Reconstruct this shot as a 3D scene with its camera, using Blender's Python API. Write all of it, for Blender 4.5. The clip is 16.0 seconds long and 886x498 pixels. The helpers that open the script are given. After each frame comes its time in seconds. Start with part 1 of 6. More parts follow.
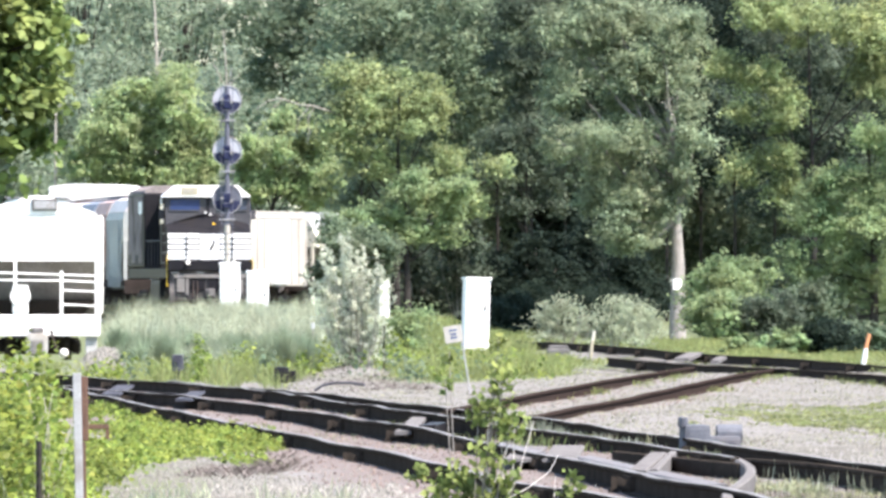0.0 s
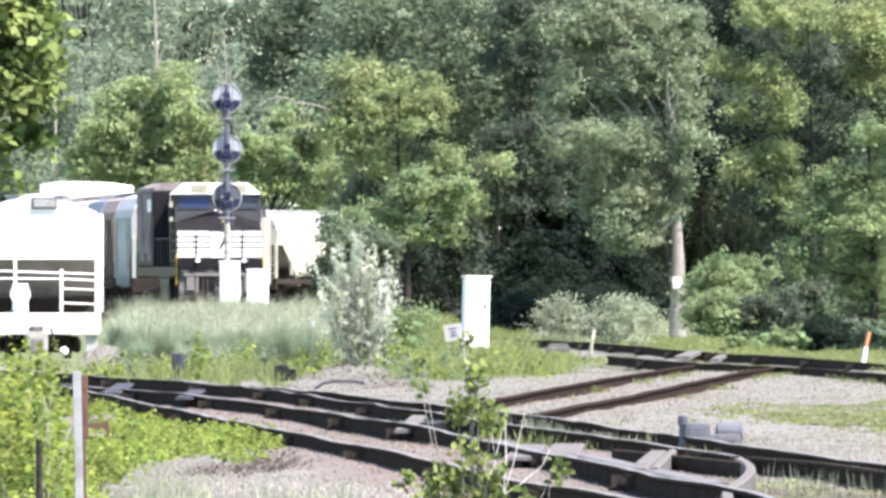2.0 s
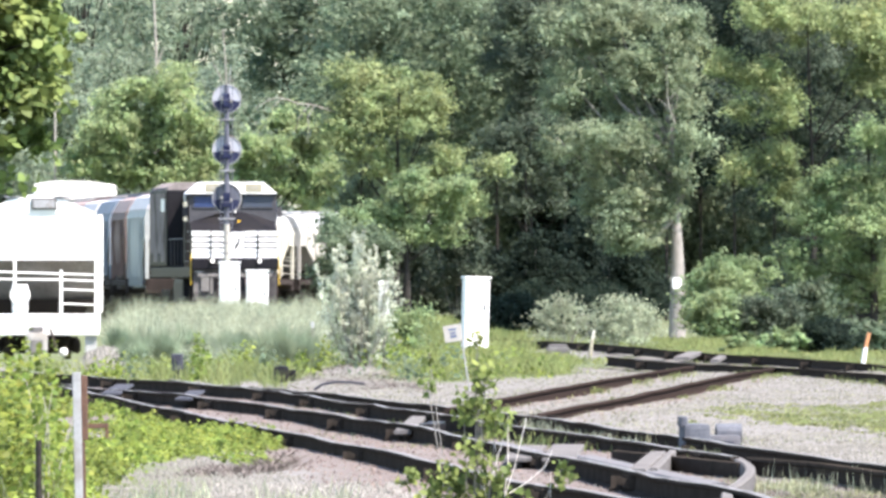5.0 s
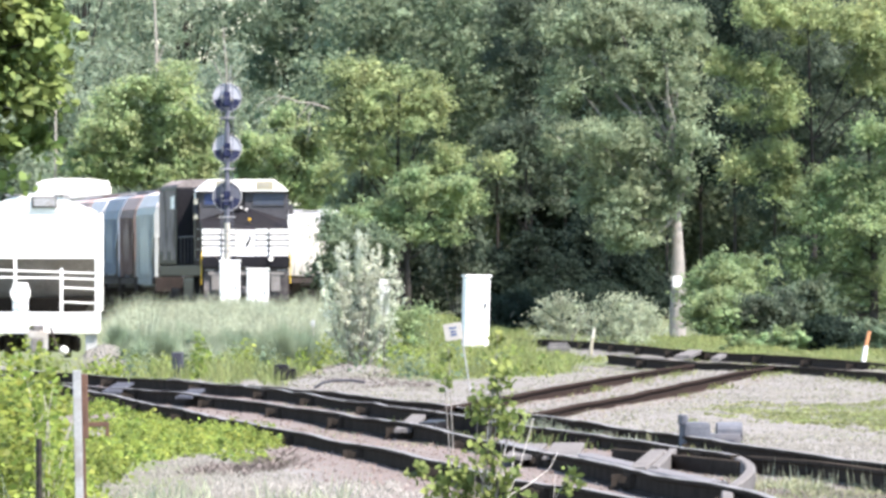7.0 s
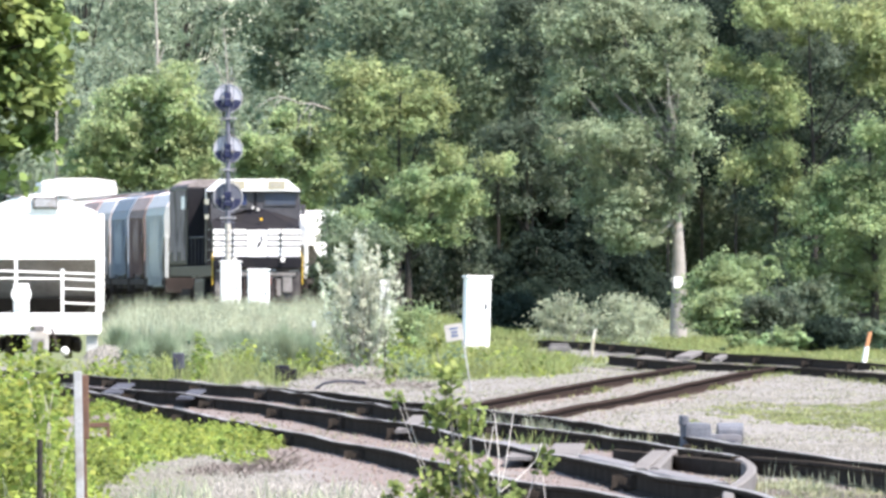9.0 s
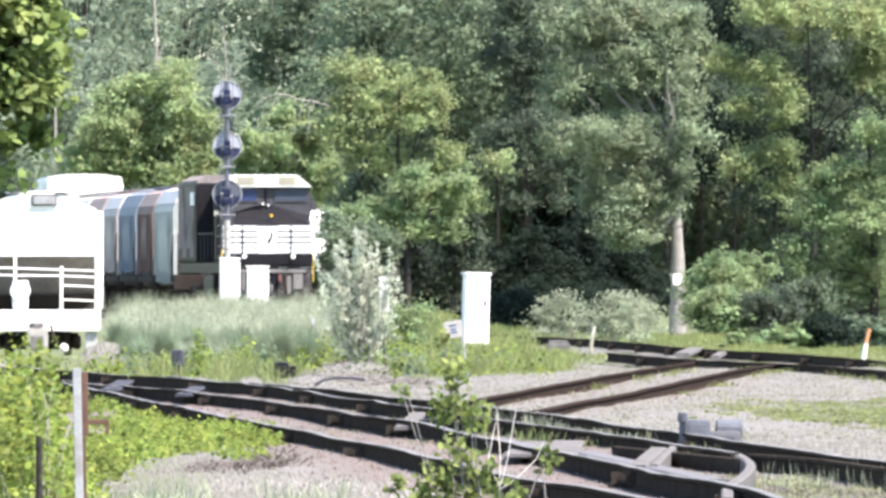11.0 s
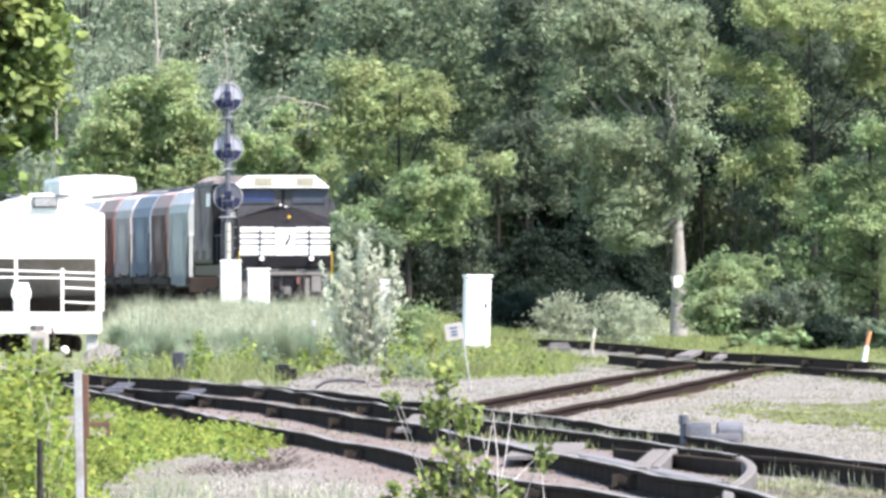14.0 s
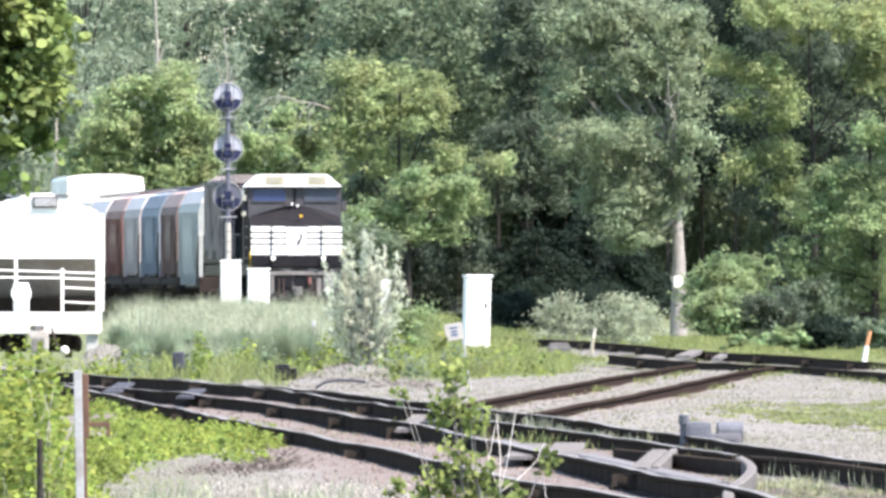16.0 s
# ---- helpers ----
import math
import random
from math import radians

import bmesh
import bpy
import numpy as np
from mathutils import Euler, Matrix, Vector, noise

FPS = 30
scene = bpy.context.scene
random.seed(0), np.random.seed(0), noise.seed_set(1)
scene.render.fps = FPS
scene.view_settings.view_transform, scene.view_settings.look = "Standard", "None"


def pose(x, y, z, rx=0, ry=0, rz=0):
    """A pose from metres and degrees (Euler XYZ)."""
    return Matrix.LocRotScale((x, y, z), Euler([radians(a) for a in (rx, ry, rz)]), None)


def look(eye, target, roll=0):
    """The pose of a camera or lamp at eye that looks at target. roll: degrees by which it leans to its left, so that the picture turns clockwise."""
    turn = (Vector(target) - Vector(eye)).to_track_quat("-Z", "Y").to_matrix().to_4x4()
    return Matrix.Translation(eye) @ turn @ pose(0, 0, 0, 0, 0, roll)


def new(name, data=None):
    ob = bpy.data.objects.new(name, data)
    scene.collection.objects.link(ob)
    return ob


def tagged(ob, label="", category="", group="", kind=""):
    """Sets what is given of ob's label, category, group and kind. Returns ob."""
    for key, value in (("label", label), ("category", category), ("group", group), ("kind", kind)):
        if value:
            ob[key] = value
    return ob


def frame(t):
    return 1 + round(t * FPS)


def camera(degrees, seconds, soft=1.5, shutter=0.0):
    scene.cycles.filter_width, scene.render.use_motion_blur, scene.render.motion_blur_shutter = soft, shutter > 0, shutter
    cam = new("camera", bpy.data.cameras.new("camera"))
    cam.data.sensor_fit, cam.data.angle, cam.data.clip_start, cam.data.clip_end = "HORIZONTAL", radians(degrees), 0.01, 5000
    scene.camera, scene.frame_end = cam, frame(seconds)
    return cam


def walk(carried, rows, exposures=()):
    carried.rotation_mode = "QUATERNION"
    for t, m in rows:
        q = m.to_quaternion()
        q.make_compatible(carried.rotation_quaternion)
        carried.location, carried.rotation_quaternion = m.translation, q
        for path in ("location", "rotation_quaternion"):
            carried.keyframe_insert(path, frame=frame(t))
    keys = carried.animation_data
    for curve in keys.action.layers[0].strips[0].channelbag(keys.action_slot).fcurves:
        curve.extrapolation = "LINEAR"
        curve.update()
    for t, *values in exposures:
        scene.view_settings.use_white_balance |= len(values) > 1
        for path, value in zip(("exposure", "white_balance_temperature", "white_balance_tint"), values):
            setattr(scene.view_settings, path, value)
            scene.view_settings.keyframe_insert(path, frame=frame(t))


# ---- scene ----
# Long-lens view along a railway junction: a slow freight train comes round a curve.
cam = camera(2 * math.degrees(math.atan(784 / 26000)), 16.0, soft=3.2)
walk(cam, [
    (0, pose(0, 0, 1.5, 90.12363, 0, 0.00000)),
    (0.5, pose(0, 0, 1.5, 90.12363, 0, 0.00000)),
    (1, pose(0, 0, 1.5, 90.11702, 0, -0.00331)),
    (1.5, pose(0, 0, 1.5, 90.11702, 0, -0.00331)),
    (2, pose(0, 0, 1.5, 90.11702, 0, 0.00000)),
    (2.5, pose(0, 0, 1.5, 90.11702, 0, -0.00353)),
    (3, pose(0, 0, 1.5, 90.11702, 0, 0.00353)),
    (3.5, pose(0, 0, 1.5, 90.12032, 0, 0.00000)),
    (4, pose(0, 0, 1.5, 90.12032, 0, 0.00331)),
    (6.5, pose(0, 0, 1.5, 90.11702, 0, -0.01014)),
    (7, pose(0, 0, 1.5, 90.11371, 0, 0.00000)),
    (7.5, pose(0, 0, 1.5, 90.11371, 0, 0.00000)),
    (8, pose(0, 0, 1.5, 90.11018, 0, 0.00000)),
    (8.5, pose(0, 0, 1.5, 90.11702, 0, 0.00000)),
    (9, pose(0, 0, 1.5, 90.11680, 0, 0.00331)),
    (11.5, pose(0, 0, 1.5, 90.10335, 0, -0.00331)),
    (12, pose(0, 0, 1.5, 90.10666, 0, -0.00683)),
    (12.5, pose(0, 0, 1.5, 90.11018, 0, 0.00331)),
    (13, pose(0, 0, 1.5, 90.11349, 0, 0.00000)),
    (13.5, pose(0, 0, 1.5, 90.11018, 0, 0.00000)),
    (14, pose(0, 0, 1.5, 90.11371, 0, 0.00331)),
    (14.5, pose(0, 0, 1.5, 90.11702, 0, 0.00661)),
    (15, pose(0, 0, 1.5, 90.11702, 0, 0.00331)),
    (15.5, pose(0, 0, 1.5, 90.11680, 0, 0.00331)),
    (16, pose(0, 0, 1.5, 90.11371, 0, 0.00331)),
])

# ---------------------------------------------------------------- light
SUN_AZ, SUN_EL = 124, 57
world = bpy.data.worlds.new("world")
scene.world = world
world.use_nodes = True
wn = world.node_tree.nodes
sky = wn.new("ShaderNodeTexSky")
sky.sky_type, sky.sun_disc = "NISHITA", False
sky.sun_elevation, sky.sun_rotation = radians(SUN_EL), radians(SUN_AZ)
world.node_tree.links.new(sky.outputs[0], wn["Background"].inputs[0])
wn["Background"].inputs[1].default_value = 0.15
sun = new("sun", bpy.data.lights.new("sun", "SUN"))
sun.data.energy, sun.data.angle, sun.data.color = 4.95, radians(0.53), (1.0, 0.905, 0.865)
az, el = radians(SUN_AZ), radians(SUN_EL)
SUN_DIR = Vector((math.sin(az) * math.cos(el), math.cos(az) * math.cos(el), math.sin(el)))
sun.matrix_world = look(SUN_DIR * 100, (0, 0, 0))
scene.view_settings.exposure = 1.68


# ---------------------------------------------------------------- materials
def surface(name, a, b=None, size=1.0, rough=0.7, metal=0.0, bump=0.0, fine=None, stain=None, spec=0.12, island=False):
    """Two-scale noise between two colours, an optional stain colour in patches, and relief."""
    m = bpy.data.materials.new(name)
    m.use_nodes = True
    n, l = m.node_tree.nodes, m.node_tree.links
    p = n["Principled BSDF"]
    p.inputs["Roughness"].default_value, p.inputs["Metallic"].default_value = rough, metal
    p.inputs["Specular IOR Level"].default_value = spec
    b = b or tuple(c * 0.75 for c in a)
    tc = n.new("ShaderNodeTexCoord")
    n1, n2 = n.new("ShaderNodeTexNoise"), n.new("ShaderNodeTexNoise")
    n1.inputs["Scale"].default_value, n1.inputs["Detail"].default_value = 1 / size, 4
    n2.inputs["Scale"].default_value, n2.inputs["Detail"].default_value = (fine or 9 / size), 3
    mix, mix2 = n.new("ShaderNodeMix"), n.new("ShaderNodeMix")
    mix.data_type = mix2.data_type = "RGBA"
    add = n.new("ShaderNodeMath")
    add.operation = "MULTIPLY_ADD"
    add.inputs[1].default_value = 0.5
    l.new(tc.outputs["Object"], n1.inputs["Vector"])
    l.new(tc.outputs["Object"], n2.inputs["Vector"])
    half = n.new("ShaderNodeMath")
    half.operation = "MULTIPLY"
    half.inputs[1].default_value = 0.5
    l.new(n2.outputs[0], half.inputs[0])
    l.new(n1.outputs[0], add.inputs[0])
    l.new(half.outputs[0], add.inputs[2])
    ramp = n.new("ShaderNodeMapRange")
    ramp.inputs[1].default_value, ramp.inputs[2].default_value = 0.36, 0.64
    l.new(add.outputs[0], ramp.inputs[0])
    mix.inputs[6].default_value, mix.inputs[7].default_value = (*a, 1), (*b, 1)
    l.new(ramp.outputs[0], mix.inputs[0])
    if island:
        geo = n.new("ShaderNodeNewGeometry")
        l.new(geo.outputs["Random Per Island"], mix.inputs[0])
    out = mix.outputs[2]
    if stain:
        n3, r3 = n.new("ShaderNodeTexNoise"), n.new("ShaderNodeMapRange")
        n3.inputs["Scale"].default_value, n3.inputs["Detail"].default_value = 0.45 / size, 5
        r3.inputs[1].default_value, r3.inputs[2].default_value = 0.52, 0.7
        l.new(tc.outputs["Object"], n3.inputs["Vector"])
        l.new(n3.outputs[0], r3.inputs[0])
        l.new(r3.outputs[0], mix2.inputs[0])
        l.new(out, mix2.inputs[6])
        mix2.inputs[7].default_value = (*stain, 1)
        out = mix2.outputs[2]
    l.new(out, p.inputs["Base Color"])
    if bump:
        bp = n.new("ShaderNodeBump")
        bp.inputs["Strength"].default_value, bp.inputs["Distance"].default_value = 0.6, bump
        l.new(n2.outputs[0], bp.inputs["Height"])
        l.new(bp.outputs[0], p.inputs["Normal"])
    return m


def leaf_material(name, a, b, through_light=0.45, rough=0.55):
    """Leaves: a colour of its own for each leaf, some light passing through."""
    m = bpy.data.materials.new(name)
    m.use_nodes = True
    n, l = m.node_tree.nodes, m.node_tree.links
    p, out = n["Principled BSDF"], n["Material Output"]
    geo, mix, hsv = n.new("ShaderNodeNewGeometry"), n.new("ShaderNodeMix"), n.new("ShaderNodeHueSaturation")
    mix.data_type = "RGBA"
    mix.inputs[6].default_value, mix.inputs[7].default_value = (*a, 1), (*b, 1)
    l.new(geo.outputs["Random Per Island"], mix.inputs[0])
    tc, nz, mr = n.new("ShaderNodeTexCoord"), n.new("ShaderNodeTexNoise"), n.new("ShaderNodeMapRange")
    nz.inputs["Scale"].default_value = 0.55
    l.new(tc.outputs["Object"], nz.inputs["Vector"])
    l.new(nz.outputs[0], mr.inputs[0])
    mr.inputs[1].default_value, mr.inputs[2].default_value = 0.3, 0.7
    mr.inputs[3].default_value, mr.inputs[4].default_value = 0.7, 1.3
    nf, mf, mul = n.new("ShaderNodeTexNoise"), n.new("ShaderNodeMapRange"), n.new("ShaderNodeMath")
    nf.inputs["Scale"].default_value = 2.6
    l.new(tc.outputs["Object"], nf.inputs["Vector"])
    l.new(nf.outputs[0], mf.inputs[0])
    mf.inputs[1].default_value, mf.inputs[2].default_value = 0.3, 0.7
    mf.inputs[3].default_value, mf.inputs[4].default_value = 0.62, 1.38
    mul.operation = "MULTIPLY"
    l.new(mr.outputs[0], mul.inputs[0])
    l.new(mf.outputs[0], mul.inputs[1])
    l.new(mul.outputs[0], hsv.inputs["Value"])
    nh, mh = n.new("ShaderNodeTexNoise"), n.new("ShaderNodeMapRange")
    nh.inputs["Scale"].default_value, nh.inputs["Detail"].default_value = 0.9, 3
    l.new(tc.outputs["Object"], nh.inputs["Vector"])
    l.new(nh.outputs[0], mh.inputs[0])
    mh.inputs[1].default_value, mh.inputs[2].default_value = 0.3, 0.7
    mh.inputs[3].default_value, mh.inputs[4].default_value = 0.47, 0.53
    l.new(mh.outputs[0], hsv.inputs["Hue"])
    l.new(mix.outputs[2], hsv.inputs["Color"])
    l.new(hsv.outputs[0], p.inputs["Base Color"])
    p.inputs["Roughness"].default_value, p.inputs["Specular IOR Level"].default_value = rough, 0.12
    tr, ms = n.new("ShaderNodeBsdfTranslucent"), n.new("ShaderNodeMixShader")
    l.new(hsv.outputs[0], tr.inputs["Color"])
    ms.inputs[0].default_value = through_light
    l.new(p.outputs[0], ms.inputs[1])
    l.new(tr.outputs[0], ms.inputs[2])
    l.new(ms.outputs[0], out.inputs["Surface"])
    return m


def glow(name, colour, strength):
    m = bpy.data.materials.new(name)
    m.use_nodes = True
    p = m.node_tree.nodes["Principled BSDF"]
    p.inputs["Emission Color"].default_value, p.inputs["Emission Strength"].default_value = (*colour, 1), strength
    p.inputs["Base Color"].default_value = (*(c * 0.5 for c in colour), 1)
    return m


M = dict(
    rail_side=surface("rail_rust", (0.054, 0.045, 0.037), (0.029, 0.025, 0.021), 0.4, 0.95, 0.0, 0.004, spec=0.0),
    rail_brown=surface("rail_brown_rust", (0.042, 0.031, 0.027), (0.026, 0.02, 0.018), 0.4, 0.95, 0.0, 0.004, spec=0.0),
    rail_top=surface("rail_worn_steel", (0.18, 0.174, 0.162), (0.084, 0.077, 0.07), 0.35, 0.6, 0.0, spec=0.2),
    casting=surface("weathered_casting", (0.165, 0.158, 0.153), (0.085, 0.081, 0.079), 0.3, 0.85, 0.0, 0.006, spec=0.0),
    machine_grey=surface("machine_grey", (0.125, 0.132, 0.15), (0.07, 0.075, 0.088), 0.2, 0.75, 0, 0.004, stain=(0.12, 0.115, 0.12), spec=0.05),
    plate=surface("worn_dark_plate", (0.075, 0.08, 0.095), (0.04, 0.042, 0.05), 0.3, 0.9, 0, 0.004, spec=0.0),
    tie=surface("creosoted_timber", (0.05, 0.038, 0.032), (0.085, 0.065, 0.054), 0.3, 0.9, 0, 0.01),
    black=surface("black_paint", (0.012, 0.012, 0.015), (0.02, 0.019, 0.02), 0.8, 0.5, 0, 0.0, stain=(0.02, 0.018, 0.017), spec=0.03),
    cab_grey=surface("weathered_cab_black", (0.075, 0.074, 0.08), (0.042, 0.042, 0.047), 0.6, 0.7, stain=(0.085, 0.08, 0.078), spec=0.1),
    pilot_grime=surface("pilot_grime", (0.105, 0.096, 0.092), (0.035, 0.033, 0.034), 0.35, 0.9, 0, 0.01, stain=(0.22, 0.2, 0.185), spec=0.0),
    glass_dark=surface("cab_glass_dark", (0.035, 0.048, 0.085), (0.06, 0.07, 0.085), 0.5, 0.12, 0, spec=0.3),
    grimy_black=surface("grimy_black_paint", (0.075, 0.06, 0.055), (0.045, 0.036, 0.034), 0.8, 0.85, stain=(0.11, 0.088, 0.08), spec=0.0),
    dirt_black=surface("running_gear_grime", (0.05, 0.04, 0.035), (0.03, 0.025, 0.023), 0.4, 0.9, 0, 0.006, spec=0.05),
    white=surface("white_paint", (0.82, 0.82, 0.80), (0.74, 0.73, 0.70), 1.5, 0.5, stain=(0.66, 0.63, 0.58)),
    dull_white=surface("dull_white_paint", (0.385, 0.37, 0.335), (0.315, 0.30, 0.27), 1.2, 0.6, stain=(0.30, 0.27, 0.24)),
    cream=surface("cream_paint", (0.52, 0.50, 0.42), (0.44, 0.42, 0.35), 1.2, 0.6, stain=(0.40, 0.36, 0.29)),
    grey_green=surface("grey_green_paint", (0.38, 0.40, 0.385), (0.29, 0.305, 0.293), 1.0, 0.6, stain=(0.42, 0.40, 0.36)),
    brown=surface("oxide_brown_paint", (0.175, 0.122, 0.108), (0.13, 0.092, 0.082), 1.0, 0.75, stain=(0.24, 0.17, 0.15), spec=0.15),
    blue=surface("faded_blue_paint", (0.21, 0.24, 0.28), (0.155, 0.18, 0.215), 1.0, 0.75, stain=(0.22, 0.235, 0.255), spec=0.15),
    grey=surface("grey_paint", (0.42, 0.43, 0.42), (0.33, 0.33, 0.32), 1.0, 0.6, stain=(0.25, 0.23, 0.2)),
    # sunlight on roofs and shoulders is put into the next two colours
    roof_pale=surface("pale_roof_sunlight", (0.66, 0.62, 0.60), (0.50, 0.465, 0.45), 0.8, 0.75, stain=(0.42, 0.38, 0.35), spec=0.1),
    roof_tan=surface("oxide_roof_sunlight", (0.42, 0.31, 0.28), (0.30, 0.215, 0.19), 0.8, 0.75, stain=(0.30, 0.26, 0.24), spec=0.1),
    warm_grey=surface("warm_grey_paint", (0.42, 0.375, 0.36), (0.33, 0.295, 0.283), 1.0, 0.7, stain=(0.36, 0.32, 0.29), spec=0.15),
    red_brown=surface("red_brown_paint", (0.19, 0.088, 0.076), (0.14, 0.068, 0.06), 1.0, 0.65, stain=(0.28, 0.15, 0.12)),
    board=surface("number_board", (0.34, 0.315, 0.235), (0.28, 0.26, 0.19), 0.3, 0.6),
    hood_side=surface("dusty_hood_side", (0.29, 0.255, 0.24), (0.17, 0.148, 0.139), 0.8, 0.8, stain=(0.09, 0.078, 0.074), spec=0.0),
    # grimy grey for small fittings; on slope sheets it paints the recess shade
    slope=surface("grimy_grey_recess_shade", (0.20, 0.19, 0.18), (0.13, 0.12, 0.11), 0.8, 0.8),
    roof_grey=surface("sooty_roof", (0.36, 0.34, 0.31), (0.22, 0.21, 0.19), 0.9, 0.7),
    signal_grey=surface("signal_grey", (0.11, 0.115, 0.145), (0.07, 0.074, 0.095), 0.4, 0.6, 0.0, spec=0.2),
    disc_grey=surface("disc_grey", (0.40, 0.41, 0.45), (0.29, 0.30, 0.34), 0.3, 0.55, 0.0, spec=0.2),
    disc_dark=surface("disc_dark_blue", (0.03, 0.035, 0.075), (0.02, 0.023, 0.05), 0.3, 0.7, spec=0.05),
    sign_blue=surface("sign_blue", (0.06, 0.10, 0.22), (0.05, 0.08, 0.17), 0.2, 0.5),
    dark_metal=surface("dark_metal", (0.05, 0.05, 0.065), (0.03, 0.03, 0.04), 0.3, 0.5, 0.2),
    galv=surface("galvanised", (0.37, 0.37, 0.375), (0.25, 0.25, 0.255), 0.12, 0.6, 0.1, stain=(0.2, 0.17, 0.15)),
    rust=surface("rusted_iron", (0.13, 0.075, 0.055), (0.08, 0.05, 0.04), 0.1, 0.85, 0, 0.003),
    yellow=surface("yellow_paint", (0.62, 0.42, 0.05), (0.5, 0.33, 0.04), 0.5, 0.5),
    orange=surface("orange_paint", (0.55, 0.27, 0.13), (0.42, 0.2, 0.1), 0.4, 0.6),
    glass=surface("cab_glass", (0.02, 0.035, 0.10), (0.03, 0.05, 0.12), 1.5, 0.12, 0, spec=0.35),
    lamp=glow("headlamp_lens", (1.0, 0.97, 0.92), 0.35),
    amber=glow("amber_lens", (1.0, 0.60, 0.02), 0.16),
    bark=surface("pale_bark", (0.27, 0.252, 0.232), (0.18, 0.167, 0.152), 0.25, 0.9, 0, 0.02),
    bark_dark=surface("dark_bark", (0.036, 0.032, 0.029), (0.022, 0.02, 0.018), 0.25, 0.9, 0, 0.02),
    dead_wood=surface("bare_wood", (0.36, 0.33, 0.29), (0.26, 0.24, 0.21), 0.2, 0.85),
    twig=surface("bleached_twig", (0.62, 0.58, 0.53), (0.48, 0.44, 0.4), 0.1, 0.85),
    stone_brown=surface("rust_stained_stone", (0.20, 0.162, 0.143), (0.085, 0.068, 0.061), 0.12, 0.95, 0, 0.004, spec=0.0, island=True),
    stone_pale=surface("pale_stone", (0.232, 0.222, 0.198), (0.127, 0.12, 0.106), 0.12, 0.9, 0, 0.004, spec=0.0, island=True),
    worn_plate=surface("worn_bright_plate", (0.15, 0.146, 0.148), (0.085, 0.081, 0.081), 0.25, 0.75, 0, 0.004, stain=(0.15, 0.135, 0.13), spec=0.1),
    stone=surface("ballast_stone", (0.192, 0.185, 0.165), (0.128, 0.122, 0.108), 0.6, 0.9, 0, 0.004, stain=(0.115, 0.108, 0.088), spec=0.0, island=True),
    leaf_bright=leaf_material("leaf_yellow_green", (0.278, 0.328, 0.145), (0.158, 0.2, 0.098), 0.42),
    leaf_fresh=leaf_material("leaf_fresh", (0.25, 0.322, 0.15), (0.155, 0.21, 0.11), 0.48),
    grass_sage=leaf_material("grass_sage", (0.29, 0.325, 0.21), (0.19, 0.235, 0.145), 0.5),
    dead_straw=surface("dead_straw", (0.18, 0.157, 0.143), (0.08, 0.068, 0.063), 0.3, 0.95, spec=0.0, island=True),
    leaf_near=leaf_material("leaf_fresh_green", (0.19, 0.24, 0.075), (0.07, 0.105, 0.035), 0.34),
    leaf_mid=leaf_material("leaf_green", (0.138, 0.18, 0.11), (0.088, 0.123, 0.08)),
    leaf_grey=leaf_material("leaf_grey_green", (0.178, 0.226, 0.138), (0.11, 0.15, 0.094)),
    # near-black leaves: the shade inside the wood is put into the colour
    leaf_wood_shade=leaf_material("leaf_wood_shade", (0.031, 0.046, 0.033), (0.023, 0.035, 0.026), 0.5, 1.0),
    # distance haze is put into these two pale, even leaf colours
    leaf_far=leaf_material("leaf_blue_green_haze", (0.225, 0.278, 0.194), (0.183, 0.232, 0.164), 0.58),
    leaf_far_light=leaf_material("leaf_pale_green_haze", (0.33, 0.40, 0.20), (0.255, 0.32, 0.16), 0.6),
    leaf_silver=leaf_material("leaf_silver", (0.60, 0.62, 0.50), (0.42, 0.46, 0.35), 0.5),
    leaf_sage=leaf_material("leaf_sage", (0.36, 0.395, 0.275), (0.25, 0.285, 0.19), 0.5),
    leaf_weed=leaf_material("leaf_weed", (0.178, 0.22, 0.042), (0.08, 0.115, 0.026), 0.36),
    # darker green with the shade between and under crowns put into it
    leaf_deep_shade=leaf_material("leaf_deep_green_shade", (0.086, 0.111, 0.073), (0.053, 0.071, 0.05)),
    leaf_poplar=leaf_material("leaf_soft_grey_green", (0.245, 0.292, 0.175), (0.145, 0.188, 0.12)),
    leaf_shrub=leaf_material("leaf_sapling", (0.22, 0.262, 0.08), (0.105, 0.145, 0.045), 0.42),
    grass_pale=leaf_material("grass_pale", (0.385, 0.395, 0.28), (0.29, 0.315, 0.21), 0.5),
    grass_green=leaf_material("grass_green", (0.245, 0.27, 0.10), (0.15, 0.18, 0.072), 0.42),
    grass_olive=leaf_material("grass_olive", (0.235, 0.255, 0.10), (0.155, 0.18, 0.075), 0.4),
    grass_straw=leaf_material("grass_straw", (0.25, 0.245, 0.155), (0.13, 0.155, 0.075), 0.3),
)


# ---------------------------------------------------------------- mesh helpers
def part(name, bm, material, parent=None, label="", smooth=False):
    me = bpy.data.meshes.new(name)
    bm.to_mesh(me)
    bm.free()
    me.materials.append(material)
    if smooth:
        for f in me.polygons:
            f.use_smooth = True
    ob = new(name, me)
    if parent:
        ob.parent = parent
    if label:
        ob["label"] = label
    return ob


def thing(name, label, category, group="", kind=""):
    return tagged(new(name), label, category, group, kind)


def box(bm, x0, x1, y0, y1, z0, z1, bevel=0.0):
    r = bmesh.ops.create_cube(bm, size=1, matrix=Matrix.LocRotScale(((x0 + x1) / 2, (y0 + y1) / 2, (z0 + z1) / 2), None, (x1 - x0, y1 - y0, z1 - z0)))
    if bevel:
        es = list({e for v in r["verts"] for e in v.link_edges})
        bmesh.ops.bevel(bm, geom=es, offset=bevel, segments=2, affect="EDGES", profile=0.7)
    return bm


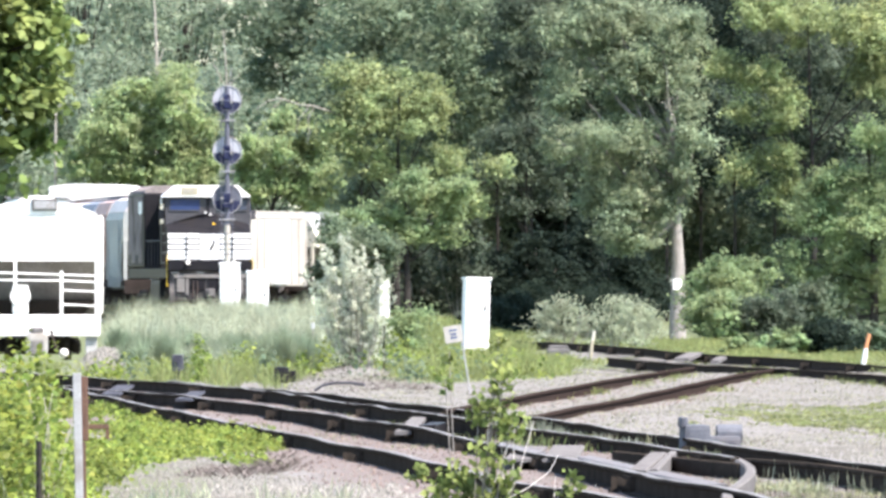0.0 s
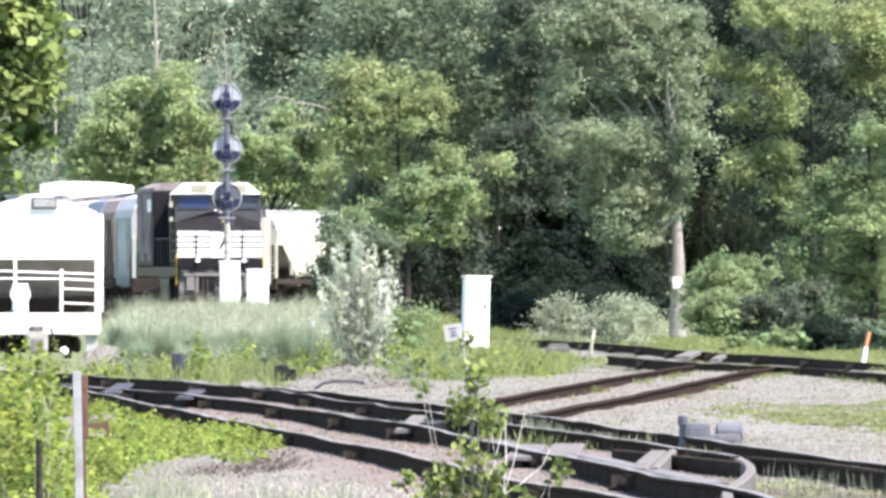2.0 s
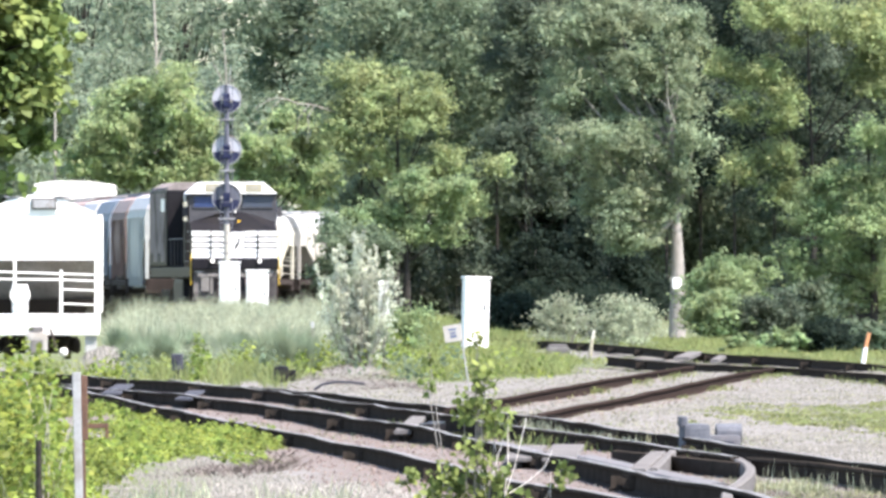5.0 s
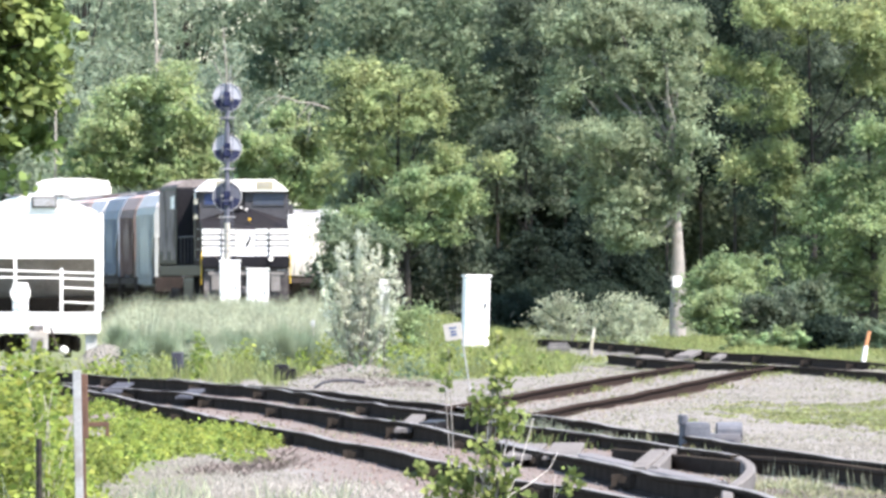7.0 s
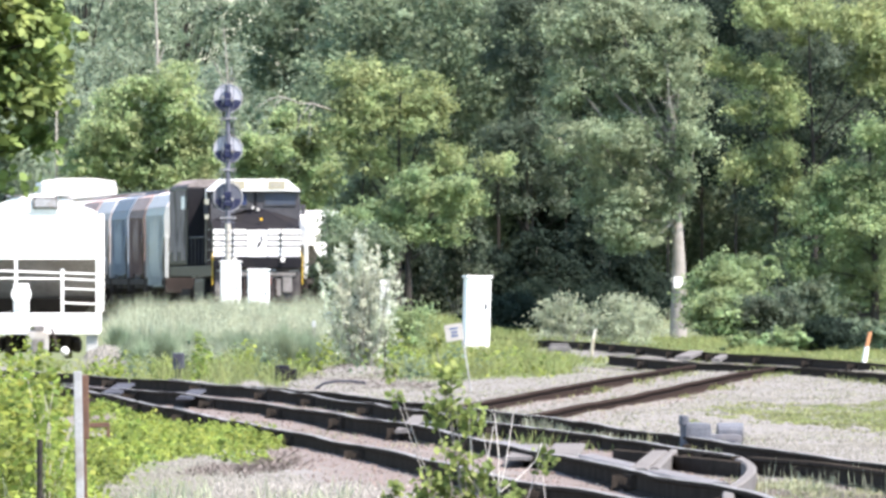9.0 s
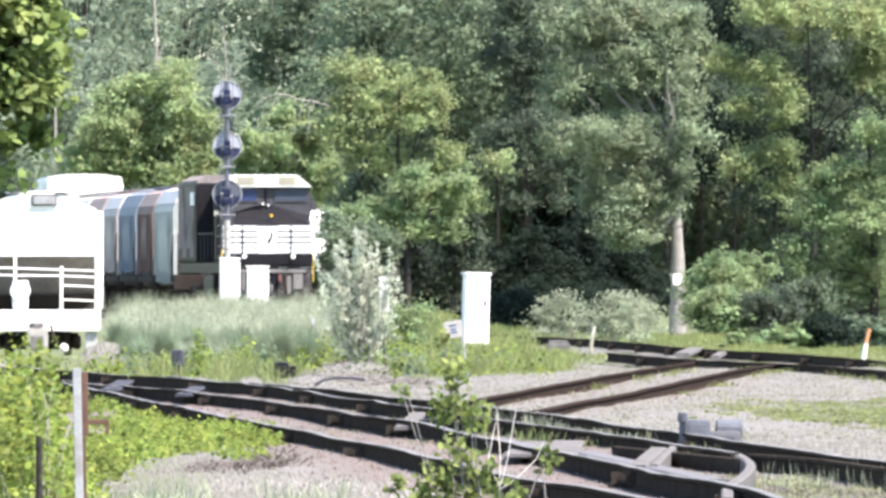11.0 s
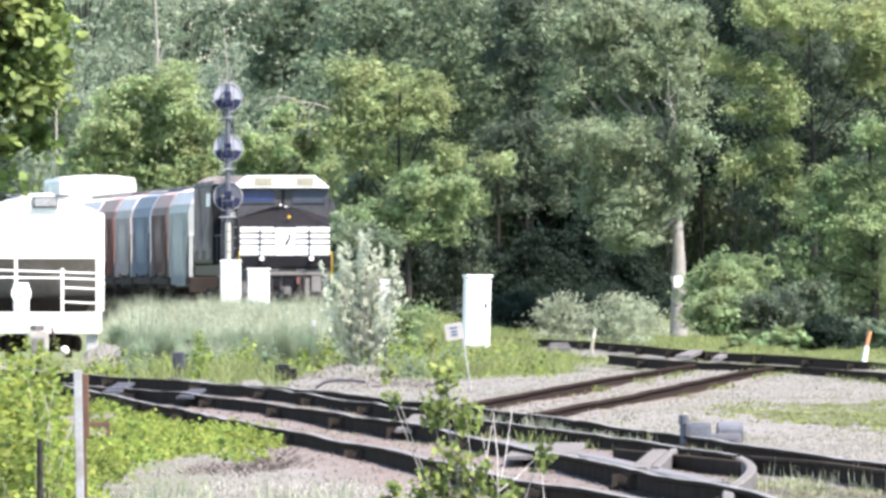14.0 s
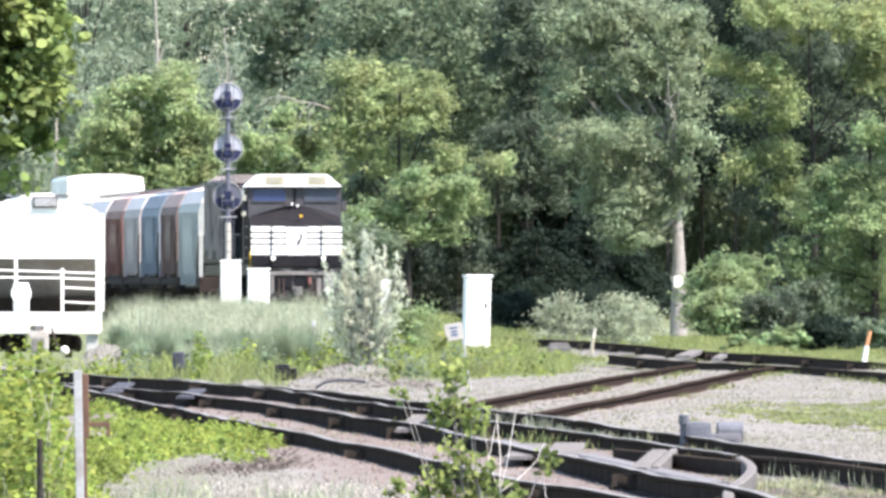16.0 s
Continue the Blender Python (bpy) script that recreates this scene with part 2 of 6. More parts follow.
def boxed(*a, bevel=0.0):
    return box(bmesh.new(), *a, bevel=bevel)


def rod(bm, a, b, r, r2=None, seg=8):
    a, b = Vector(a), Vector(b)
    d = b - a
    m = Matrix.Translation((a + b) / 2) @ d.to_track_quat("Z", "Y").to_matrix().to_4x4()
    bmesh.ops.create_cone(bm, cap_ends=True, segments=seg, radius1=r, radius2=r if r2 is None else r2, depth=d.length, matrix=m)
    return bm


def extrude_profile(bm, profile, y0, y1, at=None):
    """A solid with the (x, z) outline swept along y; at maps a corner to its place."""
    at = at or (lambda x, y, z: (x, y, z))
    v0 = [bm.verts.new(at(x, y0, z)) for x, z in profile]
    v1 = [bm.verts.new(at(x, y1, z)) for x, z in profile]
    n = len(profile)
    bm.faces.new(v0)
    bm.faces.new(v1[::-1])
    for i in range(n):
        bm.faces.new((v0[i], v1[i], v1[(i + 1) % n], v0[(i + 1) % n]))
    bmesh.ops.recalc_face_normals(bm, faces=bm.faces)
    return bm


def quads_object(name, corners, material, parent=None, label=""):
    """Many loose small polygons, corners as an array (n, corners, 3)."""
    n, k = corners.shape[:2]
    me = bpy.data.meshes.new(name)
    me.vertices.add(n * k)
    me.vertices.foreach_set("co", np.asarray(corners, dtype=np.float32).reshape(-1))
    me.loops.add(n * k)
    me.loops.foreach_set("vertex_index", np.arange(n * k, dtype=np.int32))
    me.polygons.add(n)
    me.polygons.foreach_set("loop_start", np.arange(0, n * k, k, dtype=np.int32))
    me.update(calc_edges=True)
    me.materials.append(material)
    ob = new(name, me)
    if parent:
        ob.parent = parent
    if label:
        ob["label"] = label
    return ob


def unit(v):
    return v / np.maximum(np.linalg.norm(v, axis=1, keepdims=True), 1e-6)


def leaves(rng, centres, normals, size, slim=0.6, spread=0.45, full=False):
    """Pointed leaf quads at centres, turned about the given outward normals."""
    n = len(centres)
    nrm = unit(normals + rng.normal(0, spread, (n, 3)))
    side = unit(np.cross(nrm, rng.normal(0, 1, (n, 3))))
    up = np.cross(nrm, side)
    s = (size * rng.uniform(0.6, 1.3, n))[:, None]
    fold = nrm * s * rng.uniform(-0.2, 0.2, (n, 1))
    if full:
        w = side * s * slim
        return np.stack([centres - up * s * 0.5, centres - up * s * 0.22 + w * 0.45 + fold, centres + up * s * 0.15 + w * 0.42 + fold, centres + up * s * 0.55, centres + up * s * 0.15 - w * 0.42 + fold, centres - up * s * 0.22 - w * 0.45 + fold], axis=1)
    return np.stack([centres - up * s * 0.5, centres + side * s * slim * 0.5 + fold, centres + up * s * 0.5, centres - side * s * slim * 0.5 + fold], axis=1)


def crown_points(rng, lobes, clumps, per, clump_r, flat=0.45):
    """Leaf places in drooping sprays round ellipsoid lobes: places and the way the leaves face."""
    lobes = np.asarray(lobes, dtype=float)
    area = lobes[:, 3] * lobes[:, 5]
    pick = rng.choice(len(lobes), clumps, p=area / area.sum())
    d = unit(rng.normal(0, 1, (clumps, 3)))
    d[:, 2] = np.where(d[:, 2] < -0.4, -d[:, 2], d[:, 2])
    c = lobes[pick, :3] + d * lobes[pick, 3:6] * rng.uniform(0.45, 1.12, (clumps, 1))
    axis = unit(d * np.array([1, 1, 0.35]) + rng.normal(0, 0.35, (clumps, 3)))
    lat = unit(np.cross(axis, np.array([0, 0, 1.0]) + rng.normal(0, 0.25, (clumps, 3))))
    top = np.cross(lat, axis)
    r = clump_r * rng.uniform(0.5, 1.6, clumps)
    i = np.repeat(np.arange(clumps), per)
    o = unit(rng.normal(0, 1, (len(i), 3))) * (rng.random((len(i), 1)) ** 0.4)
    rr = r[i][:, None]
    place = c[i] + (axis[i] * o[:, :1] * 1.45 + lat[i] * o[:, 1:2] * 0.95 + top[i] * o[:, 2:] * flat) * rr
    place[:, 2] -= 0.4 * rr[:, 0] * np.maximum(0, o[:, 0]) ** 2
    return place, top[i] * 0.75 + axis[i] * 0.35 + unit(rng.normal(0, 1, (clumps, 3)))[i] * 0.3 + o * 0.3


def lobed(rng, w, dpt, z0, z1, count, lean=0.0):
    """Ellipsoid lobes that fill a crown of width w, depth dpt, from z0 to z1."""
    out = []
    h = z1 - z0
    for i in range(count):
        f = (i + 0.5) / count
        zc = z0 + h * (0.12 + 0.76 * f)
        taper = math.sin(math.pi * (0.18 + 0.72 * f)) ** 0.7
        rr = rng.uniform(0.24, 0.36)
        x = rng.uniform(-1, 1) * w * 0.5 * max(0.0, taper - rr)
        y = rng.uniform(-1, 1) * dpt * 0.5 * max(0.0, taper - rr)
        out.append((x + lean * f, y, zc, w * rr * taper + 0.3, dpt * rr * taper + 0.3, h * rng.uniform(0.12, 0.2) + 0.2))
    return out


def limb(bm, pts, r0, r1, seg=7):
    pts = [Vector(p) for p in pts]
    for i in range(len(pts) - 1):
        a, b = r0 + (r1 - r0) * i / (len(pts) - 1), r0 + (r1 - r0) * (i + 1) / (len(pts) - 1)
        rod(bm, pts[i], pts[i + 1], a, b, seg)
    return bm


def wood_tree(name, foot, lobes, leaf, label, trunk_r=0.2, bark="bark_dark", clumps=900, per=26, leaf_size=0.24, clump_r=0.55, seed=1, category="tree", group="trees of the wood", limb_from=0.4, front=0.0):
    """Tapered trunk, limbs and a crown of clumped leaves over lobes given as (x, z, radius) in the world, at the foot's distance."""
    rng = np.random.default_rng(seed)
    t = thing(name, label, category, group)
    lob = [(x - foot[0], rng.uniform(-0.8, 0.8) * r, z - foot[2], r * rng.uniform(0.75, 0.95), r * 1.3, r * rng.uniform(0.65, 0.9)) for x, z, r in lobes]
    z1 = max(l[2] for l in lob)
    lob = [(l[0], l[1] - front * (1 - l[2] / z1), *l[2:]) for l in lob]
    mx = sum(l[0] for l in lob) / len(lob)
    bm = bmesh.new()
    limb(bm, [(0, 0, -0.3), (0.02, 0.02, z1 * 0.25), (mx * 0.06, 0, z1 * 0.5), (mx * 0.3, 0, z1 * 0.95)], trunk_r, trunk_r * 0.2, 14)
    part("trunk", bm, M[bark], t)
    for x, y, z, rx, ry, rz in lob:
        zb = max(limb_from, z * 0.62)
        s, e = Vector((mx * 0.15 * zb / z1, 0, zb)), Vector((x, y, z))
        mid = s.lerp(e, 0.5) + Vector((rng.uniform(-0.1, 0.1), 0, -0.08 * (e - s).length))
        part("limb", limb(bmesh.new(), [s, mid, e], trunk_r * 0.3, trunk_r * 0.07, 5), M[bark], t)
    full = list(lob)
    for x, y, z, rx, ry, rz in lob:
        for k in range(4):
            d = unit(rng.normal(0, 1, (1, 3)))[0]
            f = rng.uniform(0.32, 0.55)
            full.append((x + d[0] * rx * 0.95, y + d[1] * ry * 0.8, z + d[2] * rz, rx * f, ry * f, rz * f * 1.1))
    c, nrm = crown_points(rng, full, clumps, per, clump_r)
    quads_object("crown", leaves(rng, c, nrm, leaf_size), M[leaf], t)
    t.matrix_basis = pose(*foot)
    return t


def tree(name, place, w, dpt, z0, z1, leaf, label, count=16, seed=1, **more):
    """A tree whose crown fills a width and two heights."""
    rng = np.random.default_rng(seed + 500)
    lob = [(place[0] + l[0], place[2] + l[2], (l[3] + l[5]) * 0.6) for l in lobed(rng, w, dpt, z0, z1, count)]
    return wood_tree(name, place, lob, leaf, label, seed=seed, **more)


# ---------------------------------------------------------------- ground
LOCO_A, LOCO_P = radians(4.6), (-4.76, 481.5)
LOCO_Z, SIDING_Z = 0.20, -0.70
LINE = []
x_, y_, h_ = LOCO_P[0] + 40 * math.sin(LOCO_A), LOCO_P[1] - 40 * math.cos(LOCO_A), -LOCO_A
for k_ in range(-40, 330):
    LINE.append((x_, y_, h_))
    h_ += 0.0 if k_ < 126 else 1 / 350 if k_ < 138 else 1 / 165
    x_, y_ = x_ + math.sin(h_), y_ + math.cos(h_)


def line_point(q):
    """The running line, q metres back from where the engine's front ends; place and heading."""
    i = min(len(LINE) - 2, max(0, int(math.floor(q)) + 40))
    f = q + 40 - i
    a, b = LINE[i], LINE[i + 1]
    return tuple(a[j] + (b[j] - a[j]) * f for j in range(3))


RAILS = {
    "near_a": [(-12.82, 322.31), (-4.70, 195.00), (-1.13, 138.30), (0.89, 105.98), (2.30, 83.51)],
    "near_b": [(-7.23, 222.86), (-4.95, 205.26), (-2.46, 181.40), (-0.89, 159.18), (0.08, 142.86), (1.34, 118.54), (2.04, 104.56), (3.19, 81.76)],
    "near_c": [(-8.06, 248.41), (-5.50, 228.07), (-3.08, 208.56), (-1.30, 183.10), (-0.06, 163.18), (1.26, 143.38), (2.28, 129.14), (2.47, 124.20)],
    "near_d": [(-4.10, 220.34), (-2.00, 198.98), (-0.47, 179.72), (0.94, 161.83), (2.31, 138.79), (3.03, 125.81), (3.56, 118.18), (4.48, 104.28)],
    "link_e": [(0.05, 170.75), (0.85, 188.04), (1.73, 207.01), (2.78, 227.54), (3.88, 247.78), (4.36, 255.91)],
    "link_f": [(0.95, 162.23), (1.52, 173.80), (2.27, 186.25), (3.35, 208.67), (4.65, 233.67), (5.67, 250.97)],
    "far_g": [(-1.30, 408.81), (2.46, 359.78), (3.67, 343.92), (4.99, 311.00), (5.89, 295.68), (6.69, 281.79), (7.40, 268.23), (8.47, 240.15)],
    "far_h": [(3.24, 288.04), (4.20, 268.23), (5.03, 257.60), (5.88, 247.78), (6.57, 237.95), (6.96, 230.22), (7.75, 210.36)],
}


def ground_z(x, y):
    z = -0.22 + 0.05 * noise.noise((x * 0.12, y * 0.03, 0)) + 0.02 * noise.noise((x * 0.8, y * 0.25, 3))
    if y > 330:
        f = min(1, (y - 330) / 90)
        z += 0.2 * f * (0.5 - 0.5 * math.tanh((x - 0.5) * 0.8))
    dip = math.exp(-((y - 375) / 30) ** 2) * (0.5 - 0.5 * math.tanh((x + 7.6) * 1.5))
    z -= 0.75 * dip
    z += 0.42 * math.exp(-((x + 6.4) / 0.6) ** 2 - ((y - 279) / 6) ** 2)
    z += 0.24 * math.exp(-((x + 1.5) / 0.85) ** 2 - ((y - 250) / 9) ** 2)
    if 160 < y < 270:
        z += 0.08 * min(1, (y - 160) / 12) * min(1, (270 - y) / 12) * min(1, max(0, (x - 0.2) / 1.0))
    if y < 160:
        z += 0.06 * min(1, (160 - y) / 20)
    if 122 < y < 235 and abs(x) < 9:
        z += 0.055 * min(1, (y - 122) / 20) * max(0, 1 - (gap(x, y, ("near_a", "near_b", "near_c", "near_d")) / 1.1) ** 2)
    if y < 120:
        z -= 0.10 * min(1, (120 - y) / 40)
    return z


def gap(x, y, which):
    """Distance in plan to the nearest of the named rails."""
    best = 9.0
    for k in which:
        pts = RAILS[k]
        for (ax, ay), (bx, by) in zip(pts, pts[1:]):
            if min(ay, by) - 12 > y or max(ay, by) + 12 < y:
                continue
            f = min(1, max(0, ((x - ax) * (bx - ax) + (y - ay) * (by - ay)) / ((bx - ax) ** 2 + (by - ay) ** 2)))
            best = min(best, math.hypot(x - ax - f * (bx - ax), y - ay - f * (by - ay)))
    return best


def bank(x, y):
    """How stony the ground is here, 0 to 1."""
    wobble = 0.5 * noise.noise((x * 0.5, y * 0.12, 7))
    if y > 440:
        i = min(range(0, len(LINE), 4), key=lambda k: abs(LINE[k][1] - y))
        return max(0.0, min(1.0, (2.6 + wobble - abs(x - LINE[i][0])) / 0.6))
    near = max(0.0, min(1.0, (2.3 + wobble - gap(x, y, RAILS)) / 0.8))
    pts = RAILS["near_d"]
    if pts[-1][1] < y < 255:
        (ax, ay), (bx, by) = next((a, b) for a, b in zip(pts, pts[1:]) if b[1] <= y <= a[1] or b is pts[-1] or y > pts[0][1])
        xd = ax + (bx - ax) * (y - ay) / (by - ay)
        flat = min(1.0, max(0.0, (x - xd) / 0.5)) * min(1.0, max(0.0, (246 + 14 * wobble - y) / 5))
        near = max(near, flat)
    near = max(near, min(1.0, 2.2 * math.exp(-((x + 1.5) / 0.85) ** 2 - ((y - 250) / 9) ** 2) - 0.4))
    near = max(near, min(1.0, 2.2 * math.exp(-((x + 6.3) / 0.5) ** 2 - ((y - 276) / 7) ** 2) - 0.4))
    return near


def make_ground():
    xs = [-1500, -500, -150, -60, -30] + list(np.arange(-20, 20.01, 0.4)) + [30, 60, 150, 500, 1500]
    ys = [-600, -100, 0, 40, 70] + list(np.arange(80, 340, 1.2)) + list(np.arange(340, 760, 6)) + [900, 1300, 2000, 3500]
    xs, ys = [float(v) for v in xs], [float(v) for v in ys]
    verts = [(x, y, ground_z(x, y)) for y in ys for x in xs]
    w = len(xs)
    faces = [(j * w + i, j * w + i + 1, (j + 1) * w + i + 1, (j + 1) * w + i) for j in range(len(ys) - 1) for i in range(w - 1)]
    me = bpy.data.meshes.new("ground")
    me.from_pydata(verts, [], faces)
    att = me.attributes.new("stony", "FLOAT", "POINT")
    att.data.foreach_set("value", [bank(x, y) if (70 < y < 360 or 440 < y < 700) and abs(x) < 20 else 0.0 for x, y, z in verts])
    att = me.attributes.new("rusty", "FLOAT", "POINT")
    att.data.foreach_set("value", [max(0.0, min(1.0, (0.85 + 0.3 * noise.noise((x * 0.7, y * 0.1, 2)) - min(gap(x, y, ("near_a", "near_b", "near_c")), gap(x, y, ("link_e", "link_f")) + 0.95)) / 0.3)) if 70 < y < 300 and abs(x) < 20 else 0.0 for x, y, z in verts])
    for f in me.polygons:
        f.use_smooth = True
    m = surface("soil_and_ballast", (0.10, 0.094, 0.086), (0.19, 0.18, 0.166), 0.35, 0.95, 0, 0.03, fine=14, stain=(0.12, 0.115, 0.075))
    n, l = m.node_tree.nodes, m.node_tree.links
    p = n["Principled BSDF"]
    stones = p.inputs["Base Color"].links[0].from_socket
    at, nz, mixg, mixs = n.new("ShaderNodeAttribute"), n.new("ShaderNodeTexNoise"), n.new("ShaderNodeMix"), n.new("ShaderNodeMix")
    at.attribute_name = "stony"
    mixg.data_type = mixs.data_type = "RGBA"
    nz.inputs["Scale"].default_value, nz.inputs["Detail"].default_value = 2.2, 6
    mixg.inputs[6].default_value, mixg.inputs[7].default_value = (0.075, 0.095, 0.04, 1), (0.13, 0.135, 0.075, 1)
    l.new(nz.outputs[0], mixg.inputs[0])
    l.new(at.outputs["Fac"], mixs.inputs[0])
    l.new(mixg.outputs[2], mixs.inputs[6])
    l.new(stones, mixs.inputs[7])
    at2, mixr, rust = n.new("ShaderNodeAttribute"), n.new("ShaderNodeMix"), n.new("ShaderNodeMix")
    at2.attribute_name = "rusty"
    mixr.data_type = rust.data_type = "RGBA"
    rust.inputs[6].default_value, rust.inputs[7].default_value = (0.095, 0.077, 0.07, 1), (0.175, 0.15, 0.136, 1)
    l.new(nz.outputs[0], rust.inputs[0])
    l.new(at2.outputs["Fac"], mixr.inputs[0])
    l.new(mixs.outputs[2], mixr.inputs[6])
    l.new(rust.outputs[2], mixr.inputs[7])
    l.new(mixr.outputs[2], p.inputs["Base Color"])
    me.materials.append(m)
    tagged(new("ground", me), "grassy ground with pale gravel along the tracks", "ground", kind="structure")


make_ground()

# ---------------------------------------------------------------- tracks
RAIL_PROFILE = [(-0.07, -0.18), (0.07, -0.18), (0.07, -0.165), (0.012, -0.145), (0.010, -0.04), (0.036, -0.03), (0.036, 0.0), (-0.036, 0.0), (-0.036, -0.03), (-0.010, -0.04), (-0.012, -0.145), (-0.07, -0.165)]


def smooth_line(pts, step):
    """Points along a gently bent line through the given plan points (Catmull-Rom)."""
    out = []
    P = [pts[0]] + list(pts) + [pts[-1]]
    for i in range(1, len(P) - 2):
        p0, p1, p2, p3 = (Vector(p) for p in P[i - 1:i + 3])
        n = max(2, int((p2 - p1).length / step))
        for k in range(n):
            t = k / n
            out.append(0.5 * ((2 * p1) + (p2 - p0) * t + (2 * p0 - 5 * p1 + 4 * p2 - p3) * t * t + (3 * p1 - p0 - 3 * p2 + p3) * t ** 3))
    out.append(Vector(pts[-1]))
    return out


def rail(name, pts, parent, sag=0.012, joint=11.9, z=0.0, seed=0.0, side="rail_side", top="rail_top"):
    """One rail on plan points: dips between its supports, a worn top, and bolted joints."""
    line = smooth_line(pts, 1.2)
    bm, rows, run = bmesh.new(), [], 0.0
    joints = []
    for i, p in enumerate(line):
        a, b = line[max(0, i - 1)], line[min(len(line) - 1, i + 1)]
        d = (b - a).normalized()
        if i:
            step = (p - line[i - 1]).length
            if int((run + step) / joint) > int(run / joint):
                joints.append((p.copy(), d.copy()))
            run += step
        h = z + sag * (2 * noise.noise((run * 0.16, seed * 7.3, 0.5)) + 0.7 * noise.noise((run * 0.55, seed * 3.1, 2.5)))
        n = Vector((d.y, -d.x))
        rows.append([bm.verts.new((p.x + n.x * u, p.y + n.y * u, h + w)) for u, w in RAIL_PROFILE])
    for r0, r1 in zip(rows, rows[1:]):
        for k in range(len(RAIL_PROFILE)):
            f = bm.faces.new((r0[k], r1[k], r1[(k + 1) % 12], r0[(k + 1) % 12]))
            f.material_index = 1 if k == 6 else 0
    bm.faces.new(rows[0]), bm.faces.new(rows[-1][::-1])
    bmesh.ops.recalc_face_normals(bm, faces=bm.faces)
    ob = part("rail", bm, M[side], parent)
    ob.data.materials.append(M[top])
    for p, d in joints:
        bm = boxed(-0.06, 0.06, -0.45, 0.45, -0.15, -0.035, bevel=0.01)
        for k in (-0.33, -0.12, 0.12, 0.33):
            box(bm, -0.10, 0.10, k - 0.03, k + 0.03, -0.12, -0.06)
        box(bm, -0.16, 0.16, -0.62, -0.38, -0.20, -0.14)
        box(bm, -0.14, 0.14, -0.6, -0.5, -0.16, -0.05)
        j = part("joint_bar", bm, M["rail_side"], ob)
        j.matrix_basis = Matrix.Translation((p.x, p.y, z)) @ Matrix.Rotation(math.atan2(d.y, d.x) - math.pi / 2, 4, "Z")
    return ob


def ties(parent, pts, y0, y1, half, spacing=0.55, z=-0.205, limit=300):
    """Timber ties along plan points between two distances."""
    line = smooth_line(pts, 0.275)
    bm = boxed(-half, half, -0.11, 0.11, -0.16, 0.0, bevel=0.012)
    base = part("tie", bm, M["tie"], parent)
    me, made, run, last = base.data, 0, 0.0, -9.0
    for i in range(1, len(line)):
        run += (line[i] - line[i - 1]).length
        if run - last < spacing or not y0 < line[i].y < y1 or made >= limit:
            continue
        last = run
        d = (line[i] - line[i - 1]).normalized()
        ob = base if made == 0 else new("tie", me)
        ob.parent = parent
        ob.matrix_basis = pose(line[i].x, line[i].y, z + random.uniform(-0.02, 0.006), 0, 0, math.degrees(math.atan2(d.y, d.x)) - 90 + random.uniform(-2, 2))
        made += 1


track_near = thing("turnout_track", "rusty jointed rails of a turnout on dark ties", "railway track", kind="structure")
for i, k in enumerate(("near_a", "near_b", "near_c", "near_d")):
    rail(k, RAILS[k], track_near, 0.015, seed=i + 1.0)
rail("guard", [(2.58, 124.2), (2.98, 121.2), (3.32, 116.6), (3.50, 114.0), (3.86, 108.6)], track_near, 0.008, joint=400, seed=12.0, top="rail_side")
track_link = thing("connecting_track", "rusty connecting track curving off over pale gravel", "railway track", kind="structure")
for i, k in enumerate(("link_e", "link_f")):
    rail(k, RAILS[k], track_link, 0.006, seed=i + 5.0, side="rail_brown", joint=400, top="rail_brown")
track_far = thing("crossing_track", "dark rails of a second line beyond the gravel", "railway track", kind="structure")
for i, k in enumerate(("far_g", "far_h")):
    rail(k, RAILS[k], track_far, 0.01, seed=i + 8.0, top="rail_side")


def offset_line(points, off):
    out = []
    for i, p in enumerate(points):
        a, b = Vector(points[max(0, i - 1)]), Vector(points[min(len(points) - 1, i + 1)])
        d = (b - a).normalized()
        out.append((p[0] + d.y * off, p[1] - d.x * off))
    return out


main_pts = [line_point(q)[:2] for q in range(-30, 300, 15)]
track_main = thing("main_track", "curving main line track half hidden in tall grass", "railway track", kind="structure")
for off in (-0.753, 0.753):
    rail("main", offset_line(main_pts, off), track_main, 0.004, z=LOCO_Z, seed=off)
ties(track_main, main_pts, 440, 640, 1.3, z=LOCO_Z - 0.185)

track_side = thing("siding_track", "old siding track under the standing car", "railway track", kind="structure")
side_pts = [(-10.27 - (y - 371) * 0.021, y) for y in (335, 371, 400, 430)]
for off in (-0.753, 0.753):
    rail("siding", offset_line(side_pts, off), track_side, 0.004, z=SIDING_Z, seed=off + 3)
ties(track_side, side_pts, 335, 430, 1.3, z=SIDING_Z - 0.185)


def between(a, b, y0, y1):
    """Plan points midway between two rails."""
    out = []
    for y in np.linspace(y0, y1, 14):
        xs = []
        for pts in (RAILS[a], RAILS[b]):
            (px0, py0), (px1, py1) = min(zip(pts, pts[1:]), key=lambda e: 0 if min(e[0][1], e[1][1]) <= y <= max(e[0][1], e[1][1]) else min(abs(e[0][1] - y), abs(e[1][1] - y)))
            xs.append(px0 + (px1 - px0) * (y - py0) / (py1 - py0))
        out.append((sum(xs) / 2, float(y)))
    return out


ties(track_near, between("near_a", "near_b", 96, 200), 96, 200, 1.3, limit=200, z=-0.195)
ties(track_near, between("near_c", "near_d", 128, 200), 128, 200, 1.35, limit=100, spacing=0.6, z=-0.195)
ties(track_link, between("link_e", "link_f", 165, 238), 165, 238, 1.3, z=-0.265)

# ---------------------------------------------------------------- railway vehicles


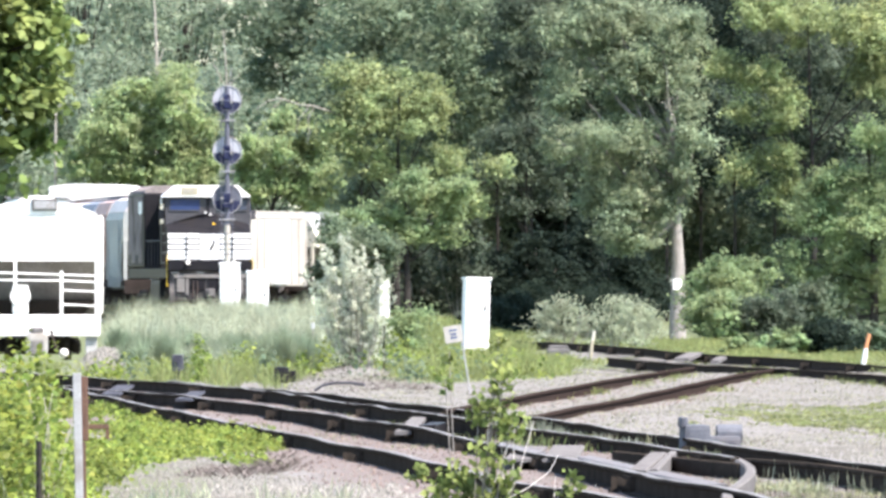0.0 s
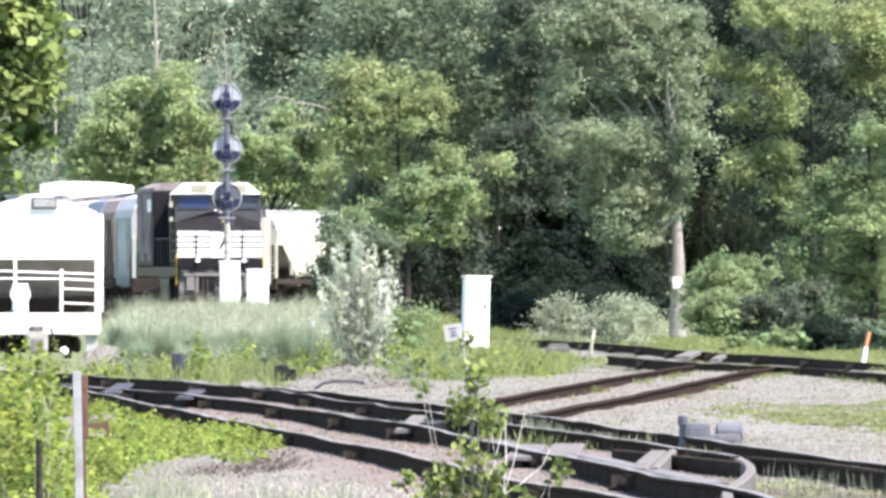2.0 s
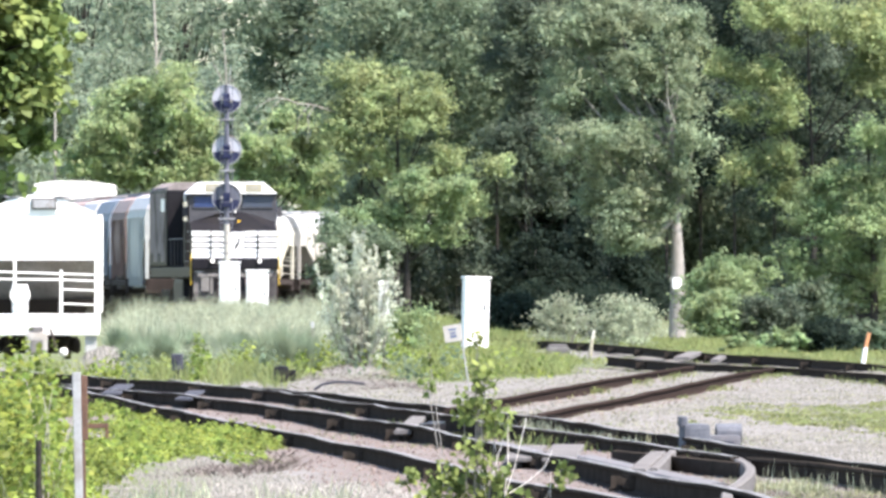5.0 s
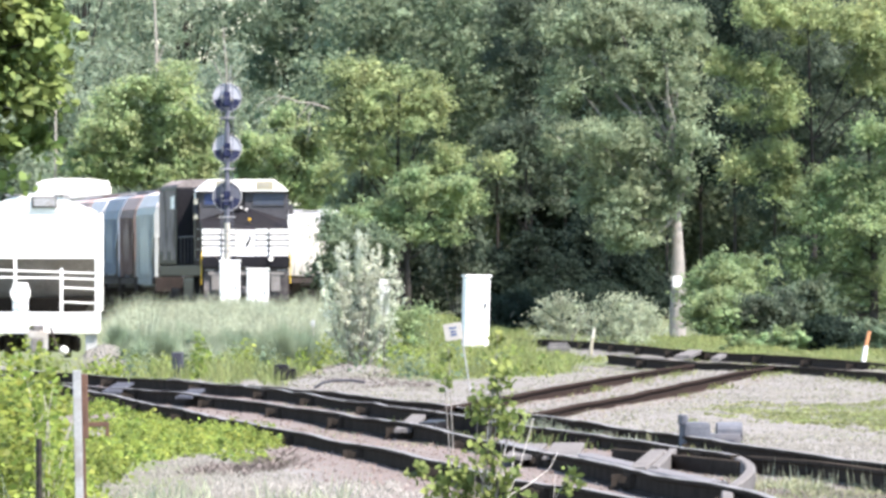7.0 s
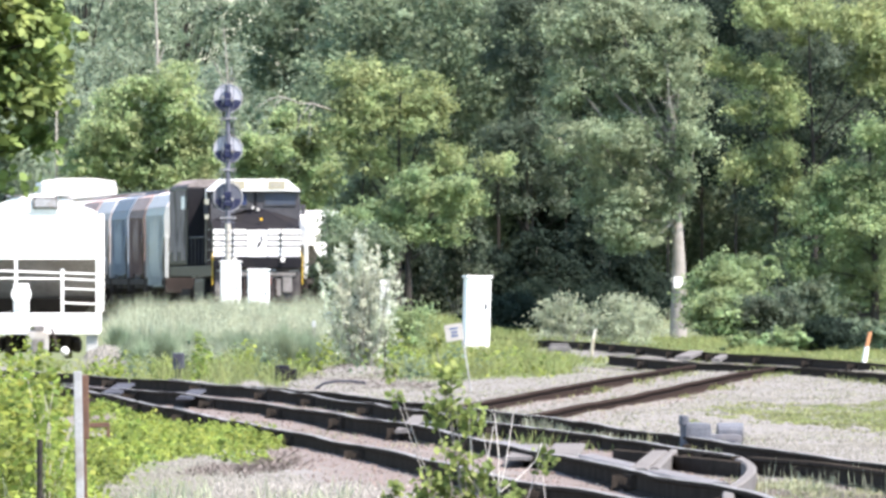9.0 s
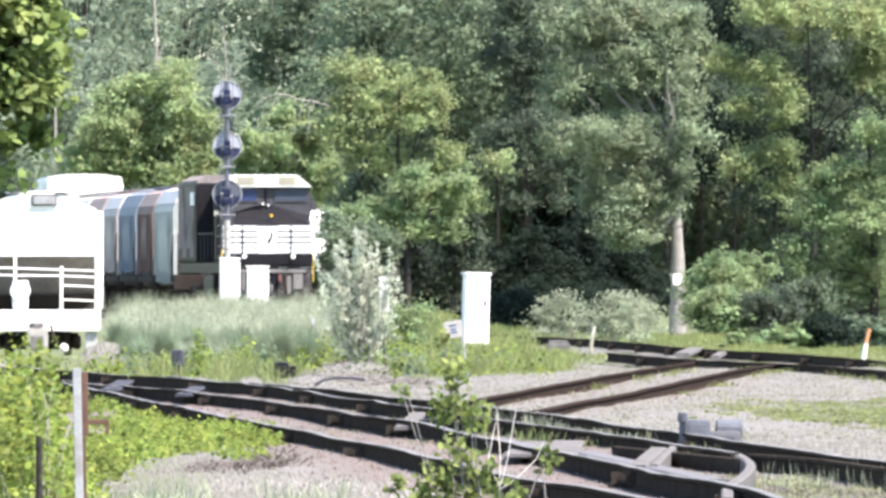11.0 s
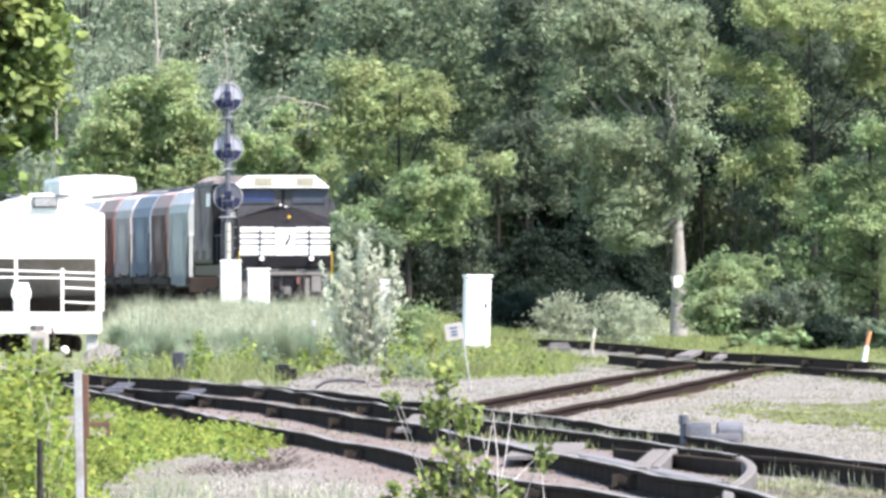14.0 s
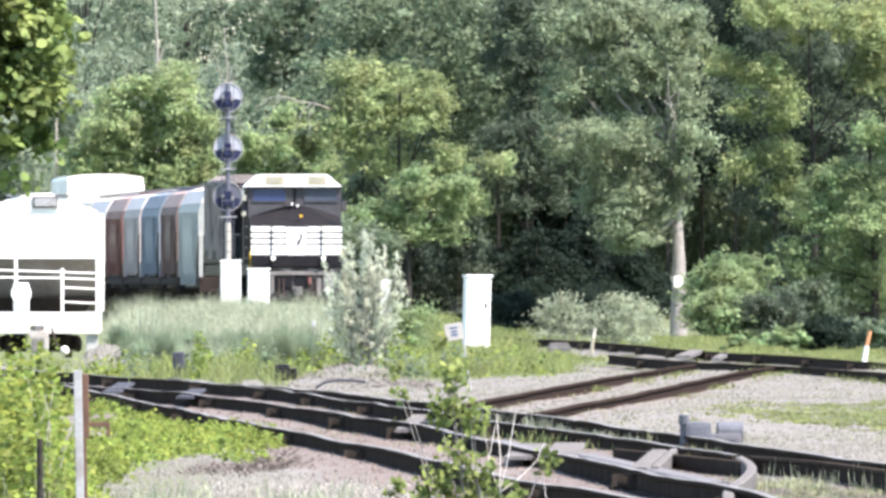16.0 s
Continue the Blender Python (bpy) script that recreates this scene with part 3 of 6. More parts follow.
def truck(parent, y, z=0.0):
    """A two-axle truck under a car; wheels are its parts."""
    bm = bmesh.new()
    for sx in (-1, 1):
        box(bm, sx * 0.98 - 0.07, sx * 0.98 + 0.07, y - 0.45, y + 0.45, 0.36, 0.66, bevel=0.03)
        box(bm, sx * 0.98 - 0.06, sx * 0.98 + 0.06, y - 1.15, y + 1.15, 0.48, 0.62, bevel=0.03)
        for k in (-0.88, 0.88):
            box(bm, sx * 0.98 - 0.09, sx * 0.98 + 0.09, y + k - 0.14, y + k + 0.14, 0.34, 0.60, bevel=0.03)
    box(bm, -1.0, 1.0, y - 0.2, y + 0.2, 0.4, 0.72)
    t = part("truck", bm, M["dirt_black"], parent)
    for k in (-0.88, 0.88):
        bm = bmesh.new()
        rod(bm, (-0.85, y + k, 0.42), (0.85, y + k, 0.42), 0.08)
        for sx in (-1, 1):
            rod(bm, (sx * 0.70, y + k, 0.42), (sx * 0.82, y + k, 0.42), 0.42, seg=20)
            rod(bm, (sx * 0.68, y + k, 0.42), (sx * 0.70, y + k, 0.42), 0.45, seg=20)
        part("wheelset", bm, M["rail_side"], t)


def coupler(parent, y, sgn):
    bm = boxed(-0.09, 0.09, min(y, y + sgn * 0.55), max(y, y + sgn * 0.55), 0.76, 0.98, bevel=0.02)
    box(bm, -0.17, 0.17, min(y, y + sgn * 0.2), max(y, y + sgn * 0.2), 0.72, 1.02, bevel=0.05)
    part("coupler", bm, M["casting"], parent)


def hopper_car(name, label, paint, roof_paint, height=4.35, length=10.9, detail=False, bulge=0.06, low=1.72, group="cars of the freight train"):
    """A short covered hopper: rounded sides, open sloped ends with posts, chutes, ladders, hatches, trucks."""
    t = thing(name, label, "hopper car", group)
    L = length / 2
    zb, zt = low, height - 0.32
    side = [(-1.52, zb), (-1.60 - bulge * 0.3, zb + 0.5), (-1.60 - bulge, (zb + zt) / 2), (-1.60 - bulge * 0.3, zt - 0.5), (-1.50, zt)]
    wide = 1.5
    if not detail:
        wide = 1.28
        side[3:] = [(-1.60 - bulge * 0.3, zt - 0.66), (-1.53, zt - 0.40)]
    prof = side + [(-x, z) for x, z in side[::-1]]
    bm = extrude_profile(bmesh.new(), prof, -L + 3.0, L - 3.0)
    zmid = zt - (zt - zb) * 0.46
    for s in (-1, 1):
        up = [(-1.60, zmid)] + side[3:] + [(-x, z) for x, z in side[:2:-1]] + [(1.60, zmid)]
        extrude_profile(bm, up, *sorted((s * (L - 3.0), s * (L - 0.12))))
    part("body", bm, paint, t)
    for s in (-1, 1):
        for x in (-1.585, 1.585):
            bm = bmesh.new()
            a = [bm.verts.new((x + e, s * (L - 3.0), zb)) for e in (-0.015, 0.015)]
            b = [bm.verts.new((x + e, s * (L - 0.9), zmid)) for e in (-0.015, 0.015)]
            c = [bm.verts.new((x + e, s * (L - 3.0), zmid)) for e in (-0.015, 0.015)]
            bm.faces.new((a[0], b[0], c[0])), bm.faces.new((a[1], c[1], b[1])), bm.faces.new((a[0], a[1], b[1], b[0]))
            part("side_gusset", bm, paint, t)
    # train roofs drop over the shoulders so that their painted sunlight shows
    drop = 0.0 if detail else 0.397
    arch = [(-wide - (0.02 if detail else 0.27), zt + 0.003 - drop)] + [(-wide + 2 * wide * i / 12, zt + 0.31 * math.sin(math.pi * (0.08 + 0.84 * i / 12))) for i in range(13)] + [(wide + (0.02 if detail else 0.27), zt + 0.003 - drop)]
    lift = 0.0
    if detail:
        lift = 0.09
        arch = [(-1.52, zt + 0.003), (-1.5, zt + 0.03), (-0.62, zt + 0.37), (-0.4, zt + 0.41), (0.4, zt + 0.41), (0.62, zt + 0.37), (1.5, zt + 0.03), (1.52, zt + 0.003)]
    part("roof", extrude_profile(bmesh.new(), arch, -L + 0.10, L - 0.10), roof_paint, t)
    # side posts
    for k in range(9):
        y = -L + 1.0 + (2 * L - 2.0) * k / 8
        low = zmid + 0.02 if k in (0, 8) else zb + 0.05
        for s in (-1, 1):
            part("side_post", boxed(s * 1.60 - 0.05, s * 1.60 + 0.05, y - 0.05, y + 0.05, low, zt - (0.02 if detail else 0.68)), paint, t)
    # sills and end platforms
    for s in (-1, 1):
        part("side_sill", boxed(s * 1.5 - 0.08, s * 1.5 + 0.08, -L, L, 1.08, 1.30, bevel=0.02), paint if detail else M["dirt_black"], t)
        y0, y1 = sorted((s * L, s * (L - 0.22)))
        part("end_sill", boxed(-1.58, 1.58, y0, y1, 0.80, 1.34, bevel=0.03), paint if detail else M["dirt_black"], t)
        y0, y1 = sorted((s * (L - 0.23), s * (L - 1.6)))
        part("end_platform", boxed(-1.42, 1.42, y0, y1, 1.22, 1.29), roof_paint, t)
        slope = bmesh.new()
        va = [slope.verts.new(p) for p in ((-1.56, s * (L - 0.9), zmid - 0.01), (1.56, s * (L - 0.9), zmid - 0.01), (1.56, s * (L - 3.4), 0.95), (-1.56, s * (L - 3.4), 0.95))]
        vb = [slope.verts.new(v.co + Vector((0, -s * 0.06, 0.06))) for v in va]
        slope.faces.new(va), slope.faces.new(vb[::-1])
        for i in range(4):
            slope.faces.new((va[i], vb[i], vb[(i + 1) % 4], va[(i + 1) % 4]))
        bmesh.ops.recalc_face_normals(slope, faces=slope.faces)
        # the sheet's dark grey stands in for shade in the open end
        part("slope_sheet", slope, M["slope"], t, "grey sloping end sheet, recess shade put into its colour")
        for x in (-1.53, 1.53):
            part("corner_post", boxed(x - 0.07, x + 0.07, *sorted((s * (L - 0.02), s * (L - 0.16))), 1.34, zmid + 0.05, bevel=0.015), paint, t)
        for x in (-0.55, 0.62):
            part("end_post", boxed(x - 0.04, x + 0.04, *sorted((s * (L - 0.03), s * (L - 0.12))), 1.34, zmid if x < 0 else zmid - 0.25), paint, t)
        for z in (1.62, 1.98, 2.22):
            bm = rod(bmesh.new(), (0.62, s * (L - 0.06), z - 0.02), (1.5, s * (L - 0.06), z - 0.06), 0.022)
            part("ladder_rung", bm, paint, t)
        bm = rod(bmesh.new(), (-1.5, s * (L - 0.06), 2.22), (0.62, s * (L - 0.06), 2.2), 0.022)
        rod(bm, (-1.5, s * (L - 0.06), 2.42), (1.5, s * (L - 0.06), 2.32), 0.022)
        part("end_rail", bm, paint, t)
        coupler(t, s * L, s)
        truck(t, s * (L - 1.9))
        bm = rod(bmesh.new(), (0.35, s * (L + 0.1), 0.95), (0.5, s * (L + 0.42), 0.45), 0.03)
        part("air_hose", bm, M["dirt_black"], t)
    bm = bmesh.new()
    hub = Vector((-0.42, -L - 0.05, 1.82))
    rim = [hub + Vector((0.23 * math.cos(a * math.pi / 10), 0, 0.23 * math.sin(a * math.pi / 10))) for a in range(21)]
    limb(bm, rim, 0.028, 0.028, 6)
    for a in range(0, 20, 4):
        rod(bm, hub, rim[a], 0.02)
    rod(bm, hub, hub + Vector((0, 0.3, 0)), 0.06)
    part("brake_wheel", bm, paint, t)
    part("brake_housing", boxed(-0.62, -0.22, -L + 0.04, -L + 0.24, 1.36, 2.08, bevel=0.04), paint, t)
    for y in (-L + 3.6, L - 3.6):
        bm = bmesh.new()
        b = bmesh.ops.create_cone(bm, cap_ends=True, segments=4, radius1=0.5, radius2=2.1, depth=1.3, matrix=Matrix.Translation((0, y, 1.06)) @ Matrix.Rotation(math.pi / 4, 4, "Z"))
        part("discharge_chute", bm, M["dirt_black"], t)
    for k in range(5):
        y = -L + 1.6 + k * (2 * L - 3.2) / 4
        part("roof_hatch", rod(bmesh.new(), (0, y, zt + 0.26 + lift), (0, y, zt + 0.39 + lift), 0.36, seg=16), roof_paint, t)
    for x in (-0.62, 0.62):
        part("running_board", boxed(x - 0.2, x + 0.2, -L + 0.05, L - 0.05, zt + 0.335 + lift, zt + 0.355 + lift), M["galv"], t)
    if detail:
        part("draft_pocket", boxed(-0.28, 0.28, -L - 0.62, -L + 0.1, 0.31, 0.88, bevel=0.14), M["grey"], t, "weathered grey coupler pocket")
        part("pocket_face", boxed(-0.14, 0.18, -L - 0.64, -L - 0.55, 0.33, 0.70, bevel=0.04), M["slope"], t, "dark face of the pocket")
        bm = bmesh.new()
        bmesh.ops.create_icosphere(bm, subdivisions=2, radius=0.12, matrix=Matrix.Translation((0.68, -L - 0.2, 0.37)))
        part("hose_coupling", bm, M["white"], t, "white hose coupling")
        part("step", boxed(1.22, 1.52, -L + 0.1, -L + 0.5, 0.30, 0.78, bevel=0.04), M["grey"], t)
        plate = part("placard", boxed(-0.13, 0.51, -L + 0.05, -L + 0.09, zt + 0.10, zt + 0.40, bevel=0.01), M["casting"], t, "grey framed plate on the roof end")
        part("plate_face", boxed(-0.08, 0.46, -L + 0.035, -L + 0.048, zt + 0.15, zt + 0.35), M["galv"], plate)
    return t


def box_car(name, label, paint, roof_paint, height=5.25, length=11.2, door_paint=None):
    """A tall boxcar: ribbed sides, sliding door, roof with ribs, trucks."""
    t = thing(name, label, "boxcar", "cars of the freight train")
    L = length / 2
    part("body", boxed(-1.55, 1.55, -L, L, 1.05, height - 0.28, bevel=0.06), paint, t)
    arch = [(-1.58, height - 0.28), (-1.5, height - 0.12), (-0.8, height - 0.02), (0, height), (0.8, height - 0.02), (1.5, height - 0.12), (1.58, height - 0.28)]
    part("roof", extrude_profile(bmesh.new(), arch, -L - 0.02, L + 0.02), roof_paint, t)
    for s in (-1, 1):
        part("door", boxed(s * 1.56 - 0.04, s * 1.56 + 0.04, -1.5, 1.5, 1.15, height - 0.4, bevel=0.01), door_paint or paint, t)
        coupler(t, s * L, s)
        truck(t, s * (L - 1.9))
    for k in range(9):
        y = -L + 0.3 + (2 * L - 0.6) * k / 8
        if abs(y) > 1.6:
            for s in (-1, 1):
                part("side_rib", boxed(s * 1.565 - 0.03, s * 1.565 + 0.03, y - 0.04, y + 0.04, 1.15, height - 0.35), paint, t)
    bm = bmesh.new()
    for k in range(8):
        z = 1.3 + k * 0.44
        box(bm, -1.4, 1.4, -L - 0.05, L + 0.05, z, z + 0.1)
    part("end_ribs", bm, paint, t)
    return t


def locomotive():
    """A six-axle diesel with a wide nose: white-striped nose, sloping cab roof, long hood, walkways, rails."""
    t = thing("locomotive", "black diesel locomotive with white-striped nose and pale cab roof", "locomotive")
    part("frame", boxed(-1.5, 1.5, 1.0, 24.8, 1.38, 1.74, bevel=0.03), M["black"], t)
    part("anticlimber", boxed(-1.52, 1.52, 0.55, 1.2, 1.66, 2.02, bevel=0.04), M["black"], t)
    bm = boxed(-1.45, 1.45, 0.7, 0.85, 0.55, 1.66, bevel=0.02)
    part("pilot", bm, M["pilot_grime"], t, "grimy grey-brown pilot plate")
    for x, w, z0, z1 in ((-1.05, 0.14, 0.9, 1.45), (1.02, 0.16, 0.85, 1.42), (0.72, 0.07, 0.7, 1.3), (-0.82, 0.05, 0.8, 1.5)):
        part("lift_bracket", boxed(x - w, x + w, 0.62, 0.698, z0, z1, bevel=0.02), M["slope"], t)
    for x in (-1.25, -0.35, 0.5, 1.22):
        part("hand_hold", rod(bmesh.new(), (x - 0.14, 0.63, 1.58), (x + 0.14, 0.63, 1.58), 0.018), M["grey"], t)
    bm = bmesh.new()
    v = [bm.verts.new(p) for p in ((-1.4, 0.72, 0.12), (0, 0.35, 0.12), (1.4, 0.72, 0.12), (1.4, 0.72, 0.62), (0, 0.5, 0.62), (-1.4, 0.72, 0.62))]
    bm.faces.new((v[0], v[1], v[4], v[5])), bm.faces.new((v[1], v[2], v[3], v[4]))
    bmesh.ops.solidify(bm, geom=bm.faces[:], thickness=0.04)
    part("snow_plough", bm, M["dirt_black"], t)
    coupler(t, 0.7, -1)
    coupler(t, 24.8, 1)
    # nose, lower block with stripes and sloped top
    nose = part("nose", extrude_profile(bmesh.new(), [(-1.5, 2.02), (1.5, 2.02), (1.5, 3.0), (-1.5, 3.0)], 0.95, 1.85), M["black"], t)
    for k in range(5):
        z = 2.07 + k * 0.19
        for x0, x1 in ((-1.49, -0.84), (-0.81, -0.36), (0.36, 0.81), (0.84, 1.49)):
            part("stripe", boxed(x0, x1, 0.932, 0.949, z, z + (0.165 if k in (0, 4) else 0.125)), M["white"], nose, "white stripe")
    part("emblem_panel", boxed(-0.33, 0.33, 0.928, 0.949, 2.06, 2.97), M["white"], nose, "white panel with a dark shape")
    bm = bmesh.new()
    pts = [(0.05 + (x - 0.02) * 0.68, 2.55 + (z - 2.53) * 0.68) for x, z in ((-0.22, 2.2), (-0.05, 2.3), (-0.02, 2.5), (0.12, 2.62), (0.10, 2.85), (0.2, 2.86), (0.24, 2.66), (0.14, 2.46), (0.05, 2.28))]
    extrude_profile(bm, pts, 0.916, 0.926)
    part("emblem", bm, M["black"], nose)
    for x in (-0.82, 0.82):
        part("grab_iron", rod(bmesh.new(), (x, 0.90, 2.1), (x, 0.90, 2.95), 0.02), M["black"], nose)
    top = bmesh.new()
    vs = [top.verts.new(p) for p in ((-1.5, 0.95, 3.003), (1.5, 0.95, 3.003), (1.5, 1.85, 3.32), (0.32, 1.85, 3.68), (-0.32, 1.85, 3.68), (-1.5, 1.85, 3.32), (-1.5, 1.85, 3.003), (1.5, 1.85, 3.003))]
    top.faces.new((vs[0], vs[1], vs[2], vs[3], vs[4], vs[5]))
    top.faces.new((vs[1], vs[7], vs[2])), top.faces.new((vs[0], vs[5], vs[6])), top.faces.new((vs[0], vs[6], vs[7], vs[1])), top.faces.new((vs[7], vs[6], vs[5], vs[4], vs[3], vs[2]))
    bmesh.ops.recalc_face_normals(top, faces=top.faces)
    part("nose_top", top, M["black"], nose)
    # cab
    cab = part("cab", extrude_profile(bmesh.new(), [(-1.52, 1.76), (1.52, 1.76), (1.52, 4.30), (-1.52, 4.30)], 1.88, 4.65), M["grimy_black"], t)
    part("cab_front", boxed(-1.53, 1.53, 1.862, 1.878, 3.1, 4.295), M["cab_grey"], cab, "weathered grey-black cab front")
    bm = boxed(-0.05, 0.05, 1.835, 1.861, 3.78, 4.29)
    part("centre_pillar", bm, M["black"], cab)
    part("cab_roof", extrude_profile(bmesh.new(), [(-1.55, 4.31), (1.55, 4.31), (1.50, 4.36), (1.06, 4.72), (-1.06, 4.72), (-1.50, 4.36)], 1.70, 4.75), M["white"], cab, "pale sloping cab roof")
    for x0, x1 in ((-0.98, -0.36), (0.42, 1.02)):
        b = part("number_board", boxed(x0, x1, 1.69, 1.699, 4.36, 4.66), M["board"], cab, "pale number board with dark bars")
        for k in range(3):
            part("mark", boxed(x0 + 0.12 + k * 0.12, x0 + 0.18 + k * 0.12, 1.682, 1.688, 4.45, 4.57), M["roof_grey"], b)
    for x0, x1, pane in ((-1.36, -0.30, "glass"), (0.34, 1.38, "glass_dark")):
        w = part("windshield", boxed(x0, x1, 1.835, 1.859, 3.84, 4.21), M[pane], cab, "dark cab window")
        bm = boxed(x0 - 0.04, x1 + 0.04, 1.830, 1.8605, 3.800, 3.836)
        box(bm, x0 - 0.04, x1 + 0.04, 1.830, 1.8605, 4.214, 4.25)
        box(bm, x0 - 0.04, x0 - 0.003, 1.830, 1.8605, 3.836, 4.214)
        box(bm, x1 + 0.003, x1 + 0.04, 1.830, 1.8605, 3.836, 4.214)
        part("window_frame", bm, M["cab_grey"], w)
    for s in (-1, 1):
        for y0 in (2.25, 3.35):
            part("side_window", boxed(s * 1.565 - 0.01, s * 1.565 + 0.01, y0, y0 + 0.85, 3.35, 4.05), M["glass"], cab)
    for x in (-0.09, 0.09):
        part("headlight", rod(bmesh.new(), (x, 1.72, 3.74 if x < 0 else 3.68), (x, 1.83, 3.74 if x < 0 else 3.68), 0.035, seg=14), M["lamp"], cab, "lit headlight")
    part("number_board", boxed(0.13, 0.21, 1.26, 1.34, 3.3, 3.38), M["amber"], nose, "small amber lit panel")
    for x in (-0.8, 0.85):
        part("ditch_light", rod(bmesh.new(), (x, 0.42, 1.96), (x, 0.549, 1.96), 0.075, seg=16), M["lamp"], t, "lit ditch light")
    # long hood
    hood = part("long_hood", boxed(-0.92, 0.92, 4.66, 24.4, 1.75, 4.30, bevel=0.05), M["black"], t)
    part("radiator", boxed(-1.54, 1.54, 14.6, 24.5, 1.78, 4.52, bevel=0.08), M["black"], hood, "full-width radiator section")
    part("radiator_flare", extrude_profile(bmesh.new(), [(-1.5, 4.523), (1.5, 4.523), (1.46, 4.62), (1.1, 4.80), (-1.1, 4.80), (-1.46, 4.62)], 14.8, 24.2), M["hood_side"], hood, "dusty flared radiator top")
    part("plate", boxed(-1.60, -1.57, 15.0, 16.9, 3.75, 4.2), M["white"], hood, "small white plate")
    for k in range(4):
        part("louvre_panel", boxed(-1.565, -1.545, 15.4 + k * 2.2, 17.45 + k * 2.2, 1.95 + 0.3 * (k % 2), 4.4), M["hood_side"], hood, "dusty brown-grey side panel")
    part("exhaust", boxed(-0.5, 0.5, 10.2, 11.6, 4.31, 4.62, bevel=0.05), M["dirt_black"], hood)
    part("dynamic_brake", boxed(-1.15, 1.15, 6.0, 8.6, 3.6, 4.52, bevel=0.08), M["black"], hood)
    for k in range(12):
        y = 5.9 + k * 0.9
        for s in (-1, 1):
            part("hood_door", boxed(s * 0.935 - 0.012, s * 0.935 + 0.012, y, y + 0.82, 1.9, 3.4), M["black"], hood)
    for z in (1.95, 2.3, 2.65, 3.0):
        part("grab_iron", rod(bmesh.new(), (-1.56, 1.97, z), (-1.56, 2.37, z), 0.022), M["grey"], cab)
    part("cab_door", boxed(-1.545, -1.522, 3.7, 4.4, 1.85, 3.9, bevel=0.008), M["black"], cab)
    for s in (-1, 1):
        part("mirror", boxed(s * 1.66 - 0.08, s * 1.66 + 0.08, 2.15, 2.19, 3.5, 3.85, bevel=0.01), M["cab_grey"], cab)
    part("number_patch", boxed(-1.575, -1.56, 3.4, 3.95, 4.06, 4.26), M["white"], cab, "white plate on the cab side")
    for s in (-1, 1):
        bm = rod(bmesh.new(), (s * 1.45, 5.6, 2.75), (s * 1.45, 21.3, 2.75), 0.025)
        for k in range(9):
            rod(bm, (s * 1.45, 5.6 + k * 1.95, 1.74), (s * 1.45, 5.6 + k * 1.95, 2.75), 0.022)
        part("handrail", bm, M["cab_grey"], t)
        bm = rod(bmesh.new(), (s * 1.54, 0.75, 1.1), (s * 1.54, 0.75, 2.05), 0.018)
        rod(bm, (s * 1.54, 0.75, 2.05), (s * 1.49, 0.93, 2.2), 0.018)
        part("step_rail", bm, M["yellow"], t, "yellow step handrail")
        bm = bmesh.new()
        for z in (0.5, 0.85, 1.2):
            box(bm, s * 1.42 - 0.14, s * 1.42 + 0.14, 0.9, 1.5, z, z + 0.04)
        box(bm, s * 1.42 - 0.14, s * 1.42 + 0.14, 1.5, 1.54, 0.5, 1.4)
        part("steps", bm, M["dirt_black"], t)
    part("fuel_tank", boxed(-1.35, 1.35, 8.3, 13.6, 0.45, 1.34, bevel=0.15), M["black"], t)
    for y in (4.3, 20.6):
        bm = bmesh.new()
        for s in (-1, 1):
            box(bm, s * 1.12 - 0.08, s * 1.12 + 0.08, y - 2.4, y + 2.4, 0.55, 0.95, bevel=0.04)
            for k in (-1.9, 0, 1.9):
                box(bm, s * 1.14 - 0.12, s * 1.14 + 0.12, y + k - 0.2, y + k + 0.2, 0.35, 0.8, bevel=0.04)
        tr = part("truck", bm, M["dirt_black"], t)
        for k in (-1.9, 0, 1.9):
            bm = rod(bmesh.new(), (-0.9, y + k, 0.53), (0.9, y + k, 0.53), 0.1)
            for s in (-1, 1):
                rod(bm, (s * 0.70, y + k, 0.53), (s * 0.83, y + k, 0.53), 0.53, seg=22)
            part("wheelset", bm, M["rail_side"], tr)
    for x0, x1, z0, z1 in ((-0.72, -0.18, 0.98, 1.36), (-0.06, 0.34, 0.92, 1.36)):
        part("pilot_pocket", boxed(x0, x1, 0.64, 0.698, z0, z1, bevel=0.02), M["black"], t)
    part("platform_edge", boxed(-1.3, 1.3, 0.60, 0.695, 1.40, 1.52, bevel=0.02), M["slope"], t)
    part("red_valve", boxed(0.36, 0.46, 0.55, 0.695, 1.1, 1.34, bevel=0.02), M["red_brown"], t, "dull red valve")
    for x in (-0.6, -0.45, 0.45, 0.6):
        part("hose", rod(bmesh.new(), (x, 0.66, 1.3), (x * 1.05, 0.45, 0.7), 0.03), M["dirt_black"], t)
    return t


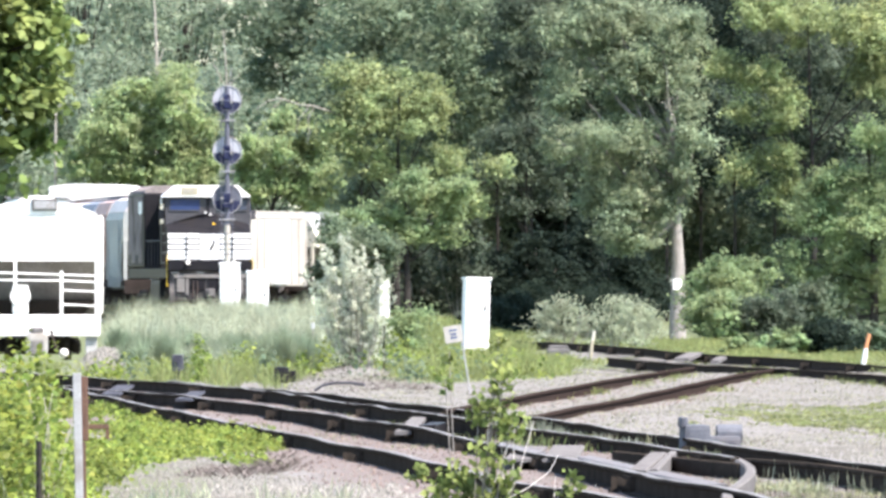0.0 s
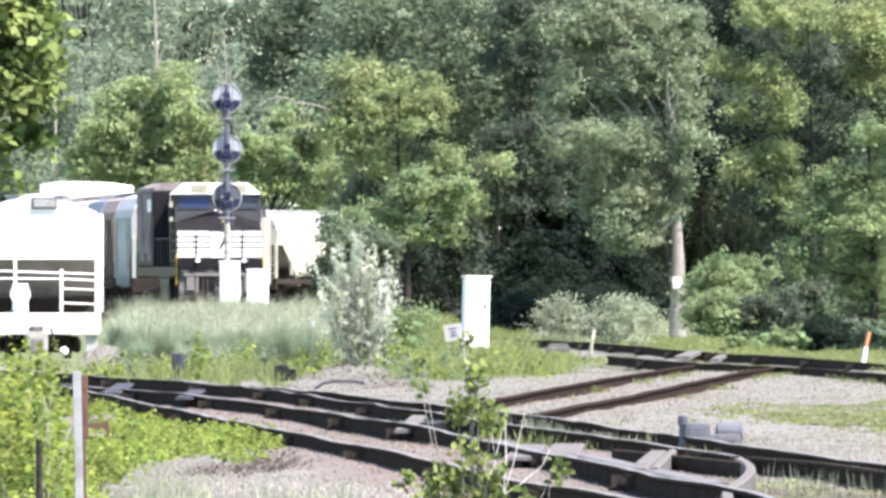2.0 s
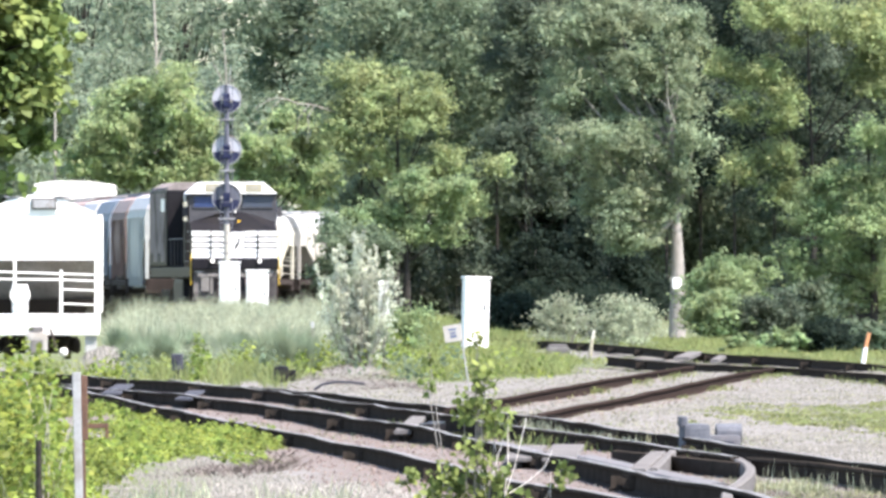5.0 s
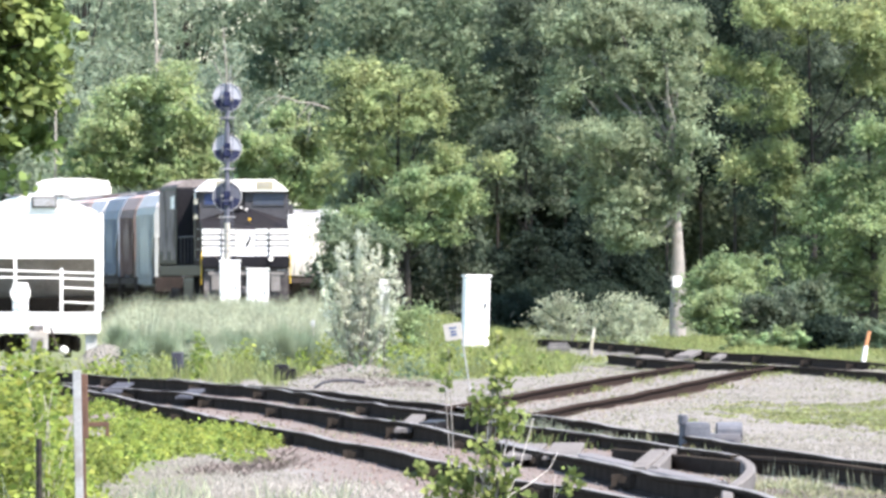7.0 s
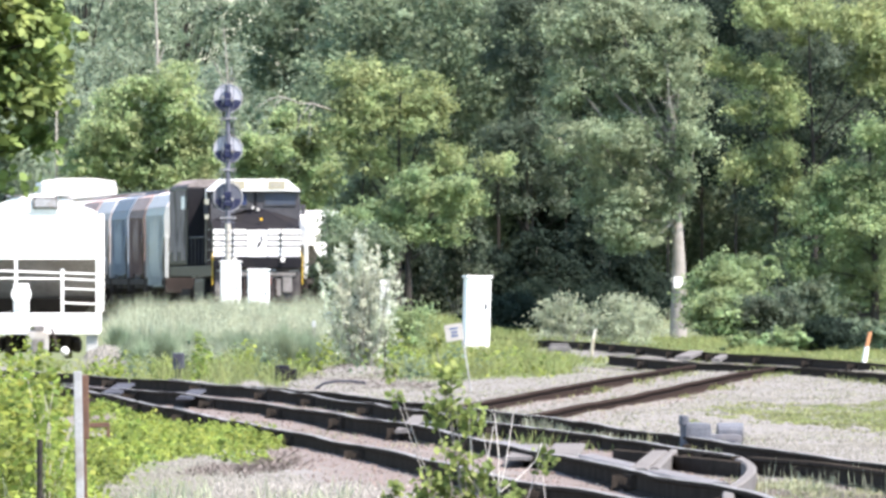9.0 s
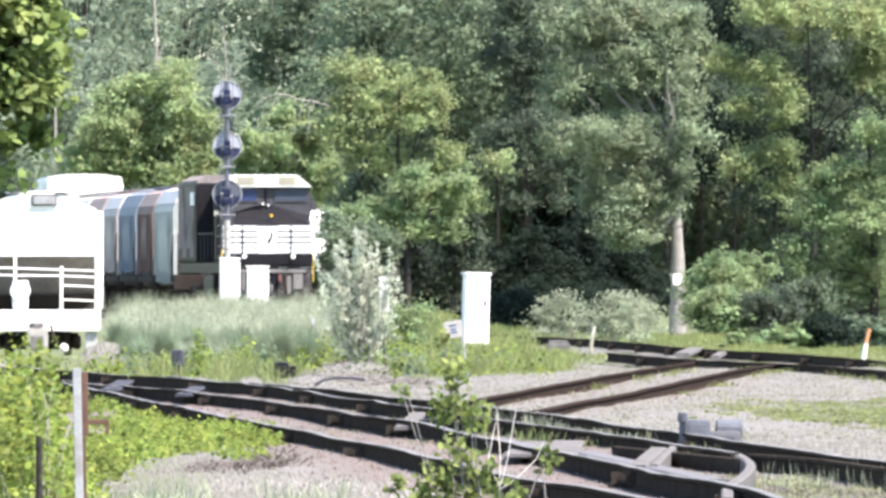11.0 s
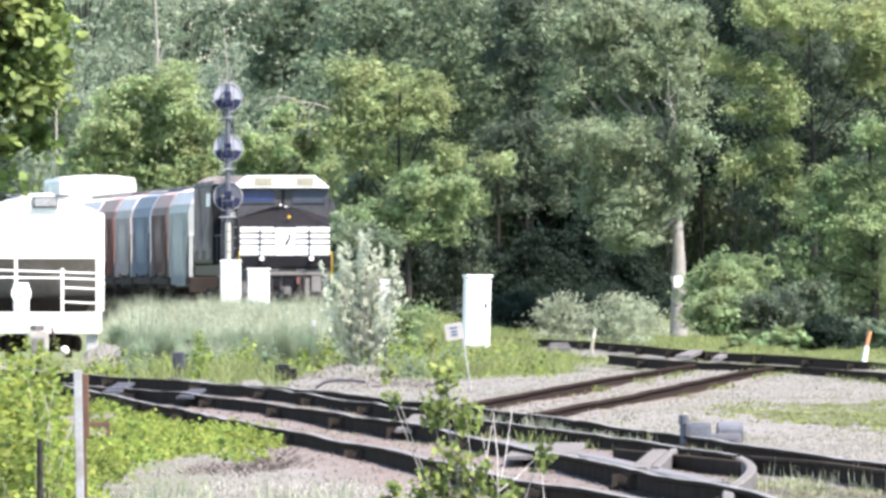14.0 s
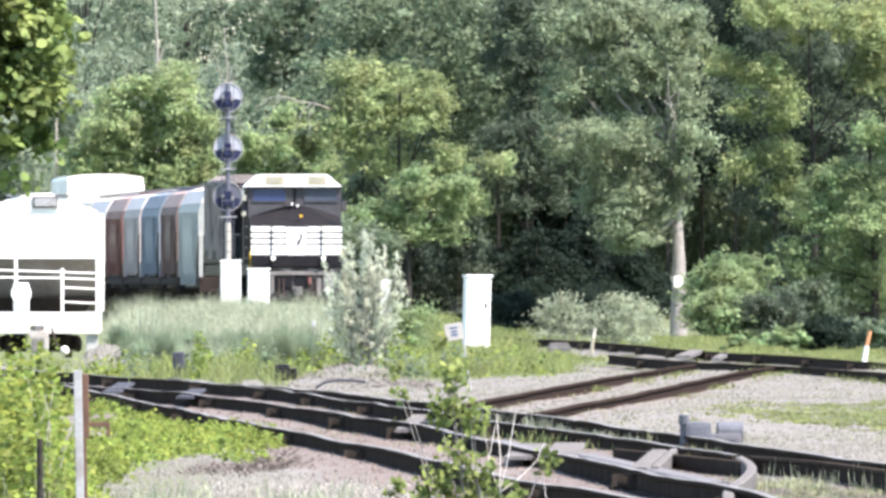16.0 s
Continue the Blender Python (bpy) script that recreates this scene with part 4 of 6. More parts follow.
SPEED, ENGINE_LEN, CAR_LEN = 2.75, 25.8, (12.4, 10.3, 11.8, 11.1, 11.85, 13.6, 13.6, 12.0, 10.4, 10.4, 9.9, 11.85, 11.85, 11.85)
loco = locomotive()
CARS = [
    ("grey_green", "roof_pale", 4.60, "grey-green covered hopper car behind the locomotive"),
    ("brown", "roof_tan", 4.55, "brown covered hopper car with weathered sides"),
    ("blue", "blue", 4.55, "faded blue covered hopper car in the train"),
    ("warm_grey", "roof_pale", 4.55, "warm grey covered hopper car in the train"),
    ("red_brown", "roof_tan", 4.55, "red-brown covered hopper car in the train"),
    ("grey", "roof_pale", 4.55, "grey covered hopper car before the tall boxcar"),
    ("cream", "cream", 4.55, "tan covered hopper car before the tall boxcar"),
    ("tall", "white", 5.50, "tall white boxcar rising over the hopper cars"),
    ("grey", "roof_grey", 4.40, "grey covered hopper car on the curve"),
    ("dull_white", "roof_grey", 4.40, "off-white covered hopper car at the bend of the line"),
    ("tall", "grey", 4.45, "white boxcar with a grey sliding door"),
    ("cream", "grey", 4.40, "cream rounded hopper car on the curve"),
    ("dull_white", "grey", 4.40, "off-white covered hopper car on the curve"),
    ("white", "white", 4.40, "white covered hopper car further round the curve"),
]
train = []
for (paint, top, h, label), run in zip(CARS, CAR_LEN):
    if paint == "tall":
        skin = M["white" if h > 5 else "dull_white"]
        train.append(box_car("boxcar", label, skin, skin if h > 5 else M["roof_grey"], h, run - 0.65, M["grey" if h < 5 else "white"]))
    else:
        train.append(hopper_car("hopper_car", label, M[paint], M[top], h, run - 0.95, bulge=0.16 if paint == "cream" else 0.05, low=1.02 if paint == "grey_green" else 1.42))

parked = hopper_car("hopper_car", "white covered hopper car standing on the siding", M["white"], M["white"], 4.19, 13.0, detail=True, low=1.32, group="standing cars")
px, py, pz = (-10.39, 371.00, -0.70)
parked.matrix_basis = Matrix.Translation((px, py + 6.5, pz)) @ Matrix.Rotation(radians(1.2), 4, "Z")

# ---------------------------------------------------------------- signals and lineside things


def signal_mast():
    t = thing("signal_mast", "tall grey railway signal mast with round target heads", "railway signal")
    x, y, zt = (-6.32, 430.00, 7.14)
    part("mast", rod(bmesh.new(), (0, 0, -0.5), (0, 0, 7.0), 0.085, 0.07, 12), M["signal_grey"], t)
    part("lower_mast", rod(bmesh.new(), (0, 0, -0.5), (0, 0, 2.95), 0.092, 0.092, 14), M["dull_white"], t, "pale painted lower mast")
    bm = bmesh.new()
    for s in (-0.17, 0.17):
        rod(bm, (s, -0.3, 0.2), (s, -0.3, 7.0), 0.010)
    for k in range(22):
        rod(bm, (-0.17, -0.3, 0.3 + k * 0.3), (0.17, -0.3, 0.3 + k * 0.3), 0.012)
    part("ladder", bm, M["signal_grey"], t)
    for z in (6.62, 5.13, 3.72):
        bm = rod(bmesh.new(), (0, 0.13, z), (0, 0.17, z), 0.43, seg=28)
        head = part("target_disc", bm, M["disc_grey" if z > 4 else "signal_grey"], t)
        for a in range(6):
            ang = a * math.pi / 3 + math.pi / 6
            cx, cz = 0.27 * math.cos(ang), z + 0.27 * math.sin(ang)
            part("lens_hood", rod(bmesh.new(), (cx, 0.172, cz), (cx, 0.36, cz), 0.075, seg=12), M["dark_metal"], head)
        part("lens_hood", rod(bmesh.new(), (0, 0.172, z), (0, 0.36, z), 0.075, seg=12), M["dark_metal"], head)
        # two dark plates put the shade of the disc's lower edge into colour
        for a0, a1 in ((-2.95, -1.75), (-1.39, -0.19)):
            arc = [(0.4 * math.cos(a), z + 0.4 * math.sin(a)) for a in np.linspace(a0, a1, 9)]
            arc += [(0.19 * math.cos(a), z + 0.19 * math.sin(a)) for a in np.linspace(a1, a0, 7)]
            part("lower_shade", extrude_profile(bmesh.new(), arc, 0.11, 0.126), M["disc_dark"], head, "dark blue crescent added for shade on the lower disc")
        part("rim", limb(bmesh.new(), [(0.42 * math.cos(a), 0.125, z + 0.42 * math.sin(a)) for a in np.linspace(0, 2 * math.pi, 25)], 0.02, 0.02, 5), M["galv"], head)
        part("bracket", boxed(-0.24, 0.24, -0.1, 0.22, z - 0.62, z - 0.58), M["galv"], t)
        part("junction_box", boxed(-0.10, 0.10, -0.22, 0.0, z - 0.26, z + 0.16, bevel=0.02), M["disc_dark"], t)
        for cx, dz in ((-0.14, 0.02), (0.13, -0.05)):
            part("clamp", boxed(cx - 0.05, cx + 0.05, -0.2, 0.12, z + dz - 0.03, z + dz + 0.03, bevel=0.008), M["dull_white"], t)
    part("finial", rod(bmesh.new(), (0.06, 0, 7.0), (0.12, 0, 7.55), 0.012), M["galv"], t)
    t.matrix_basis = pose(x, y, 0.17)


def cabinet(place, w, dpt, h, label, name="equipment_cabinet"):
    t = thing(name, label, "cabinet", "lineside cabinets")
    part("body", boxed(-w / 2, w / 2, -dpt / 2, dpt / 2, 0.12, h, bevel=0.015), M["white"], t)
    part("plinth", boxed(-w / 2 - 0.04, w / 2 + 0.04, -dpt / 2 - 0.04, dpt / 2 + 0.04, -0.3, 0.118), M["stone"], t)
    part("cap", boxed(-w / 2 - 0.03, w / 2 + 0.03, -dpt / 2 - 0.03, dpt / 2 + 0.03, h + 0.002, h + 0.05, bevel=0.01), M["white"], t)
    d = part("door", boxed(-w / 2 + 0.05, w / 2 - 0.05, -dpt / 2 - 0.022, -dpt / 2 - 0.004, 0.2, h - 0.08, bevel=0.006), M["white"], t)
    part("handle", boxed(w / 2 - 0.12, w / 2 - 0.09, -dpt / 2 - 0.06, -dpt / 2 - 0.024, h * 0.62, h * 0.62 + 0.12), M["dark_metal"], d)
    t.matrix_basis = place
    return t


signal_mast()
cx, cy, cz = (-6.21, 428.00, 1.88)
cabinet(pose(cx, cy, -0.1, 0, 0, 2), 0.58, 0.55, 2.08, "white lineside cabinet beside the signal mast")
cx, cy, cz = (-5.36, 425.00, 1.68)
cabinet(pose(cx, cy, -0.1, 0, 0, 2), 0.62, 0.55, 1.84, "white lineside cabinet standing in tall grass")
cx, cy, cz = (0.67, 312.00, 1.55)
cabinet(pose(cx, cy, -0.2, 0, 1.5, 14), 0.52, 0.34, 1.72, "tall white relay cabinet among weeds")
cx, cy, cz = (-1.01, 252.00, 1.43)
t = thing("small_box", "small white box on a thin post by the bush", "signal box")
part("case", boxed(-0.09, 0.09, -0.08, 0.08, 1.05, 1.66, bevel=0.015), M["white"], t)
part("post", rod(bmesh.new(), (0, 0, -0.2), (0, 0, 1.048), 0.016), M["bark_dark"], t)
t.matrix_basis = pose(cx, cy, -0.18)


def small_sign():
    t = thing("small_sign", "small white sign with dark marks on a leaning post", "sign")
    x, y, z = (0.40, 225.00, 0.08)
    part("post", rod(bmesh.new(), (0.03, 0, -0.3), (-0.13, 0, 0.75), 0.012), M["galv"], t)
    b = part("board", boxed(-0.14, 0.14, -0.035, -0.024, 0.58, 0.84, bevel=0.003), M["dull_white"], t)
    for k, w in ((0.77, 0.06), (0.71, 0.045), (0.66, 0.05)):
        part("mark", boxed(-w, w, -0.040, -0.036, k - 0.012, k + 0.012), M["sign_blue"], b)
    b.matrix_basis = pose(-0.13, 0, 0, 0, -9, 0)
    t.matrix_basis = pose(x, y, -0.02)


small_sign()


def marker_post(px, py, h, label, top):
    t = thing("marker_post", label, "marker post", "marker posts")
    part("shaft", rod(bmesh.new(), (0, 0, -0.2), (0, 0, h * 0.62), 0.048, 0.04), M["white" if h > 0.6 else "board"], t)
    part("band", rod(bmesh.new(), (0, 0, h * 0.62 + 0.002), (0.02, 0, h), 0.035), top, t, "coloured band")
    t.matrix_basis = pose(px, py, -0.2, 0, 9 if h > 0.6 else 7)


mx, my, mz = (7.70, 270.00, -0.05)
marker_post(mx, my, 0.74, "white marker post with an orange top beside the far rails", M["orange"])
mx, my, mz = (3.31, 330.00, -0.04)
marker_post(mx, my, 0.58, "short weathered tan post near the far rails", M["cream"])


def switch_machine():
    t = thing("switch_machine", "grey cast switch machine beside the turnout rails", "switch machine")
    part("case", boxed(-0.2, 0.28, -0.3, 0.3, 0.0, 0.2, bevel=0.04), M["machine_grey"], t)
    part("motor", rod(bmesh.new(), (0.06, -0.1, 0.22), (0.3, -0.1, 0.22), 0.09, seg=14), M["machine_grey"], t)
    part("cover", boxed(-0.27, -0.02, -0.36, 0.2, 0.04, 0.31, bevel=0.05), M["machine_grey"], t)
    part("latch_bar", boxed(-0.2, 0.2, -0.41, -0.37, 0.1, 0.14, bevel=0.008), M["dark_metal"], t)
    part("lug", boxed(-0.3, -0.23, -0.3, 0.0, 0.28, 0.38, bevel=0.02), M["machine_grey"], t)
    part("base_plate", boxed(-0.34, 0.34, -0.36, 0.36, -0.12, -0.002), M["dark_metal"], t)
    x, y = (2.52, 139.13)
    t.matrix_basis = pose(x, y, -0.17, 0, 0, 5)


switch_machine()
t = thing("junction_case", "weathered grey casting beside the far rails", "switch machine")
part("case", boxed(-0.25, 0.25, -0.3, 0.3, 0.0, 0.32, bevel=0.06), M["casting"], t)
part("lid", boxed(-0.2, 0.2, -0.24, 0.24, 0.322, 0.38, bevel=0.03), M["casting"], t)
jx, jy = (2.39, 304.83)
t.matrix_basis = pose(jx, jy, -0.22)


def wing_bar(name, label, path, width, height=0.15, lift=0.0, mat="casting"):
    """A cast bar of the crossing, through plan points, standing on the ties."""
    t = thing(name, label, "track casting", "turnout castings")
    bm = bmesh.new()
    line, w, e = smooth_line(path, 1.0), width / 2, min(0.012, width * 0.2)
    outline = [(-w, 0), (-w, height - e), (-w + e, height), (w - e, height), (w, height - e), (w, 0)]
    rows = []
    for i, p in enumerate(line):
        d = (line[min(len(line) - 1, i + 1)] - line[max(0, i - 1)]).normalized()
        rows.append([bm.verts.new((p.x + d.y * u, p.y - d.x * u, -0.16 + lift + v)) for u, v in outline])
    for r0, r1 in zip(rows, rows[1:]):
        for k in range(6):
            bm.faces.new((r0[k], r1[k], r1[(k + 1) % 6], r0[(k + 1) % 6]))
    bm.faces.new(rows[0]), bm.faces.new(rows[-1][::-1])
    bmesh.ops.recalc_face_normals(bm, faces=bm.faces)
    part("bar", bm, M[mat], t)


wing_bar("wing_rail", "worn grey steel wing rail of the crossing", [(-0.41, 149.43), (-0.27, 165.25)], 0.18, 0.04, 0.09)
wing_bar("wing_rail", "worn grey steel wing rail of the crossing", [(0.64, 127.87), (0.85, 137.81)], 0.26, 0.03, 0.08)
wing_bar("wing_rail", "worn grey steel wing rail of the crossing", [(1.00, 126.21), (1.17, 136.84)], 0.30, 0.03, 0.10)
wing_bar("wing_rail", "worn grey steel wing rail of the crossing", [(1.55, 117.47), (1.90, 129.57)], 0.15)
wing_bar("wing_rail", "worn grey steel wing rail of the crossing", [(1.69, 117.82), (2.04, 130.43)], 0.07)
wing_bar("wing_rail", "bent grey steel wing rail of the crossing", [(1.94, 100.3), (2.06, 106.0), (2.20, 109.5), (2.38, 114.5), (2.47, 118.0), (2.51, 121.5), (2.50, 125.4)], 0.085)
wing_bar("frog_plate", "pale worn steel plate of the frog", [(1.22, 128.5), (1.62, 119.5), (2.05, 110.5)], 0.2, 0.03, 0.10, "worn_plate")
wing_bar("frog_plate", "pale worn steel plate of the frog", [(0.52, 139.0), (0.86, 131.0)], 0.16, 0.03, 0.10, "worn_plate")
# a closed black box; the darkness inside the pocket is its colour
t = thing("frog_pocket_block", "solid black block standing in for the frog's open pocket", "track casting", "turnout castings")
part("pocket", boxed(-0.09, 0.09, -1.6, 1.6, 0, 0.10, bevel=0.01), M["black"], t)
fx, fy = (-0.11, 157.42)
t.matrix_basis = pose(fx, fy, -0.13, 0, 0, -2)
wing_bar("rod_cover", "bluish grey rod cover between the near rails", [(-4.44, 195.98), (-4.61, 213.11)], 0.26, 0.03, 0.12, "plate")
wing_bar("rod_cover", "bluish grey rod cover between the near rails", [(-3.31, 187.50), (-3.36, 201.03)], 0.22, 0.03, 0.12, "plate")
wing_bar("frog_point", "small grey frog casting on the far rails", [(4.61, 283.84), (5.26, 306.12)], 0.30, 0.07, 0.10)
wing_bar("frog_point", "small grey frog casting on the far rails", [(5.10, 275.81), (5.52, 290.18)], 0.16, 0.07, 0.10)
t = thing("guard_rail", "short dark guard rail beside the turnout", "guard rail")
part("bar", boxed(-0.04, 0.04, -3.0, 6.0, 0.0, 0.15, bevel=0.012), M["rail_side"], t)
gx, gy = (2.17, 125.00)
t.matrix_basis = pose(gx, gy, -0.17, 0, 0, 6)
t = thing("dwarf_signal", "small dark blue-grey dwarf signal beside the track", "railway signal")
part("case", boxed(-0.1, 0.1, -0.1, 0.1, 0.22, 0.50, bevel=0.03), M["plate"], t)
part("lens", rod(bmesh.new(), (0, -0.13, 0.42), (0, -0.102, 0.42), 0.06, seg=14), M["dark_metal"], t)
part("stand", boxed(-0.05, 0.05, -0.05, 0.05, -0.1, 0.218), M["dark_metal"], t)
dx_, dy_ = (-4.39, 243.04)
t.matrix_basis = pose(dx_, dy_, -0.22)
t = thing("derail_block", "low black iron block lying by the gravel", "track fitting")
part("block", boxed(-0.14, 0.1, -0.2, 0.2, 0.0, 0.26, bevel=0.07), M["black"], t)
part("lug", boxed(0.10, 0.22, -0.1, 0.1, 0.02, 0.20, bevel=0.04), M["black"], t)
dx_, dy_ = (-2.54, 232.71)
t.matrix_basis = pose(dx_, dy_, ground_z(dx_, dy_) + 0.10)
t = thing("cable", "dark curved cable lying on the gravel", "cable")
part("loop", limb(bmesh.new(), [(-0.42, 0, -0.02), (-0.3, 0, 0.06), (-0.1, 0, 0.10), (0.15, 0, 0.10), (0.36, 0, 0.07)], 0.02, 0.02, 6), M["dark_metal"], t)
dx_, dy_ = (-1.57, 227.68)
t.matrix_basis = pose(dx_, dy_, ground_z(dx_, dy_) + 0.05)
t = thing("white_stake", "small white-topped stake standing in the tall grass", "marker")
part("tip", boxed(-0.035, 0.035, -0.03, 0.03, 0.62, 0.75, bevel=0.012), M["grey"], t)
part("stake", rod(bmesh.new(), (0, 0, -0.2), (0, 0, 0.618), 0.015), M["bark"], t)
wx, wy, wz = (-2.55, 288.00, 0.67)
t.matrix_basis = pose(wx, wy, wz - 0.74)
t = thing("stake_box", "small black box on a stake among the weeds", "marker")
part("head", boxed(-0.035, 0.035, -0.03, 0.03, 0.9, 1.0, bevel=0.008), M["dark_metal"], t)
part("stake", rod(bmesh.new(), (0, 0, -0.3), (0, 0, 0.898), 0.008), M["bark"], t)
bx_, by_, bz_ = (-3.07, 108.00, 0.67)
t.matrix_basis = pose(bx_, by_, bz_ - 0.95)


def fence_post():
    t = thing("fence_post", "weathered pale steel fence post with a rusty side", "fence post")
    x, y, z = (-1.83, 75.00, 1.03)
    part("post", boxed(-0.03, 0.012, -0.03, 0.03, -0.4, 1.45, bevel=0.006), M["galv"], t)
    part("back_flange", boxed(0.0125, 0.045, -0.01, 0.028, 1.1, 1.43, bevel=0.006), M["rust"], t)
    part("lower_flange", boxed(0.0125, 0.028, -0.008, 0.026, -0.4, 1.098, bevel=0.004), M["rust"], t)
    bm = boxed(0.046, 0.15, 0.0, 0.02, 1.16, 1.185, bevel=0.004)
    box(bm, 0.132, 0.15, 0.0, 0.02, 1.11, 1.159)
    part("clip", bm, M["rust"], t)
    t.matrix_basis = pose(x, y, z - 1.45, 0, -1.2, 0)
    s = thing("fence_stake", "thin dark wooden stake among weeds", "stake")
    part("shaft", rod(bmesh.new(), (0, 0, -0.4), (0, 0, 1.05), 0.02, 0.016), M["bark_dark"], s)
    x, y, z = (-2.09, 76.00, 0.67)
    s.matrix_basis = pose(x, y, z - 1.05)


fence_post()

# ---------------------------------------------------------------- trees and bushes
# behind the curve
# most of these trees carry distance haze in their leaf colour
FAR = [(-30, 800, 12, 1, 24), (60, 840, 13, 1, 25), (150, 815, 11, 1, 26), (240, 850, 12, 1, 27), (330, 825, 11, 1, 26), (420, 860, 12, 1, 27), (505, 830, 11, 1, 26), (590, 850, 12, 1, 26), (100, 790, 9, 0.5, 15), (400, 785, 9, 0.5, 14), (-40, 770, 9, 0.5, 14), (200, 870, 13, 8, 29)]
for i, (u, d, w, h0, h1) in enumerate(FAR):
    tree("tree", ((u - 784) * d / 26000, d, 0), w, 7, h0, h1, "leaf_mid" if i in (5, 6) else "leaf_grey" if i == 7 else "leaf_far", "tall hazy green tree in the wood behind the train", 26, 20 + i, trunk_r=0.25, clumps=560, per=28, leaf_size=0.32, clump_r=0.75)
# the next two crowns are pale green with haze mixed into the colour
tx, ty, tz = (-14.76, 735.00, 0.11)
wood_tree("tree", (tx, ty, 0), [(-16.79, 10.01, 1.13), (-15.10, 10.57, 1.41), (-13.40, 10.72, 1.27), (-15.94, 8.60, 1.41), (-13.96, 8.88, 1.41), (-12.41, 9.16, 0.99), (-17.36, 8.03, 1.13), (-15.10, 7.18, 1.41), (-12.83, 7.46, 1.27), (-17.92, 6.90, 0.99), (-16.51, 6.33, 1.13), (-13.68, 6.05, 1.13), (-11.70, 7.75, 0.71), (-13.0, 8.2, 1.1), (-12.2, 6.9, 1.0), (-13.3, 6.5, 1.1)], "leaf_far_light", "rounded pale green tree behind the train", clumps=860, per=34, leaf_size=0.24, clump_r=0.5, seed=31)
tx, ty, tz = (-8.44, 722.00, 0.14)
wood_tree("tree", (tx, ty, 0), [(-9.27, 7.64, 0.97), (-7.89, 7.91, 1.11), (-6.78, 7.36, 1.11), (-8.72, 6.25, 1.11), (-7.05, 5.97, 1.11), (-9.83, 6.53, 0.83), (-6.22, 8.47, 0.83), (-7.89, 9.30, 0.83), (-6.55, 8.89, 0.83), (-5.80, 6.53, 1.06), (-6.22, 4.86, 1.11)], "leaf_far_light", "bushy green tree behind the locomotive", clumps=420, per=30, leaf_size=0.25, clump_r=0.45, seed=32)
# the front of the wood
tx, ty, tz = (-1.89, 585.00, 0.40)
bright_tree = wood_tree("tree", (tx, ty, 0), [(-3.24, 9.40, 1.12), (-1.78, 8.84, 1.40), (-0.32, 8.50, 1.01), (-3.02, 7.71, 1.35), (-0.88, 7.49, 1.24), (-4.03, 7.71, 0.90), (-3.58, 6.47, 0.79), (-2.12, 6.02, 1.01), (0.25, 6.13, 0.90), (2.16, 5.83, 0.72), (-0.88, 4.90, 0.90), (1.04, 4.45, 0.90)], "leaf_bright", "bright yellow-green tree at the wood's edge", clumps=620, per=46, leaf_size=0.155, clump_r=0.42, seed=41)
tx, ty, tz = (-1.42, 575.00, 0.42)
wood_tree("tree", (tx, ty, 0), [(-3.41, 2.85, 0.88), (-2.08, 3.84, 0.80), (-0.31, 4.4, 0.9), (-3.18, 3.84, 0.77), (0.6, 4.9, 0.8), (-1.3, 4.9, 0.85), (0.1, 3.5, 0.6), (-1.1, 3.3, 0.6), (-3.18, 1.74, 0.7)], "leaf_fresh", "spreading green tree under the bright crown", clumps=420, per=40, leaf_size=0.17, clump_r=0.42, seed=42)
tx, ty, tz = (-3.02, 545.00, 0.47)
wood_tree("tree", (tx, ty, 0), [(-4.11, 3.45, 0.50), (-3.86, 2.57, 0.69), (-4.32, 1.90, 0.55), (-3.02, 2.78, 0.88), (-3.81, 1.42, 0.63), (-2.3, 2.6, 0.7), (-2.60, 1.73, 0.80), (-4.57, 1.37, 0.34)], "leaf_grey", "shadowed olive green tree beside the line", trunk_r=0.1, clumps=420, per=34, leaf_size=0.15, clump_r=0.38, seed=52)
tx, ty, tz = (-1.08, 640.00, 0.29)
wood_tree("tree", (tx, ty, 0), [(-3.54, 12.36, 1.72), (-1.33, 11.86, 1.72), (0.64, 12.11, 1.72), (1.62, 9.89, 1.60), (-2.31, 14.08, 1.97), (1.13, 14.32, 1.97), (2.12, 7.92, 1.23)], "leaf_grey", "tall grey-green tree in the wood", trunk_r=0.16, clumps=900, per=40, leaf_size=0.165, clump_r=0.5, seed=43)
tx, ty, tz = (-6.85, 745.00, 0.10)
wood_tree("tree", (tx, ty, 0), [(-6.42, 13.85, 1.58), (-8.14, 12.70, 1.43), (-6.42, 11.27, 1.29), (-8.71, 14.42, 1.58), (-6.71, 16.14, 1.72), (-4.99, 15.00, 1.43), (-9.00, 11.27, 1.00), (-7.56, 9.84, 1.00)], "leaf_mid", "tall deep green tree in the wood", trunk_r=0.16, clumps=560, per=34, leaf_size=0.19, clump_r=0.5, seed=48)
tx, ty, tz = (3.43, 610.00, 0.35)
wood_tree("tree", (tx, ty, 0), [(3.19, 12.32, 1.41), (4.13, 10.20, 1.29), (2.72, 10.44, 1.17), (3.43, 8.33, 1.17), (4.83, 13.25, 1.41)], "leaf_deep_shade", "tall slim tree in the wood, shade put into its leaf colour", trunk_r=0.07, clumps=560, per=40, leaf_size=0.16, clump_r=0.45, seed=44)
tx, ty, tz = (6.86, 430.00, -0.40)
